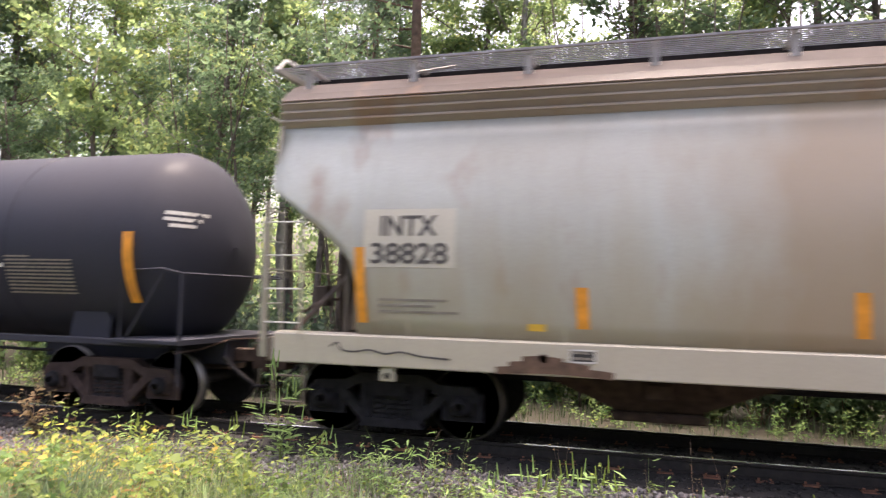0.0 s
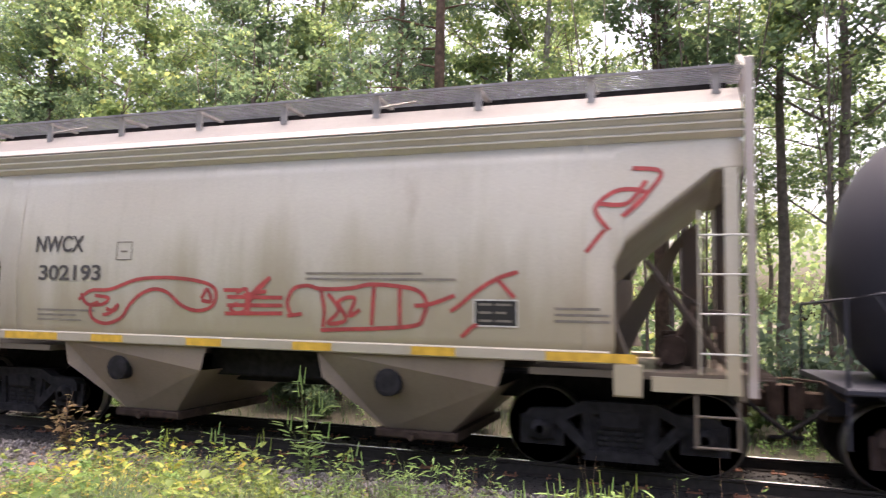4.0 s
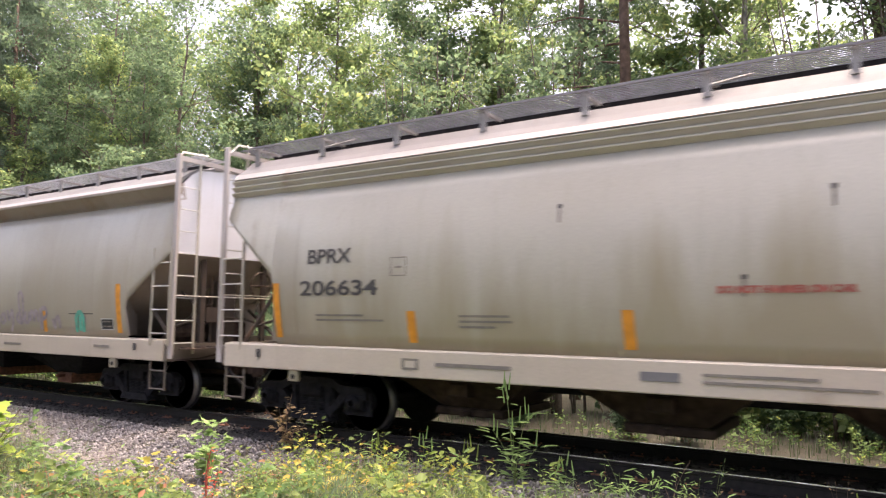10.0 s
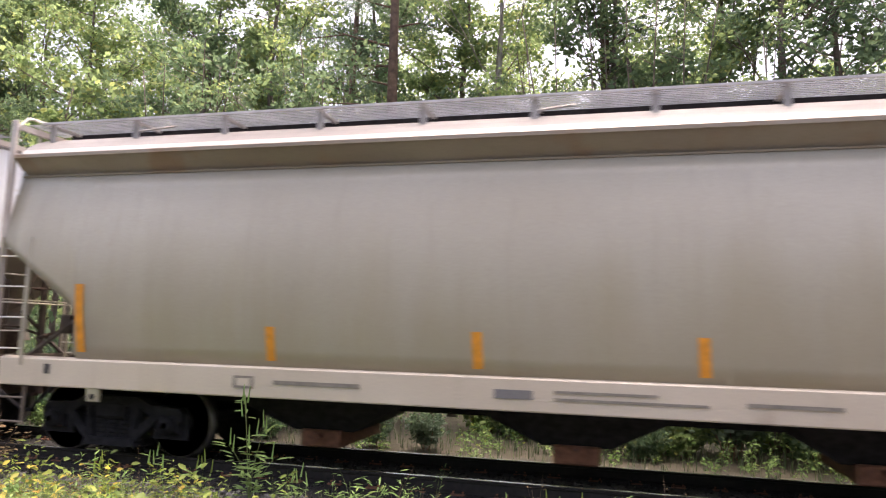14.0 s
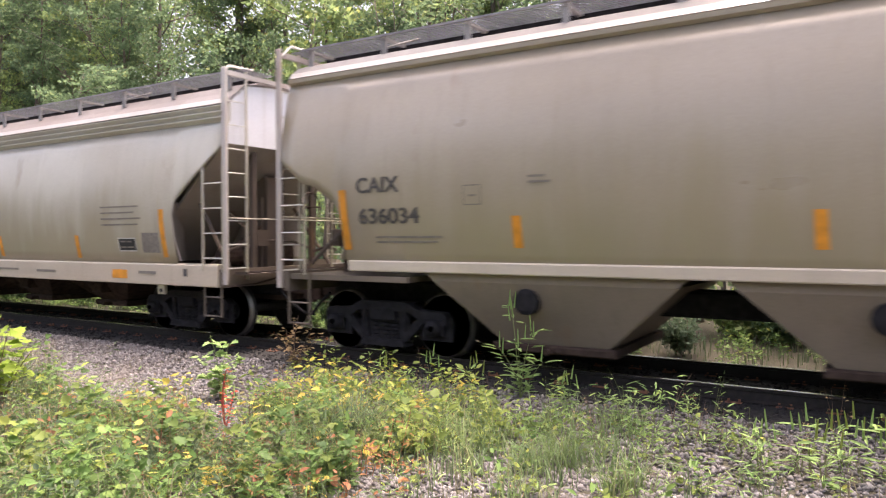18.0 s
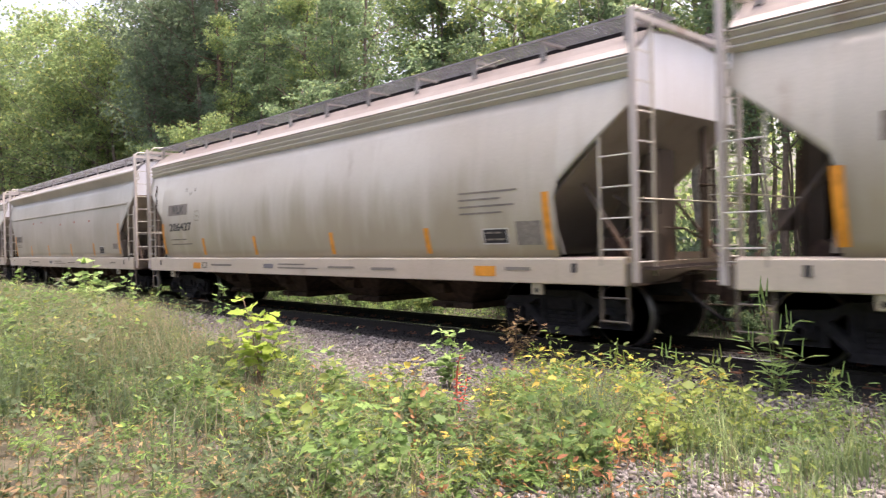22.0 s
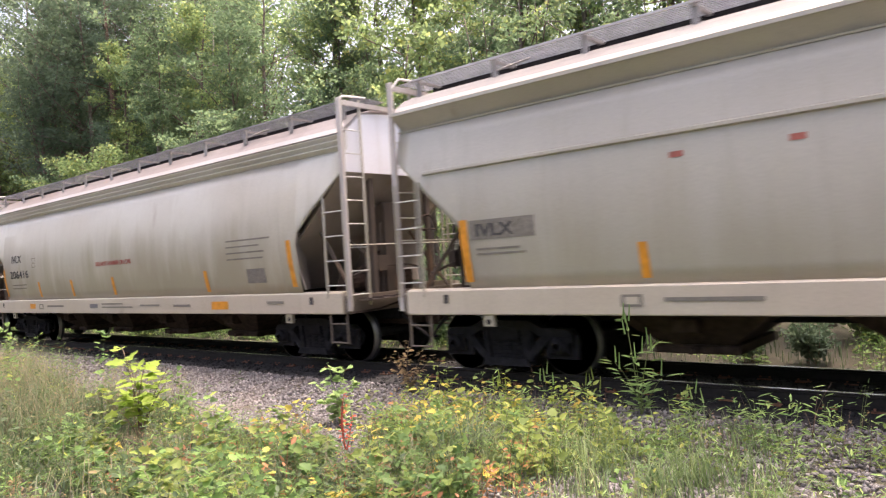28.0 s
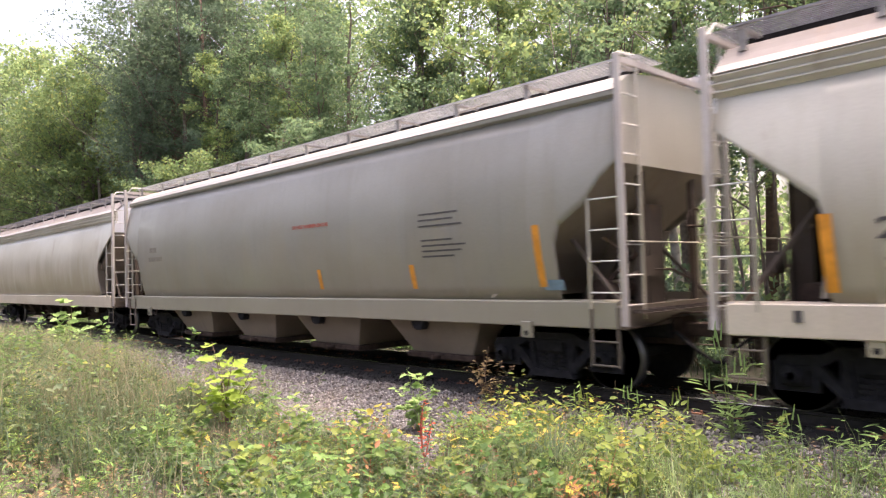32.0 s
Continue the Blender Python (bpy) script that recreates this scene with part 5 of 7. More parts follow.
tape(car, prof, h, [(1.25, 1.42, 2.25, 0.13), (3.78, 1.40, 1.83, 0.14), (6.78, 1.40, 1.85, 0.14), (9.88, 1.40, 1.87, 0.14), (13.0, 1.40, 1.85, 0.14), (h * 2 - 1.45, 1.42, 2.25, 0.13)])
letters(car, prof, "DO NOT HAMMER ON CAR", -h + 7.81, 2.03, 0.075, REDINK, 1.28, 0.009)
for x, z in ((5.98, 3.08), (8.9, 3.06), (8.05, 2.17), (11.7, 3.0)):
    decal(car, prof, -h + x, -h + x + 0.06, z, z + 0.05, INK, "rivet_stain")
    decal(car, prof, -h + x + 0.01, -h + x + 0.045, z - 0.18, z, FAINT, "rust_run")
data_panel(car, prof, -h + 13.99, -h + 14.5, 1.54, 1.82)
decal(car, prof, -h + 14.62, -h + 15.2, 1.80, 2.0, FAINT, "data_panel")
bars(car, prof, -h + 13.4, -h + 14.8, 2.42, 4, 0.12, 0.03)
bars(car, prof, -h + 11.94, -h + 12.7, 1.80, 2, 0.07)
bars(car, prof, -h + 2.1, -h + 3.4, 1.75, 2)
bars(car, prof, -h + 4.6, -h + 5.4, 1.75, 3)
car, prof, h = hopper("grey covered hopper car with faded graffiti lettering low on its side", -84.56, -65.66, GREYP, lambda z: bulge(z, 1.40, 0.21), eave="deep", eave_z=4.13, bays=4, bay_style="dark", board=GALV, roof_paint=ROOF, eave_paint=RUSTEAVE,
                      cut=[(0.0, 2.85), (1.2, 2.02), (1.26, 1.85), (1.2, 1.36)], seams=2)
tape(car, prof, h, [(1.3, 1.40, 2.3, 0.13)] + [(d, 1.38, 1.80, 0.12) for d in (4.1, 6.7, 9.15, 11.9, 14.8)] + [(17.38, 1.40, 2.32, 0.15)])
plain_sill(car, prof, h)
data_panel(car, prof, -h + 16.86, -h + 17.26, 1.45, 1.67)
decal(car, prof, -h + 15.75, -h + 16.6, 1.745, 1.765, INK, "stencil_line")
TAG = [[(12.65, 1.46), (12.67, 1.95), (12.83, 1.98), (12.88, 1.8), (12.7, 1.69)],
       [(12.83, 1.75), (12.96, 1.42)],
       [(13.17, 1.76), (13.07, 1.65), (13.09, 1.55), (13.21, 1.58), (13.22, 1.76), (13.25, 1.56)],
       [(13.36, 1.82), (13.4, 1.61), (13.55, 1.82), (13.57, 1.57), (13.45, 1.36)],
       [(13.9, 1.58), (13.83, 2.13), (13.94, 2.18), (14.01, 1.99), (13.97, 1.58), (13.76, 1.6), (13.78, 1.73), (13.92, 1.73)],
       [(14.11, 1.79), (14.08, 1.58), (14.22, 1.59), (14.24, 1.79)],
       [(14.31, 1.59), (14.33, 1.79), (14.43, 1.75), (14.45, 1.6), (14.49, 1.8), (14.58, 1.75), (14.6, 1.58)],
       [(14.7, 1.86), (14.72, 1.41)]]
for pts in TAG:
    stroke(car, prof, [(-h + x, z) for x, z in pts], 0.085, SPRAY_MAUVE)
TAG = [[(14.74, 1.86), (14.9, 1.86), (14.92, 1.71), (14.76, 1.63)],
       [(15.16, 1.65), (15.23, 1.45), (15.27, 1.63), (15.38, 1.68), (15.42, 1.46)]]
for pts in TAG:
    stroke(car, prof, [(-h + x, z) for x, z in pts], 0.085, SPRAY_MAUVE)
TEAL_TAG = [[(12.03, 2.01), (12.15, 1.91), (12.24, 1.73), (12.28, 1.55), (12.39, 1.4)],
       [(12.08, 2.04), (12.22, 1.89), (12.19, 1.73), (12.33, 1.66), (12.31, 1.47), (12.46, 1.42)],
       [(16.03, 1.39), (16.03, 1.68), (16.15, 1.78), (16.26, 1.69), (16.26, 1.4)],
       [(16.15, 1.42), (16.15, 1.71)]]
for pts in TEAL_TAG:
    stroke(car, prof, [(-h + x, z) for x, z in pts], 0.1, SPRAY_TEAL)
car, prof, h = hopper("long tan round-sided covered hopper car with big hopper bays", -106.38, -85.92, OLIVE, round_side, eave="round", eave_z=4.24, low=0.06, sill="thin", bays=4, bay_style="big", pivot=1.57,
                      cut=[(0.0, 2.95), (0.42, 2.6), (0.75, 2.5), (1.05, 2.3), (1.2, 1.95), (1.16, 1.6), (1.05, 1.44)], seams=9)
marks(car, prof, -h + 1.49, 2.40, "CAIX", -h + 1.51, 1.96, "636034", 0.22, 0.22, 0.75, 1.05)
box_mark(car, prof, -h + 3.27, 2.18)
tape(car, prof, h, [(1.2, 1.58, 2.45, 0.13)] + [(d, 1.62, 2.03, 0.13) for d in (3.97, 7.36, 10.1, 12.82, 16.45)] + [(19.1, 1.60, 2.46, 0.13)])
bars(car, prof, -h + 1.8, -h + 3.0, 1.75, 2)
bars(car, prof, -h + 4.2, -h + 4.55, 2.5, 2)
for xa, xb, num, label in ((-124.55, -107.76, "206403", "tan covered hopper car with a rust gouge across its side"), (-142.5, -125.85, "206427", "tan covered hopper car with patched reporting marks")):
    car, prof, h = hopper(label, xa, xb, TAN if num == "206403" else CREAM, bays=4, seams=10, roof_paint=PINKROOF)
    plain_sill(car, prof, h)
    marks(car, prof, -h + 1.88, 2.54, "IVLX", -h + 1.7, 2.06, num, 0.22, 0.22, 0.76, 1.46, (-h + 1.62, -h + 2.9, 2.49, 2.79, FAINT))
    box_mark(car, prof, -h + 3.39, 2.3)
    tape(car, prof, h, [(1.18, 1.42, 2.28, 0.13)] + [(d, 1.38, 1.82, 0.13) for d in (3.75, 6.5, 9.7, 12.6)] + [(15.25, 1.42, 2.27, 0.13)])
    bars(car, prof, -h + 13.5, -h + 14.8, 2.33, 4, 0.11, 0.03)
    data_panel(car, prof, -h + 13.99, -h + 14.52, 1.52, 1.77)
    decal(car, prof, -h + 14.69, -h + 15.17, 1.50, 1.86, FAINT, "data_panel")
    bars(car, prof, -h + 1.75, -h + 3.2, 1.8, 2, 0.13)
    if num == "206427":
        for x, z in ((2.75, 3.12), (3.05, 3.0), (3.3, 3.1)):
            decal(car, prof, -h + x, -h + x + 0.05, z, z + 0.09, BROWN, "rust_spot")
        for x, z, w in ((0.52, 3.46, 0.05), (0.58, 3.40, 0.06), (0.66, 3.08, 0.045), (0.74, 3.0, 0.05)):
            stroke(car, prof, [(-h + x, z), (-h + x + 0.03, z - 0.12), (-h + x + 0.01, z - 0.3)], w, BROWN, "rust_stain")
    if num == "206403":
        stroke(car, prof, [(-3.1, 2.43), (-1.8, 2.45), (-0.9, 2.49), (-0.4, 2.47), (0.1, 2.52), (0.65, 2.51)], 0.018, RUST, "rust_scrape")
        stroke(car, prof, [(-0.2, 2.49), (0.15, 2.535), (0.3, 2.515), (0.48, 2.55), (0.66, 2.53)], 0.045, BROWN, "rust_scrape")
        for x, w in ((-1.9, 0.03), (-0.7, 0.04), (0.25, 0.05), (0.5, 0.035)):
            stroke(car, prof, [(x, 2.45), (x + 0.01, 2.3), (x, 2.12)], w, FAINT, "rust_run")
    s = Shape().box(-h + 3.12, -h + 3.58, -(prof(1.3) + 0.081), -(prof(1.3) + 0.074), 1.02, 1.18)
    part("orange_placard", s, ORANGE, car)
    s = Shape().box(-h + 13.78, -h + 14.24, -(prof(1.3) + 0.081), -(prof(1.3) + 0.074), 1.02, 1.18)
    part("orange_placard", s, ORANGE, car)
car, prof, h = hopper("pale grey covered hopper car with a ledge along its side", -160.5, -143.8, PALE, lambda z: bulge(z, 1.44, 0.15), eave="deep", bays=4, board=GALV, ledge=3.08, seams=3,
                      cut=[(0.0, 3.3), (1.25, 2.15), (1.3, 1.9), (1.2, 1.36)])
plain_sill(car, prof, h)
letters(car, prof, "IVLX", -h + 1.5, 2.05, 0.18, INK, 0.66, 0.009)
decal(car, prof, -h + 1.4, -h + 2.5, 2.0, 2.28, FAINT, "paint_patch", 0.005)
bars(car, prof, -h + 1.5, -h + 2.4, 1.85, 2)
tape(car, prof, h, [(1.25, 1.40, 2.3, 0.14)] + [(d, 1.38, 1.82, 0.12) for d in (3.95, 6.75, 9.9, 12.6)] + [(15.27, 1.42, 2.45, 0.14)])
for x, z in ((4.4, 2.77), (5.7, 2.77), (8.6, 2.6), (10.4, 2.62), (12.2, 2.6)):
    decal(car, prof, -h + x, -h + x + 0.16, z, z + 0.07, REDINK, "rust_spot")
data_panel(car, prof, -h + 13.3, -h + 13.76, 1.44, 1.70)
decal(car, prof, -h + 14.7, -h + 15.15, 1.6, 1.78, FAINT, "data_panel")
car, prof, h = hopper("clean tan covered hopper car with red stencilled warning", -178.5, -161.8, CREAM, bays=4, seams=10, roof_paint=PINKROOF)
plain_sill(car, prof, h)
marks(car, prof, -h + 1.86, 2.43, "IVLX", -h + 1.68, 1.97, "206416", 0.22, 0.22, 0.76, 1.42)
box_mark(car, prof, -h + 3.4, 2.25)
tape(car, prof, h, [(1.18, 1.42, 2.25, 0.13)] + [(d, 1.38, 1.82, 0.13) for d in (3.7, 5.88, 8.25, 12.4)] + [(15.25, 1.42, 2.27, 0.13)])
letters(car, prof, "DO NOT HAMMER ON CAR", -h + 7.52, 2.12, 0.10, REDINK, 1.85, 0.009)
bars(car, prof, -h + 13.3, -h + 14.8, 2.35, 4, 0.12, 0.03)
decal(car, prof, -h + 13.9, -h + 14.5, 1.52, 1.8, FAINT, "data_panel")
bars(car, prof, -h + 1.75, -h + 3.2, 1.75, 2, 0.1)
part("orange_placard", Shape().box(h - 4.1, h - 3.5, -(prof(1.3) + 0.081), -(prof(1.3) + 0.074), 1.02, 1.18), ORANGE, car)
part("orange_placard", Shape().box(-h + 3.0, -h + 3.4, -(prof(1.3) + 0.081), -(prof(1.3) + 0.074), 1.06, 1.2), ORANGE, car)
car, prof, h = hopper("dull grey round-sided covered hopper car with pale roof edge", -197.1, -179.8, DARKGREY, round_side, eave="round", eave_z=4.14, low=0.08, bays=4, bay_style="big", board=GALV, roof_paint=PALE,
                      cut=[(0.0, 3.15), (0.25, 2.95), (0.55, 2.6), (0.95, 2.35), (1.05, 2.1), (1.05, 1.36)], seams=6, end_paint=PALE)
tape(car, prof, h, [(15.92, 1.5, 2.4, 0.13), (13.13, 1.48, 1.9, 0.12), (10.3, 1.48, 1.88, 0.12)])
bars(car, prof, -h + 13.45, -h + 14.6, 2.72, 3, 0.1, 0.03, INK)
bars(car, prof, -h + 13.5, -h + 14.6, 2.28, 4, 0.09, 0.03, INK)
letters(car, prof, "DO NOT HAMMER ON CAR", -h + 9.5, 2.74, 0.07, REDINK, 1.3, 0.009)
bars(car, prof, -h + 1.8, -h + 2.9, 2.3, 1, 0.1, 0.12, FAINT)
decal(car, prof, -h + 14.3, -h + 14.5, 1.14, 1.28, WHITEINK, "placard", 0.08)
decal(car, prof, h - 1.3, h - 0.95, 1.45, 1.6, BLUEINK, "decal_square")
bars(car, prof, -h + 1.9, -h + 2.5, 2.55, 1, 0.1, 0.14, FAINT)
car, prof, h = hopper("tan covered hopper car at the tail of the row", -215.2, -198.4, TAN, bays=4, seams=10, roof_paint=PINKROOF)


# ---- the wood behind the track ----
def limb(s, p, d, length, r, rnd, depth, tips):
    """A bending branch; children fork from it. Collects the places where leaves grow."""
    pts = [Vector(p)]
    d = Vector(d).normalized()
    n = 4
    for i in range(n):
        d = (d + Vector((rnd.uniform(-0.22, 0.22), rnd.uniform(-0.22, 0.22), rnd.uniform(-0.05, 0.2)))).normalized()
        pts.append(pts[-1] + d * length / n)
    s.tube(pts, r, 3 if depth else 4, r * 0.35)
    tips.append((pts[-1], length))
    tips.append((pts[2], length))
    if depth < 2:
        for i in range(2 if depth else 3):
            a = rnd.uniform(0, math.tau)
            side = Vector((math.cos(a), math.sin(a), rnd.uniform(0.1, 0.7)))
            limb(s, pts[1 + i], (d * 0.6 + side).normalized(), length * 0.55, r * 0.45, rnd, depth + 1, tips)


def leaf_cloud(centres, per, spread, size, r, flat=0.6):
    """Corner points of many small leaf sprays round the given places."""
    n = len(centres) * per
    c = np.repeat(np.array([tuple(p) for p, _ in centres]), per, 0)
    sp = np.repeat(np.array([spread * min(1.6, max(0.6, l / 2.2)) for _, l in centres]), per)[:, None]
    d = r.normal(size=(n, 3))
    d /= np.linalg.norm(d, axis=1)[:, None]
    c = c + d * sp * r.uniform(0.15, 1.0, (n, 1)) ** 0.6 * np.array([1, 1, flat])
    a = r.normal(size=(n, 3)) * np.array([1, 1, 0.6])
    a /= np.linalg.norm(a, axis=1)[:, None]
    b = np.cross(a, r.normal(size=(n, 3)))
    b /= np.linalg.norm(b, axis=1)[:, None]
    s = r.uniform(size * 0.6, size * 1.4, (n, 1))
    a, b = a * s, b * s * 0.55
    return np.stack([c - a, c - a * 0.1 + b, c + a, c - a * 0.1 - b], 1).reshape(-1, 3)


def broadleaf(seed, height, spread, leaf, bark, lean=0.0, per=20, size=0.070, bare=0.40, fine=0):
    """A broad-leaved tree: trunk and limbs in one mesh, crown of leaf sprays in another."""
    rnd, r = random.Random(seed), np.random.RandomState(seed)
    s, tips = Shape(), []
    pts = [Vector((0, 0, -0.3))]
    x = y = 0.0
    for i in range(1, 9):
        x += rnd.uniform(-0.16, 0.16) + lean * 0.15
        y += rnd.uniform(-0.16, 0.16)
        pts.append(Vector((x, y, height * 0.92 * i / 8)))
    r0 = height * 0.0085 + 0.03
    s.tube(pts, r0, 9, 0.02)
    k = int(height * 1.15)
    for i in range(k):
        t = bare + (0.97 - bare) * (i + rnd.random()) / k
        q = t * 8
        p = pts[int(q)].lerp(pts[min(8, int(q) + 1)], q - int(q))
        a = rnd.uniform(0, math.tau)
        ln = 1.35 * spread * (1.25 - 1.1 * abs(t - 0.62)) * rnd.uniform(0.45, 1.3)
        limb(s, p, (math.cos(a), math.sin(a), rnd.uniform(0.15, 0.75)), ln, max(0.02, r0 * 0.38 * (1.1 - t)), rnd, fine, tips)
    tips.append((pts[8], 1.5))
    me1 = s.mesh("trunk", bark, True)
    me2 = quads_mesh("crown", leaf_cloud(tips, per, 1.0 if fine else 0.66, size, r, 0.42), 4, leaf)
    return me1, me2


def pine(seed, height):
    """A tall pine: bare lower trunk with dead stubs, tufts of needles on upper limbs."""
    rnd, r = random.Random(seed), np.random.RandomState(seed)
    s, tips = Shape(), []
    top = Vector((rnd.uniform(-0.4, 0.4), rnd.uniform(-0.4, 0.4), height))
    s.tube([(0, 0, -0.3), top * 0.5, top], height * 0.0105, 9, 0.03)
    for i in range(26):
        t = 0.30 + 0.68 * i / 26
        p, a = top * t, rnd.uniform(0, math.tau)
        ln = (1.1 - t) * 4.2 * rnd.uniform(0.6, 1.1)
        e = p + Vector((math.cos(a) * ln, math.sin(a) * ln, ln * rnd.uniform(-0.1, 0.3)))
        m = p.lerp(e, 0.5) + Vector((0, 0, 0.1 * ln))
        s.tube([p, m, e], 0.035 * (1.2 - t) + 0.01, 5, 0.008)
        if t > 0.42:
            for q in (0.4, 0.6, 0.8, 1.0):
                tips.append((p.lerp(e, q) + Vector((rnd.uniform(-0.3, 0.3), rnd.uniform(-0.3, 0.3), 0.08)), 1.4))
    n = len(tips) * 130
    c = np.repeat(np.array([tuple(p) for p, _ in tips]), 130, 0) + r.normal(size=(n, 3)) * np.array([0.22, 0.22, 0.14])
    d = r.normal(size=(n, 3)) + np.array([0, 0, 0.3])
    d /= np.linalg.norm(d, axis=1)[:, None]
    w = np.cross(d, r.normal(size=(n, 3)))
    w /= np.linalg.norm(w, axis=1)[:, None]
    d, w = d * r.uniform(0.10, 0.2, (n, 1)), w * 0.012
    v = np.stack([c - w, c + w, c + d + w * 0.3, c + d - w * 0.3], 1).reshape(-1, 3)
    return s.mesh("trunk", PINEBARK, True), quads_mesh("crown", v, 4, NEEDLE)


def tree_thing(kind, meshes, label, group):
    t = thing(kind, label, "tree", group)
    link("trunk", meshes[0], t)
    link("crown", meshes[1], t)
    return t


G = "trees of the wood"
KINDS = [
    tree_thing("broadleaf_tree", broadleaf(11, 17, 2.6, LEAF_MID, BARK), "tall broad-leaved tree with open mid-green crown", G),
    tree_thing("broadleaf_tree", broadleaf(12, 15, 2.2, LEAF_LIT, PALEBARK, 0.3), "slender tree with pale bark and yellow-green backlit leaves", G),
    tree_thing("broadleaf_tree", broadleaf(13, 19, 3.0, LEAF_DEEP, BARK, -0.2), "tall broad-leaved tree with deep green crown", G),
    tree_thing("broadleaf_tree", broadleaf(14, 14, 2.4, LEAF_LIT, BARK, 0.2), "young tree with yellow-green crown", G),
    tree_thing("broadleaf_tree", broadleaf(15, 16, 2.4, LEAF_MID, PALEBARK, -0.3, 14), "pale-barked tree with thin green crown", G),
    tree_thing("pine_tree", pine(21, 20), "tall pine with bare red-brown trunk and blue-green needles", G),
    tree_thing("pine_tree", pine(22, 17), "pine with bare lower trunk and dark needle tufts", G),
    tree_thing("sapling_tree", broadleaf(16, 9.5, 1.2, LEAF_MID, BARK, 0.5, 16, 0.075, 0.45), "thin understorey sapling with a few green leaves", G),
    tree_thing("sapling_tree", broadleaf(17, 8.0, 1.1, LEAF_LIT, BARK, -0.5, 16, 0.075, 0.4), "thin leaning sapling with yellow-green leaves", G),
    tree_thing("slender_tree", broadleaf(18, 16, 1.5, LEAF_LIT, BARK, 0.3, 20, 0.08, 0.5), "slender dark-trunked tree with thin high yellow-green crown", G),
    tree_thing("slender_tree", broadleaf(19, 15, 1.6, LEAF_MID, BARK, -0.4, 20, 0.08, 0.48), "slender dark-trunked tree with thin high green crown", G),
    tree_thing("broadleaf_tree", broadleaf(24, 17, 2.8, LEAF_MID, BARK, 0.2, 52, 0.10, 0.4, 1), "mid-green broad-leaved tree deep in the wood", G),
    tree_thing("broadleaf_tree", broadleaf(25, 16, 2.7, LEAF_LIT, BARK, -0.2, 52, 0.10, 0.4, 1), "yellow-green broad-leaved tree deep in the wood", G),
    tree_thing("broadleaf_tree", broadleaf(26, 18, 2.9, LEAF_DEEP, BARK, 0.1, 58, 0.10, 0.4, 1), "deep green broad-leaved tree deep in the wood", G),
]
placed = [False] * len(KINDS)


def plant(k, x, y, scale=1.0, turn=0.0):
    """Plants one tree; none stands tall in the gap that lets the sky through."""
    if y > 24 and abs(x + 1.28 * y) < 0.12 * y:
        scale *= 0.4
    m = pose(x, y, gz(x, y) - 0.05, 0, 0, turn)
    t = KINDS[k]
    if placed[k]:
        t = copy_thing(KINDS[k], m)
    placed[k] = True
    t.matrix_basis = m @ Matrix.Diagonal((scale, scale, scale, 1))
    return t


def stem_clump(seed):
    """A clump of thin leaning stems, nearly bare below, with sparse leaves above."""
    rnd2, r = random.Random(seed), np.random.RandomState(seed)
    s, tips = Shape(), []
    for i in range(6):
        p = Vector((rnd2.uniform(-0.5, 0.5), rnd2.uniform(-0.5, 0.5), -0.2))
        d = Vector((rnd2.uniform(-0.14, 0.14), rnd2.uniform(-0.1, 0.1), 1))
        pts = [p]
        for j in range(7):
            d = (d + Vector((rnd2.uniform(-0.06, 0.06), rnd2.uniform(-0.06, 0.06), 0.05))).normalized()
            pts.append(pts[-1] + d * rnd2.uniform(1.1, 1.6))
            if j > 2:
                q = pts[-1] + Vector((rnd2.uniform(-0.9, 0.9), rnd2.uniform(-0.6, 0.6), rnd2.uniform(0.2, 0.8)))
                s.tube([pts[-1], q], 0.012, 3, 0.005)
                tips.append((q, 1.6))
        s.tube(pts, rnd2.uniform(0.025, 0.05), 5, 0.012)
    return s.mesh("trunk", BARK, True), quads_mesh("crown", leaf_cloud(tips, 36, 0.6, 0.07, r, 0.6), 4, LEAF_LIT)


KINDS += [tree_thing("sapling_clump", stem_clump(41), "clump of thin dark leaning stems with sparse yellow-green leaves", G),
          tree_thing("sapling_clump", stem_clump(42), "clump of thin bare stems at the edge of the wood", G)]
placed += [False, False]
rnd = random.Random(77)
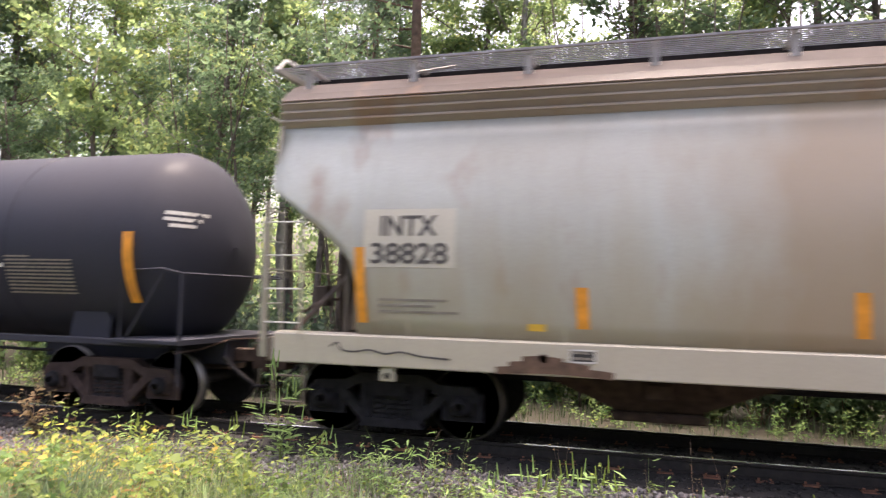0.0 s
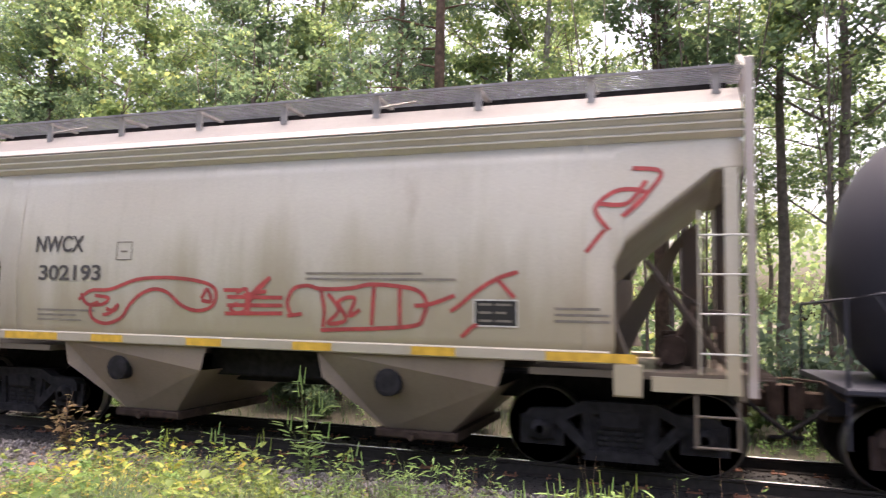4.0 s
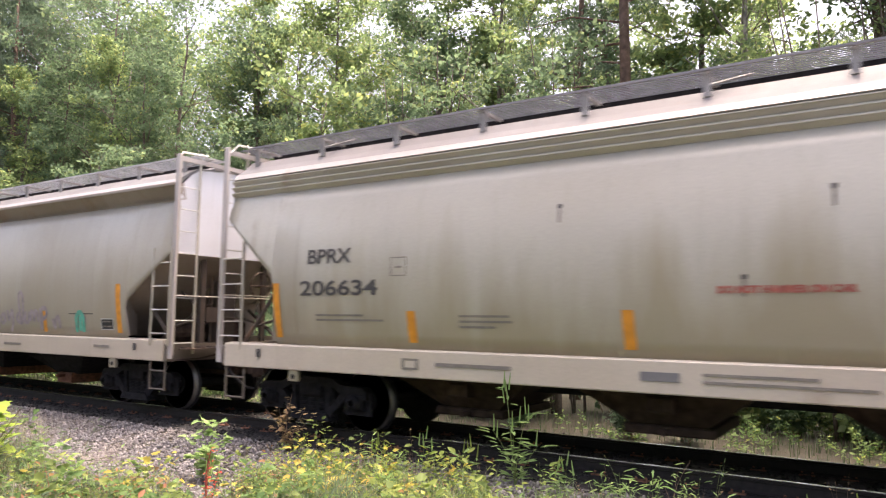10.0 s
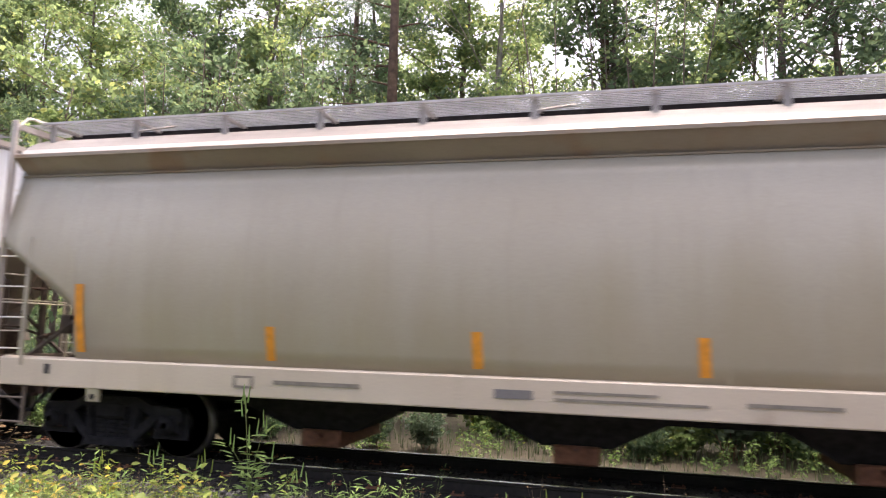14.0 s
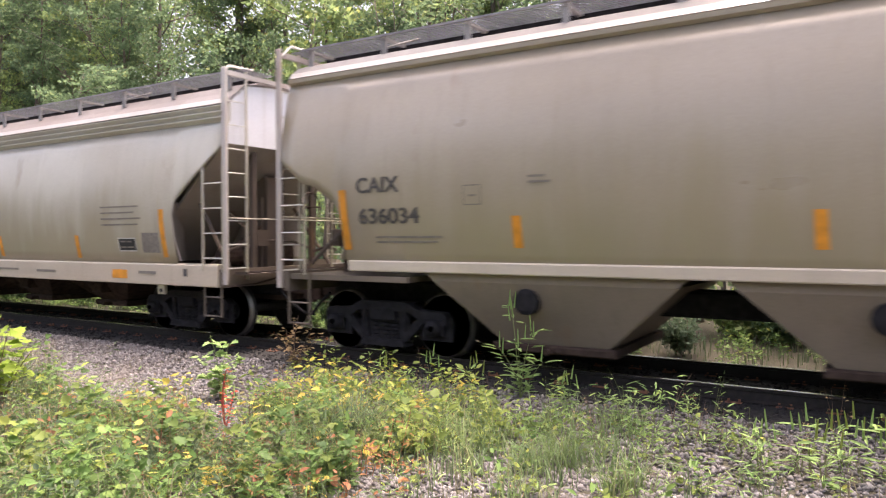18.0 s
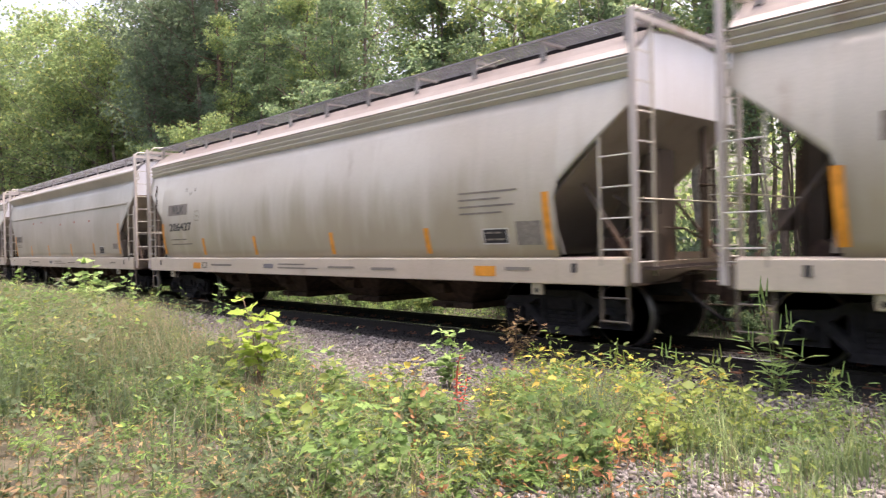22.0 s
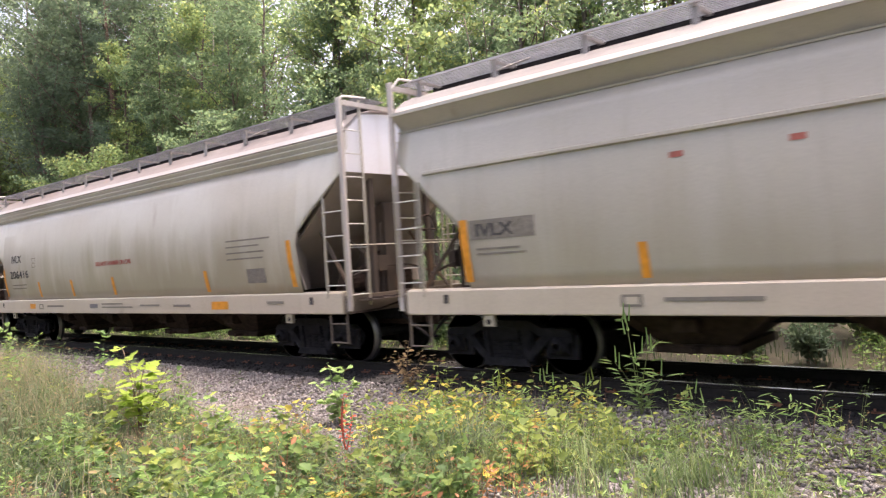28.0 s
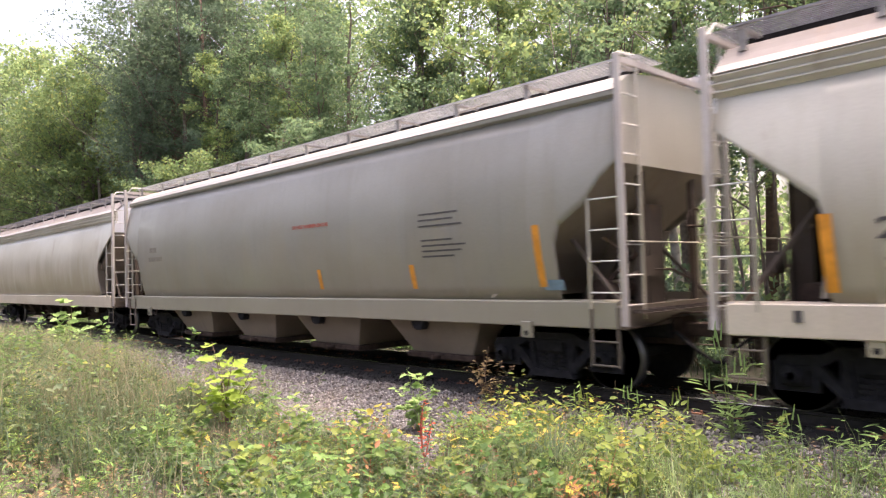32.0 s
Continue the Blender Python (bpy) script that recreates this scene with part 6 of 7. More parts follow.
# front row of tall trees, where the trunks are told apart
for k, x, y, sc in ((4, -15.6, 21.5, 1.05), (5, -5.9, 16.5, 1.0), (6, -8.3, 18.8, 1.0), (1, -3.4, 17.6, 1.0), (5, -0.4, 17.0, 0.92), (0, 3.4, 16.2, 0.95), (2, 6.5, 18.5, 0.95), (4, -34.5, 21.5, 1.1),
                    (3, -20.5, 20.0, 1.1), (1, -11.8, 20.5, 1.1), (1, -18.2, 23.5, 1.05), (6, -44.0, 20.5, 1.4), (2, -46.5, 22.0, 1.3), (6, -50.5, 21.0, 1.45),
                    (2, -54.5, 20.0, 1.35), (13, -49.0, 18.0, 1.1), (13, -46.0, 19.5, 1.3), (13, -52.0, 20.0, 1.35), (2, -49.5, 23.0, 1.4), (13, -55.0, 23.0, 1.4), (3, -66.0, 20.0, 1.45), (1, -72.0, 19.0, 1.4), (3, -79.0, 20.0, 1.45), (1, -86.0, 19.0, 1.4), (12, -69.0, 22.0, 1.3), (12, -76.0, 22.0, 1.3), (12, -83.0, 21.0, 1.25), (12, -91.0, 20.0, 1.3), (12, -63.0, 22.5, 1.35), (12, -73.5, 20.5, 1.25), (12, -61.0, 19.0, 1.25), (12, -67.0, 17.5, 1.35), (12, -75.0, 18.0, 1.6), (12, -84.0, 18.5, 1.7), (12, -93.0, 18.5, 1.7), (12, -64.0, 18.5, 1.45), (12, -104.0, 18.0, 1.6), (12, -100.0, 17.5, 1.8), (12, -113.0, 18.0, 1.9),
                    (0, -30.5, 21.5, 1.15), (0, -38.0, 22.5, 1.35), (11, -41.0, 24.5, 1.4), (3, -96.0, 20.0, 1.4), (1, -108.0, 19.0, 1.3), (12, -102.0, 19.5, 1.3), (12, -116.0, 19.0, 1.3)):
    plant(k, x, y, sc, rnd.uniform(0, 360))
for k, x, y, sc in ((9, -10.3, 18.2, 1.0), (10, -7.0, 19.6, 1.05), (15, -1.2, 15.4, 1.0), (14, 0.6, 14.9, 1.05), (14, 2.6, 15.0, 0.9), (15, -7.4, 15.8, 1.0), (14, -11.5, 15.6, 1.0), (10, -0.2, 17.2, 0.95), (10, -13.2, 18.5, 1.0), (9, -17.3, 18.8, 1.0), (10, -21.8, 18.4, 1.0), (9, -22.6, 19.2, 1.05),
                    (10, -29.2, 19.0, 1.0), (9, -32.8, 19.5, 1.05), (10, -37.0, 19.0, 1.05), (9, -41.0, 19.5, 1.05), (9, 2.2, 17.5, 1.0), (10, 5.0, 16.5, 1.0), (9, -4.6, 18.5, 1.0)):
    plant(k, x, y, sc, rnd.uniform(0, 360))
for k, x, y, sc in ((1, -9.5, 25.0, 1.05), (3, -4.0, 26.0, 1.1), (1, 2.0, 25.5, 1.05), (3, -17.0, 27.0, 1.15), (1, -22.0, 26.0, 1.15), (6, 8.5, 20.0, 1.05)):
    plant(k, x, y, sc, rnd.uniform(0, 360))
# the depth of the wood, denser and taller along the track to the west
for i in range(17):
    x = -32 + 50 * ((i * 0.618034) % 1.0)
    plant(rnd.choice((11, 12, 12, 12, 1)), x, 29 + 10 * rnd.random(), rnd.uniform(0.75, 1.0), rnd.uniform(0, 360))
for i in range(34):
    x = -32 - 80 * ((i * 0.618034) % 1.0)
    plant(rnd.choice((11, 13, 11, 12)), x, 25 + 12 * rnd.random(), rnd.uniform(1.3, 1.65), rnd.uniform(0, 360))
for i in range(30):
    plant(rnd.choice((12, 12, 12, 11)), -62 - 95 * ((i * 0.618034) % 1.0), 17.5 + 8 * rnd.random(), rnd.uniform(1.05, 1.4), rnd.uniform(0, 360))


def far_wood(name, seed, n, size, x0, x1, y0, y1, top, leaf, label):
    """The closed depth of the wood: leaf sprays too far off to tell apart, thinning out upwards."""
    r = np.random.RandomState(seed)
    x, y = r.uniform(x0, x1, n), r.uniform(y0, y1, n)
    open_sky = np.where(np.abs(x + 1.28 * y) < 0.13 * np.abs(y), 0.4, 1.0)
    ridge = open_sky * np.array([top * (0.75 + 0.35 * noise.noise((a * 0.11, b * 0.05, 5))) for a, b in zip(x, y)])
    z = ridge * r.uniform(0, 1, n) ** 0.9
    c = np.c_[x, y, z - 0.3]
    a = r.normal(size=(n, 3))
    a /= np.linalg.norm(a, axis=1)[:, None]
    b = np.cross(a, r.normal(size=(n, 3)))
    b /= np.linalg.norm(b, axis=1)[:, None]
    q = r.uniform(size * 0.6, size * 1.4, (n, 1))
    a, b = a * q, b * q * 0.6
    v = np.stack([c - a, c + b, c + a, c - b], 1).reshape(-1, 3)
    tagged(link(name, quads_mesh(name, v, 4, leaf)), label, "wood", "", "stuff")


far_wood("far_wood", 51, 24000, 0.20, -40, 40, 36, 54, 10.0, LEAF_LIT, "sunlit yellow-green depth of the wood")
far_wood("far_wood", 55, 80000, 0.20, -190, -36, 34, 54, 24.0, LEAF_MID, "sunlit yellow-green depth of the western wood")
far_wood("far_wood", 52, 60000, 0.30, -260, -40, 46, 75, 32.0, LEAF_MID, "hazy green depth of the wood")
far_wood("undergrowth", 53, 26000, 0.12, -90, 20, 15.5, 30, 3.2, LEAF_MID, "tangled green undergrowth below the trees")
far_wood("undergrowth", 54, 14000, 0.10, -90, 20, 14.5, 24, 2.2, LEAF_LIT, "yellow-green undergrowth below the trees")
# unseen leaf screen added behind the camera to cut low light on the cars
far_wood("rear_light_screen", 56, 50000, 0.42, -110, 90, -38, -19, 15.0, LEAF_DEEP, "unseen leaf screen behind the path that holds back low sky light")
# thin stems close behind the track
for i in range(40):
    x = -48 + 58 * ((i * 0.618034 + 0.2) % 1.0)
    plant(rnd.choice((7, 8)), x, rnd.uniform(14.0, 18.5), rnd.uniform(0.7, 1.15), rnd.uniform(0, 360))


def bush(seed, leaf, h, w, name="bush", label="leafy green bush at the edge of the wood"):
    rnd2, r = random.Random(seed), np.random.RandomState(seed)
    s, tips = Shape(), []
    for i in range(9):
        a = rnd2.uniform(0, math.tau)
        limb(s, (rnd2.uniform(-0.2, 0.2), rnd2.uniform(-0.2, 0.2), -0.1), (math.cos(a) * 0.7, math.sin(a) * 0.7, 1.1), h * rnd2.uniform(0.5, 1.0), 0.014, rnd2, 1, tips)
    t = thing(name, label, "bush", "bushes along the wood")
    link("stem", s.mesh("stem", TWIG), t)
    link("foliage", quads_mesh("foliage", leaf_cloud(tips, 32, w, 0.08, r, 0.8), 4, leaf), t)
    return t


BUSH = [bush(31, LEAF_MID, 1.5, 0.5), bush(32, LEAF_LIT, 1.2, 0.45, label="yellow-green bush at the edge of the wood"), bush(33, LEAF_DEEP, 1.9, 0.55, label="dark green bush at the edge of the wood")]
first = [True] * 3
for i in range(84):
    x = -62 + 72 * ((i * 0.618034 + 0.4) % 1.0)
    y = rnd.uniform(12.6, 16.5)
    k = rnd.randrange(3)
    m = pose(x, y, gz(x, y), 0, 0, rnd.uniform(0, 360))
    b = BUSH[k] if first[k] else copy_thing(BUSH[k], m)
    first[k] = False
    sc = rnd.uniform(0.6, 1.0) * (0.8 if y < 13.6 else 1.3)
    b.matrix_basis = m @ Matrix.Diagonal((sc, sc, sc, 1))


# ---- grass and weeds in front ----
def blades(name, n, place, height, width, material, label, seed, bend=0.35):
    """Grass: tapered, bent blades of three pieces each."""
    r = np.random.RandomState(seed)
    xy = place(r, n)
    n = len(xy)
    z = np.array([gz(a, b) for a, b in xy]) - 0.02
    base = np.c_[xy, z]
    h = height(r, xy)
    a = r.uniform(0, math.tau, n)
    d = np.c_[np.cos(a), np.sin(a), np.zeros(n)]
    w = np.c_[-np.sin(a), np.cos(a), np.zeros(n)] * (width * r.uniform(0.6, 1.3, n))[:, None]
    k = (bend * r.uniform(0.3, 1.8, n))[:, None]
    H = h[:, None]
    up = np.array([0, 0, 1.0])
    p1 = base + up * H * 0.45 + d * H * k * 0.15
    p2 = base + up * H * 0.82 + d * H * k * 0.5
    p3 = base + up * H * (1.0 - 0.25 * np.minimum(k, 1)) + d * H * k
    v = np.stack([base - w, base + w, p1 - w * 0.8, p1 + w * 0.8, p2 - w * 0.5, p2 + w * 0.5, p3], 1).reshape(-1, 3)
    o = np.arange(n)[:, None, None] * 7
    tri = (o + np.array([(0, 1, 3), (0, 3, 2), (2, 3, 5), (2, 5, 4), (4, 5, 6)])[None]).reshape(-1, 3)
    return tagged(link(name, indexed_mesh(name, v, tri, material)), label, "grass", "", "stuff")


# open spots where single plants stand: x, y, radius, reach towards the path
OPEN = ((-6.9, 4.95, 0.22, 1.3), (-7.9, 5.75, 0.35, 1.2), (-8.75, 3.45, 0.5, 0.6), (-8.0, 7.3, 0.5, 0.7), (-4.35, 7.35, 0.3, 0.9), (-8.55, 5.15, 0.4, 0.9))


def cleared(q):
    """Drops places that lie on an open spot or just before it."""
    keep = np.ones(len(q), bool)
    for x, y, rad, reach in OPEN:
        d = np.array([-0.8 - x, -0.5 - y]) / math.hypot(x + 0.8, y + 0.5)
        u = (q - np.array([x, y])) @ d
        w = np.abs((q - np.array([x, y])) @ np.array([-d[1], d[0]]))
        keep &= ~((w < rad) & (u > -rad) & (u < reach))
    bare = (q[:, 0] < -8.2) & (q[:, 0] > -17) & (q[:, 1] > 4.4 + 0.35 * np.sin(q[:, 0] * 1.7)) & (q[:, 1] < 7.4)
    bare |= (q[:, 0] < -7.3) & (q[:, 0] > -17) & (q[:, 1] > 5.25 + 0.3 * np.sin(q[:, 0] * 2.3)) & (q[:, 1] < 7.4)
    return q[keep & ~bare]


def strip(x0, x1, y0, y1):
    return lambda r, n: np.c_[r.uniform(x0, x1, n), r.uniform(y0, y1, n)]


def clumps(x0, x1, y0, y1, count, spread):
    def pick(r, n):
        c = np.c_[r.uniform(x0, x1, count), r.uniform(y0, y1, count)]
        return cleared(c[r.randint(0, count, n)] + r.normal(size=(n, 2)) * spread)
    return pick


blades("grass", 1600, clumps(-6.8, 0.5, 1.8, 6.2, 60, 0.09), lambda r, q: r.uniform(0.10, 0.34, len(q)), 0.005, GRASS, "patchy green grass at the foot of the ballast", 41)
blades("grass", 1300, clumps(-9.2, -4.2, 1.4, 5.6, 70, 0.16), lambda r, q: r.uniform(0.25, 0.6, len(q)), 0.0035, STRAW, "thin bent straw-coloured grass among the weeds", 56, 0.7)
blades("grass", 2200, clumps(-9.5, -5.0, 1.4, 5.6, 70, 0.14), lambda r, q: r.uniform(0.2, 0.5, len(q)), 0.006, GRASS, "long bent green grass among the weeds", 57, 0.7)
blades("grass", 850, clumps(-7.0, -2.2, 4.6, 6.6, 24, 0.07), lambda r, q: r.uniform(0.22, 0.5, len(q)), 0.0055, LONGGRASS, "long arching pale green grass tufts on the ballast shoulder", 58, 0.8)
blades("grass", 900, clumps(-7.5, 2.5, 3.4, 6.8, 60, 0.06), lambda r, q: r.uniform(0.15, 0.45, len(q)), 0.004, STRAW, "thin straw-coloured grass stalks on the ballast", 46, 0.2)
blades("grass", 13000, clumps(-23, -8.2, 0.3, 5.5, 260, 0.22), lambda r, q: r.uniform(0.2, 0.66, len(q)) * np.clip((7.0 - q[:, 1]) / 2.5, 0.5, 1.0), 0.005, GRASS, "tall mixed grass on the bank beside the track", 42)
blades("grass", 6500, clumps(-18, -9.2, 1.8, 5.5, 110, 0.24), lambda r, q: r.uniform(0.45, 0.92, len(q)), 0.003, STRAW, "dry straw-coloured grass among the green", 43, 0.55)
blades("grass", 12000, clumps(-60, -22, 1.0, 5.4, 260, 0.5), lambda r, q: r.uniform(0.4, 0.9, len(q)), 0.012, GRASS, "tall grass farther along the bank", 44)
blades("grass", 5000, clumps(-50, -19, 2.5, 5.4, 120, 0.5), lambda r, q: r.uniform(0.5, 1.0, len(q)), 0.008, STRAW, "dry grass farther along the bank", 48, 0.5)
blades("grass", 6000, strip(-50, 10, 12.3, 15.5), lambda r, q: r.uniform(0.12, 0.35, len(q)), 0.008, GRASS, "rough grass beyond the track", 45)


blades("grass", 9000, clumps(-16, 9, -10.0, 1.2, 420, 0.35), lambda r, q: r.uniform(0.06, 0.22, len(q)), 0.007, GRASS, "short rough grass round the path", 50)
blades("grass", 4000, clumps(-18, 12, -14.0, 1.0, 260, 0.4), lambda r, q: r.uniform(0.08, 0.3, len(q)), 0.006, STRAW, "dry short grass round the path", 55)


def leaf_shape(lobed):
    """Outline of a leaf along +x, unit length: (along, across, lift)."""
    if lobed == "narrow":
        half = [(0.0, 0.0), (0.3, 0.085), (0.7, 0.07), (1.0, 0.0)]
    elif lobed:
        half = [(0.0, 0.0), (0.12, 0.20), (0.02, 0.42), (0.30, 0.36), (0.42, 0.56), (0.58, 0.30), (0.78, 0.30), (1.0, 0.0)]
    else:
        half = [(0.0, 0.0), (0.3, 0.24), (0.68, 0.21), (1.0, 0.0)]
    return half


def leaf_mesh_data(P, D, N, size, lobed=False, fold=0.25):
    """Folded leaves: P roots, D ways, N rough upper sides. Two half blades each."""
    half = np.array(leaf_shape(lobed))
    m = len(half)
    D = D / np.linalg.norm(D, axis=1)[:, None]
    W = np.cross(N, D)
    W /= np.linalg.norm(W, axis=1)[:, None] + 1e-9
    U = np.cross(D, W)
    s = size[:, None, None]
    mid = np.stack([P + D * size[:, None] * 0.5, P + D * size[:, None]], 1)
    out = []
    for side in (1, -1):
        q = P[:, None] + s * (half[None, :, :1] * D[:, None] + side * half[None, :, 1:] * W[:, None] + fold * half[None, :, 1:] * U[:, None] - 0.18 * half[None, :, :1] ** 2 * U[:, None])
        out.append(q if side > 0 else q[:, ::-1])
    ring = np.concatenate([out[0], out[1][:, 1:-1]], 1)
    n, k = len(P), ring.shape[1]
    # two polygons share the midrib: root .. tip and back
    a = np.arange(0, m)
    b = np.r_[np.arange(m - 1, k), 0]
    o = np.arange(n)[:, None] * k
    return ring.reshape(-1, 3), (o + a[None]), (o + b[None])


def leaves(name, P, D, N, size, material, parent=None, lobed=False, label=""):
    v, a, b = leaf_mesh_data(P, D, N, size, lobed)
    return link(name, indexed_mesh(name, v, np.concatenate([a, b]), material), parent, label)


def sprigs(name, n, place, h0, h1, per, size, material, label, seed, stem=STEM, spread=0.5, shape=False):
    """Low leafy weeds: each a leaning stem with leaves all the way up, thicker towards the top."""
    r = np.random.RandomState(seed)
    xy = place(r, n)
    n = len(xy)
    base = np.c_[xy, [gz(a, b) - 0.02 for a, b in xy]]
    H = h0 + (h1 * 1.35 - h0) * r.uniform(0, 1, n) ** 1.8
    lean = np.c_[r.normal(size=(n, 2)) * 0.22, np.ones(n)]
    t = r.uniform(0.12, 1.0, (n, per)) ** 0.8
    P = base[:, None] + lean[:, None] * (H[:, None] * t)[:, :, None]
    a = r.uniform(0, math.tau, (n, per))
    D = np.stack([np.cos(a), np.sin(a), r.uniform(-0.35, 0.95, (n, per))], -1)
    P = P + D * (size * spread * r.uniform(0.1, 1.6, (n, per)))[:, :, None]
    N = np.stack([r.normal(size=(n, per)) * 0.5, r.normal(size=(n, per)) * 0.5, np.ones((n, per))], -1)
    sz = size * 0.88 * r.uniform(0.4, 1.35, (n, per))
    tagged(leaves(name, P.reshape(-1, 3), D.reshape(-1, 3), N.reshape(-1, 3), sz.ravel(), material, lobed=shape), label, "weeds", "", "stuff")
    w = np.array([0.0028, 0, 0])
    top = base + lean * H[:, None]
    w2 = np.array([0, 0.0028, 0])
    v = np.concatenate([np.stack([base - w, base + w, top + w * 0.4, top - w * 0.4], 1), np.stack([base - w2, base + w2, top + w2 * 0.4, top - w2 * 0.4], 1)]).reshape(-1, 3)
    tagged(link("weed_stalks", quads_mesh("weed_stalks", v, 4, stem)), "thin stalks of the " + label, "weeds", "", "stuff")


LUSH = [        # count, clumps, lowest, tallest, leaves each, leaf length, paint, label, stalk, shape
    (230, (-9.2, -4.5, 2.1, 5.6, 80, 0.22), 0.12, 0.46, 24, 0.085, WEED, "low bright green broad-leaved weeds on the bank", STEM, True),
    (330, (-9.4, -4.7, 1.6, 5.8, 110, 0.24), 0.10, 0.42, 26, 0.066, DIM, "dull green leafy weeds close to the ground", STEM, False),
    (240, (-9.4, -4.4, 1.4, 5.6, 80, 0.25), 0.10, 0.46, 24, 0.085, WEED, "narrow-leaved green weeds on the bank", STEM, "narrow"),
    (110, (-8.6, -4.2, 2.6, 6.4, 50, 0.20), 0.14, 0.46, 20, 0.065, YELLOWING, "yellow-green leafy weeds on the bank", STEM, False),
    (70, (-8.4, -4.4, 2.4, 5.6, 40, 0.20), 0.18, 0.56, 14, 0.10, YELLOWING, "lush yellow-green weeds with lobed leaves", STEM, True),
    (34, (-8.4, -4.2, 2.6, 6.6, 26, 0.12), 0.15, 0.5, 8, 0.085, GOLD, "weeds turned golden by autumn", TWIG, True),
    (260, (-9.5, -4.0, 1.6, 6.4, 110, 0.20), 0.12, 0.5, 14, 0.05, DRY, "withered brown weeds among the green", TWIG, "narrow"),
    (90, (-8.4, -3.6, 2.0, 5.0, 40, 0.2), 0.05, 0.24, 14, 0.075, CRIMSON_DULL, "russet withered leaves low among the weeds", TWIG, False),
    (60, (-7.8, -4.3, 2.6, 5.8, 30, 0.16), 0.2, 0.46, 10, 0.075, CRIMSON_DULL, "weeds with reddened leaves among the green", REDSTEM, False),
    (80, (-8.4, -5.0, 5.0, 6.9, 34, 0.13), 0.14, 0.50, 16, 0.085, LIME, "lime-yellow narrow-leaved weeds at the foot of the ballast", STEM, "narrow"),
    (60, (-7.6, -4.6, 5.2, 7.0, 34, 0.14), 0.14, 0.42, 18, 0.045, DRY, "dry brown weeds at the foot of the ballast", TWIG, False),
    (60, (-7.6, -3.6, 5.0, 7.0, 32, 0.12), 0.12, 0.44, 14, 0.095, YELLOWING, "yellowing weeds at the edge of the ballast", STEM, False),
    (76, (-4.6, 2.4, 3.2, 6.7, 50, 0.09), 0.06, 0.30, 12, 0.085, WEED, "scattered green weeds on the ballast shoulder", STEM, False),
    (80, (-4.8, 2.4, 3.0, 6.6, 60, 0.12), 0.08, 0.32, 13, 0.08, FRESH, "narrow-leaved weeds on the ballast shoulder", STEM, "narrow"),
    (50, (-4.8, 1.5, 2.8, 6.4, 40, 0.12), 0.06, 0.26, 12, 0.06, DIM, "dull creeping weeds on the ballast shoulder", STEM, False),
    (34, (-4.4, 1.8, 3.4, 6.6, 26, 0.08), 0.08, 0.30, 7, 0.07, YELLOWING, "yellowish weeds scattered on the ballast", STEM, True),
    (26, (-4.4, 1.8, 3.2, 6.4, 22, 0.10), 0.02, 0.08, 5, 0.07, DRY, "dead brown leaves lying on the ballast", TWIG, False),
    (60, (-6.6, 0.8, 6.3, 7.1, 40, 0.08), 0.10, 0.42, 9, 0.08, FRESH, "sparse weeds along the edge of the ties", STEM, "narrow"),
    (70, (-7.6, 0.6, 6.2, 7.2, 36, 0.12), 0.15, 0.55, 8, 0.03, DRY, "thin dry stalks along the edge of the ties", TWIG, False),
    (85, (-7.8, -3.6, 5.2, 6.85, 40, 0.13), 0.12, 0.50, 16, 0.10, YELLOWING, "yellow-green weeds along the foot of the ballast", STEM, False),
    (80, (-7.6, -1.4, 5.2, 6.85, 40, 0.12), 0.12, 0.46, 15, 0.11, FRESH, "green weeds along the foot of the ballast", STEM, "narrow"),
    (44, (-8.2, -4.6, 4.9, 6.7, 26, 0.13), 0.16, 0.46, 8, 0.115, GOLD, "golden leaves on thin weeds by the ballast", TWIG, False),
    (150, (-19, -8.6, 0.2, 4.9, 44, 0.32), 0.3, 0.85, 30, 0.085, WEED, "tall green weeds in dense clumps on the bank", STEM, True),
    (260, (-19, -8.6, -0.4, 4.6, 60, 0.35), 0.25, 0.75, 30, 0.085, DIM, "dull green weeds in dense clumps on the bank", STEM, False),
    (160, (-16, -8.4, 0.4, 4.6, 50, 0.25), 0.25, 0.75, 22, 0.075, YELLOWING, "yellow-green weeds on the grassy bank", STEM, "narrow"),
    (230, (-9.2, -4.8, -0.4, 1.9, 120, 0.28), 0.02, 0.16, 12, 0.06, DRY, "russet fallen leaves close to the path", TWIG, False),
    (46, (-5.6, 0.6, 6.0, 6.95, 34, 0.10), 0.12, 0.46, 14, 0.105, FRESH, "fresh green weeds between ballast and ties", STEM, "narrow"),
    (50, (-5.6, 0.6, 5.8, 6.9, 36, 0.12), 0.10, 0.36, 16, 0.065, YELLOWING, "yellow-green weeds between ballast and ties", STEM, False),
]
for i, (n, area, h0, h1, per, size, leaf, label, stalk, shape) in enumerate(LUSH):
    sprigs("weeds", n, clumps(*area), h0, h1, per, size, leaf, label, 200 + i, stalk, 0.5, shape)
sprigs("weeds", 620, clumps(-20, -8.0, 0.0, 5.2, 190, 0.3), 0.22, 0.66, 34, 0.085, DIM, "dull narrow-leaved weeds in the tall grass", 67, shape="narrow")
sprigs("weeds", 420, clumps(-20, -8.0, 0.0, 5.2, 150, 0.3), 0.2, 0.6, 28, 0.05, DIM, "dull green weeds in the tall grass", 83)
sprigs("weeds", 260, clumps(-18, -8.0, 0.6, 5.0, 80, 0.25), 0.3, 0.8, 30, 0.08, WEED, "leafy green weeds in the tall grass", 74, shape="narrow")
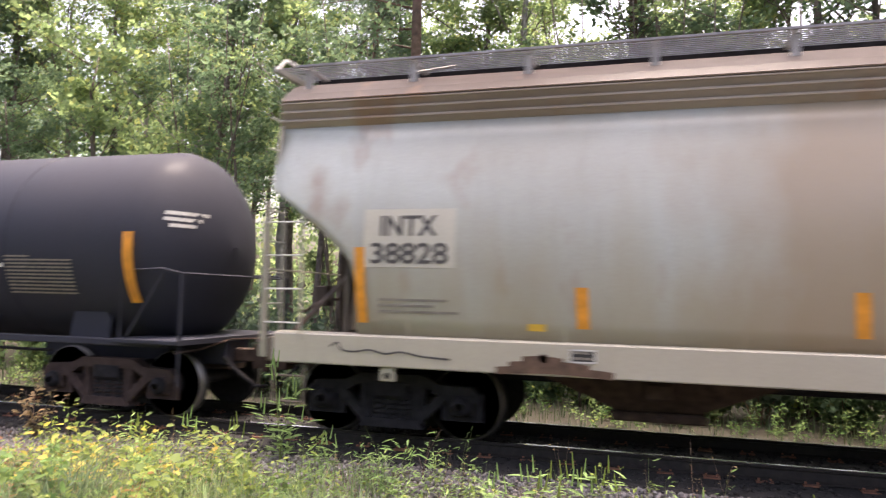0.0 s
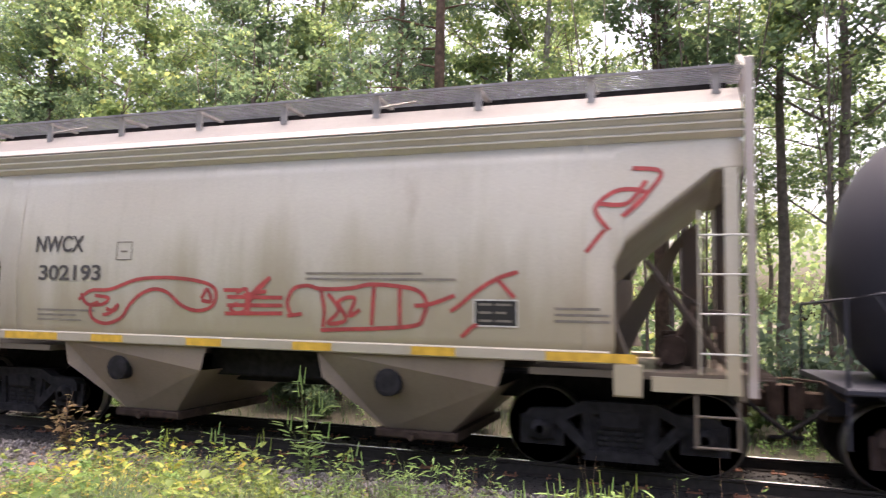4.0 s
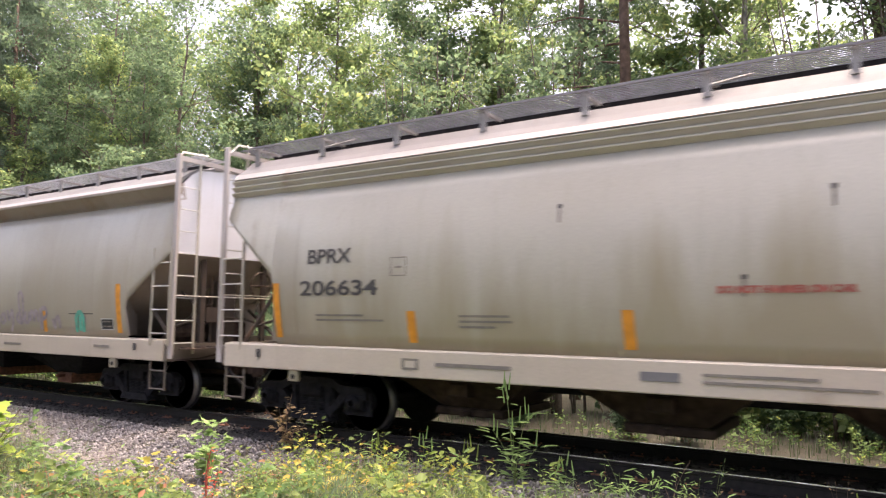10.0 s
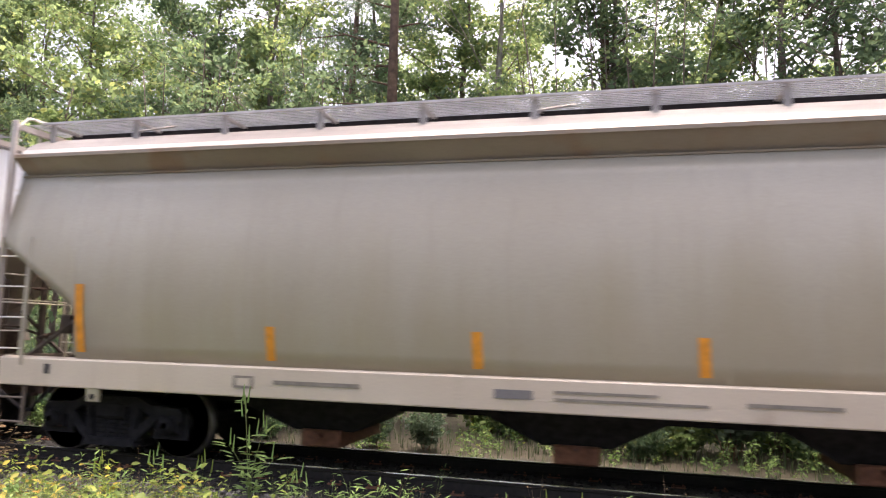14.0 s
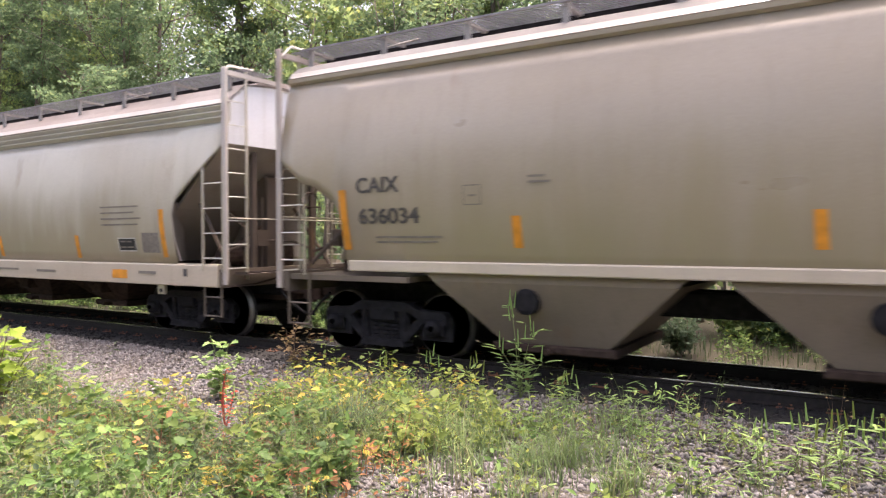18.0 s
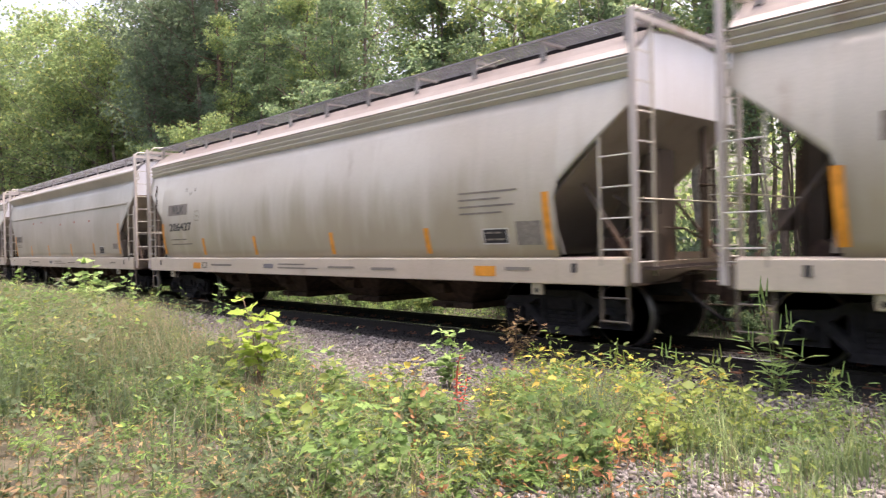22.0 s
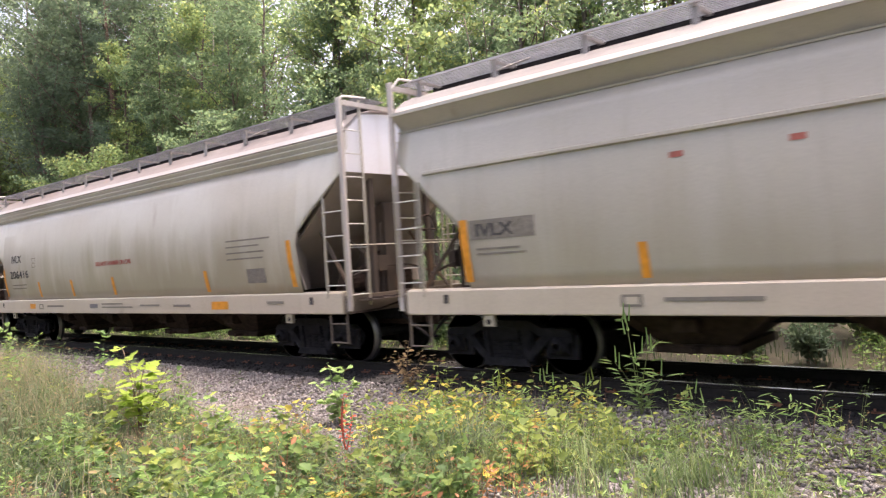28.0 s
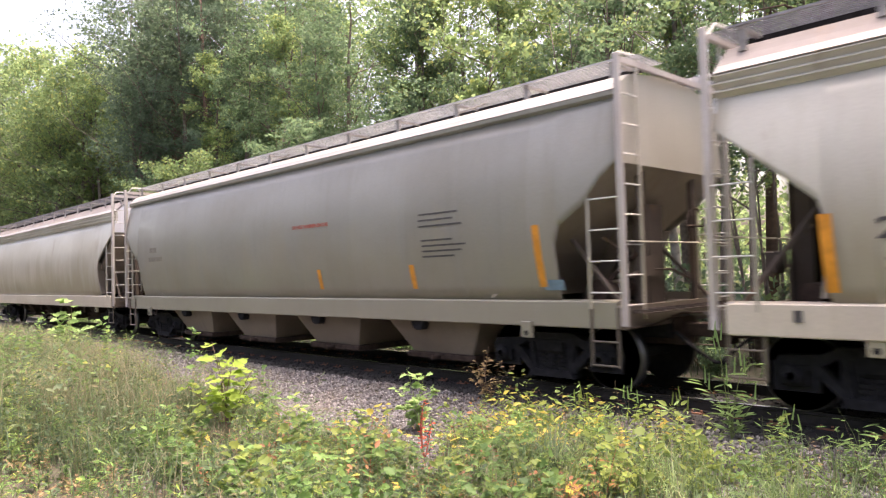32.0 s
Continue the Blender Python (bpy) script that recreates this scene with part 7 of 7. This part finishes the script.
sprigs("weeds", 150, clumps(-17, -8.5, 2.4, 5.2, 50, 0.3), 0.25, 0.7, 20, 0.05, DRY, "brown withered weeds in the tall grass", 75, TWIG, shape="narrow")
sprigs("weeds", 500, clumps(-10.0, -1.6, -1.2, 2.6, 140, 0.28), 0.10, 0.36, 32, 0.05, DIM, "leafy weeds close to the path", 68)
sprigs("weeds", 420, clumps(-11.0, -2.2, -1.6, 2.8, 110, 0.28), 0.12, 0.42, 32, 0.075, WEED, "bright narrow-leaved weeds close to the path", 76, shape="narrow")
sprigs("weeds", 34, clumps(-7.5, -3.0, 0.3, 2.6, 24, 0.25), 0.06, 0.2, 18, 0.055, DRY, "brown fallen leaves close to the path", 69, TWIG)
sprigs("weeds", 320, clumps(-14.0, -3.5, -3.0, 1.5, 110, 0.3), 0.12, 0.45, 28, 0.055, WEED, "bright leafy weeds on the near bank", 80)
sprigs("weeds", 700, clumps(-45, 6, 12.0, 15.5, 160, 0.4), 0.15, 0.5, 24, 0.09, WEED, "low dull green undergrowth beyond the track", 84)
sprigs("weeds", 260, clumps(-45, 6, 12.0, 15.0, 90, 0.3), 0.15, 0.5, 22, 0.08, FRESH, "low green weeds beyond the track", 85)


def single_plant(name, label, category, x, y, stems, leaf, size, seed, stem=STEM, lobed=False, per=14, start=0.25, z=None, droop=0.2):
    """One weed or sapling that stands out: stems given by (dx, dy, height, radius), leaves along them."""
    r = np.random.RandomState(seed)
    t = thing(name, label, category)
    t.matrix_basis = pose(x, y, gz(x, y) if z is None else z)
    for dx, dy, hh, rad in stems:
        s = Shape()
        bow = r.uniform(-0.05, 0.05, 2)
        pts = [Vector((dx * q * q + bow[0] * math.sin(q * 3.1), dy * q * q + bow[1] * math.sin(q * 3.1), hh * q - 0.02)) for q in np.linspace(0, 1, 6)]
        s.tube(pts, rad, 6, rad * 0.35)
        ob = part("stem", s, stem, t)
        q = np.clip(r.uniform(start, 1.03, per), 0, 1)
        P = np.array([tuple(pts[int(min(4.999, a * 5))].lerp(pts[int(min(4.999, a * 5)) + 1], a * 5 - int(min(4.999, a * 5)))) for a in q])
        a = r.uniform(0, math.tau, per)
        D = np.c_[np.cos(a), np.sin(a), r.uniform(-droop, 0.5, per)]
        N = np.c_[r.normal(size=per) * 0.35, r.normal(size=per) * 0.35, np.ones(per)]
        P = P + D * size * 0.25
        for i in range(per):
            leaves("leaf", P[i:i + 1], D[i:i + 1], N[i:i + 1], np.array([size * r.uniform(0.55, 1.25)]), leaf, ob, lobed)
    return t


def spikes(t, places, length, material, seed):
    """Upright seed heads of grass-like weeds."""
    r = random.Random(seed)
    for x, y, z in places:
        s = Shape()
        e = Vector((x + r.uniform(-0.03, 0.03), y, z + length))
        s.tube([(x, y, z), Vector((x, y, z)).lerp(e, 0.3), Vector((x, y, z)).lerp(e, 0.8), e], 0.0125, 6, 0.004)
        part("seed_head", s, material, t)


w = single_plant("tall_weed", "tall green weed with narrow leaves and upright seed heads", "weed", -4.35, 7.3, [(-0.12, 0, 1.16, 0.009), (0.14, 0.05, 0.85, 0.008), (-0.30, 0.0, 0.62, 0.007), (0.32, -0.05, 0.5, 0.007), (0.02, -0.1, 0.7, 0.007), (-0.15, -0.1, 0.42, 0.007)], FRESH, 0.20, 81, STEM, "narrow", 15, 0.1, droop=-0.1)
spikes(w, [(-0.12, 0, 1.08), (-0.08, 0, 1.10), (-0.15, 0, 1.12), (0.12, 0.05, 0.82), (0.17, 0.02, 0.75), (-0.28, 0, 0.6), (-0.25, 0.02, 0.52), (0.06, 0, 0.72), (-0.11, 0.02, 1.0), (-0.14, 0.0, 0.94), (0.3, -0.05, 0.48), (0.02, -0.1, 0.66)], 0.2, FRESH, 1)
single_plant("dry_weed", "dry brown bushy weed with curled leaves at the ballast edge", "weed", -8.0, 7.25, [(-0.42, 0, 0.55, 0.007), (-0.15, 0.1, 0.75, 0.007), (0.05, 0, 0.86, 0.007), (0.22, 0.1, 0.66, 0.007), (0.5, 0, 0.6, 0.007), (0.3, -0.1, 0.42, 0.006), (-0.2, -0.1, 0.4, 0.006), (0.0, -0.15, 0.5, 0.006), (-0.3, 0.1, 0.62, 0.006)], DRY, 0.085, 82, TWIG, False, 22, 0.2)
single_plant("green_weed", "bright green weed with lobed leaves beside the ballast", "weed", -7.9, 5.75, [(-0.2, 0, 0.86, 0.008), (0.05, 0.1, 0.76, 0.008), (0.32, 0, 0.64, 0.007), (-0.42, 0, 0.54, 0.007), (0.15, -0.15, 0.5, 0.007), (-0.1, -0.2, 0.4, 0.007)], FRESH, 0.105, 83, STEM, True, 26, 0.25)
single_plant("red_weed", "weed with crimson stem and reddened leaves", "weed", -6.9, 4.95, [(0.02, 0, 0.68, 0.013), (-0.06, 0.05, 0.52, 0.009), (0.08, 0.05, 0.45, 0.009)], CRIMSON, 0.055, 84, REDSTEM, False, 20, 0.12)
single_plant("sapling", "young sapling with lime-yellow lobed leaves on the bank", "sapling", -8.75, 3.45, [(-0.55, 0.1, 1.14, 0.011), (-0.2, 0, 1.0, 0.009), (0.25, 0, 1.02, 0.010), (0.5, 0.1, 0.78, 0.008), (-0.8, -0.1, 0.58, 0.008), (0.1, -0.2, 0.74, 0.008), (-0.4, 0.2, 0.85, 0.008), (0.35, 0.2, 0.9, 0.008)], LIME, 0.17, 85, TWIG, True, 12, 0.4)
single_plant("shrub", "leafy green shrub rising from the far grass", "shrub", -20.4, 5.1, [(-1.0, 0, 0.85, 0.015), (0.2, 0, 1.6, 0.015), (-0.4, 0.1, 1.15, 0.015), (0.7, 0, 0.8, 0.012), (1.1, 0, 0.6, 0.012), (-0.2, -0.2, 1.3, 0.012), (0.4, -0.2, 1.1, 0.012)], FRESH, 0.28, 86, TWIG, True, 15, 0.2)
single_plant("yellow_weed", "small weed with yellow leaves on the ballast", "weed", -6.35, 4.7, [(0.1, 0, 0.42, 0.005), (-0.12, 0, 0.38, 0.005), (0.25, 0.05, 0.4, 0.005)], GOLD, 0.10, 87, TWIG, False, 6, 0.4)
single_plant("low_weed", "small green weed at the end of a tie", "weed", -3.0, 7.05, [(0.0, 0, 0.40, 0.005), (-0.15, 0, 0.25, 0.005), (0.18, 0, 0.28, 0.005), (-0.2, 0.1, 0.55, 0.003)], FRESH, 0.16, 88, STEM, "narrow", 9, 0.1)
single_plant("curled_weed", "thin weed with a withered curling top", "weed", -2.45, 7.0, [(0.2, 0, 0.62, 0.006), (-0.1, 0, 0.4, 0.005), (0.05, 0.1, 0.48, 0.004)], FRESH, 0.12, 89, TWIG, "narrow", 12, 0.1)
for i, (x, y, hh) in enumerate(((-5.6, 7.2, 0.5), (-5.0, 7.3, 0.42), (-3.7, 7.2, 0.38), (-6.2, 7.0, 0.4), (-1.2, 6.4, 0.5), (-1.0, 6.1, 0.58), (-0.72, 6.3, 0.55), (-0.85, 6.6, 0.5), (-1.5, 6.2, 0.46), (-0.5, 6.3, 0.6), (-7.2, 5.2, 0.42), (-0.2, 5.9, 0.4), (0.3, 6.1, 0.45), (1.2, 6.3, 0.4))):
    g = single_plant("seeding_grass", "tuft of grass with upright pale seed heads", "grass", x, y, [(0.05, 0, hh, 0.003), (-0.06, 0, hh * 0.8, 0.003), (0.12, 0.03, hh * 0.7, 0.003)], FRESH, 0.16, 100 + i, STEM, "narrow", 6, 0.05)
    spikes(g, [(0.05, 0, hh * 0.9), (-0.06, 0, hh * 0.72), (0.12, 0.03, hh * 0.62), (0.0, 0.02, hh * 0.7)], 0.16, YELLOWING if i % 2 else FRESH, i)
dl = thing("dead_leaf", "single curled brown leaf lying on the ballast", "leaf")
dl.matrix_basis = pose(-8.55, 5.15, gz(-8.55, 5.15) + 0.05, 10, 15, 40)
leaves("leaf_blade", np.array([(-0.08, 0, 0.0)]), np.array([(1.0, 0.1, 0.1)]), np.array([(0, 0.3, 1.0)]), np.array([0.2]), DRY, dl, True)
blades("grass", 1500, clumps(-5.8, -2.6, 4.2, 6.9, 60, 0.13), lambda r, q: r.uniform(0.12, 0.42, len(q)), 0.006, PALEGRASS, "pale green arching grass at the edge of the ballast", 49, 0.6)
single_plant("arching_grass", "tuft of long arching pale green grass blades", "grass", -5.15, 5.0, [(0.0, 0, 0.2, 0.003)], GRASS, 0.12, 95, STEM, False, 3, 0.1)
blades("grass", 160, lambda r, n: np.array([-5.15, 5.0]) + r.normal(size=(n, 2)) * 0.16, lambda r, q: r.uniform(0.3, 0.7, len(q)), 0.007, GRASS, "long arching blades of a grass tuft", 47, 0.8)


# ---- what moves ----
def motions():
    for car, x in CARS:
        walk(car, [(t, pose(x + SPEED * t, TRACK_Y, 0)) for t in (0, 8, 16, 24, 32)])
    step, turn = 0.1, math.degrees(SPEED / 0.457)
    rows = [(i * step, pose(0, 0, 0, 0, turn * i * step, 0)) for i in range(321)]
    walk(WHEELS[0], rows)
    for w in WHEELS[1:]:
        w.rotation_mode = "QUATERNION"
        d = w.animation_data_create()
        d.action = WHEELS[0].animation_data.action
        d.action_slot = WHEELS[0].animation_data.action_slot


motions()
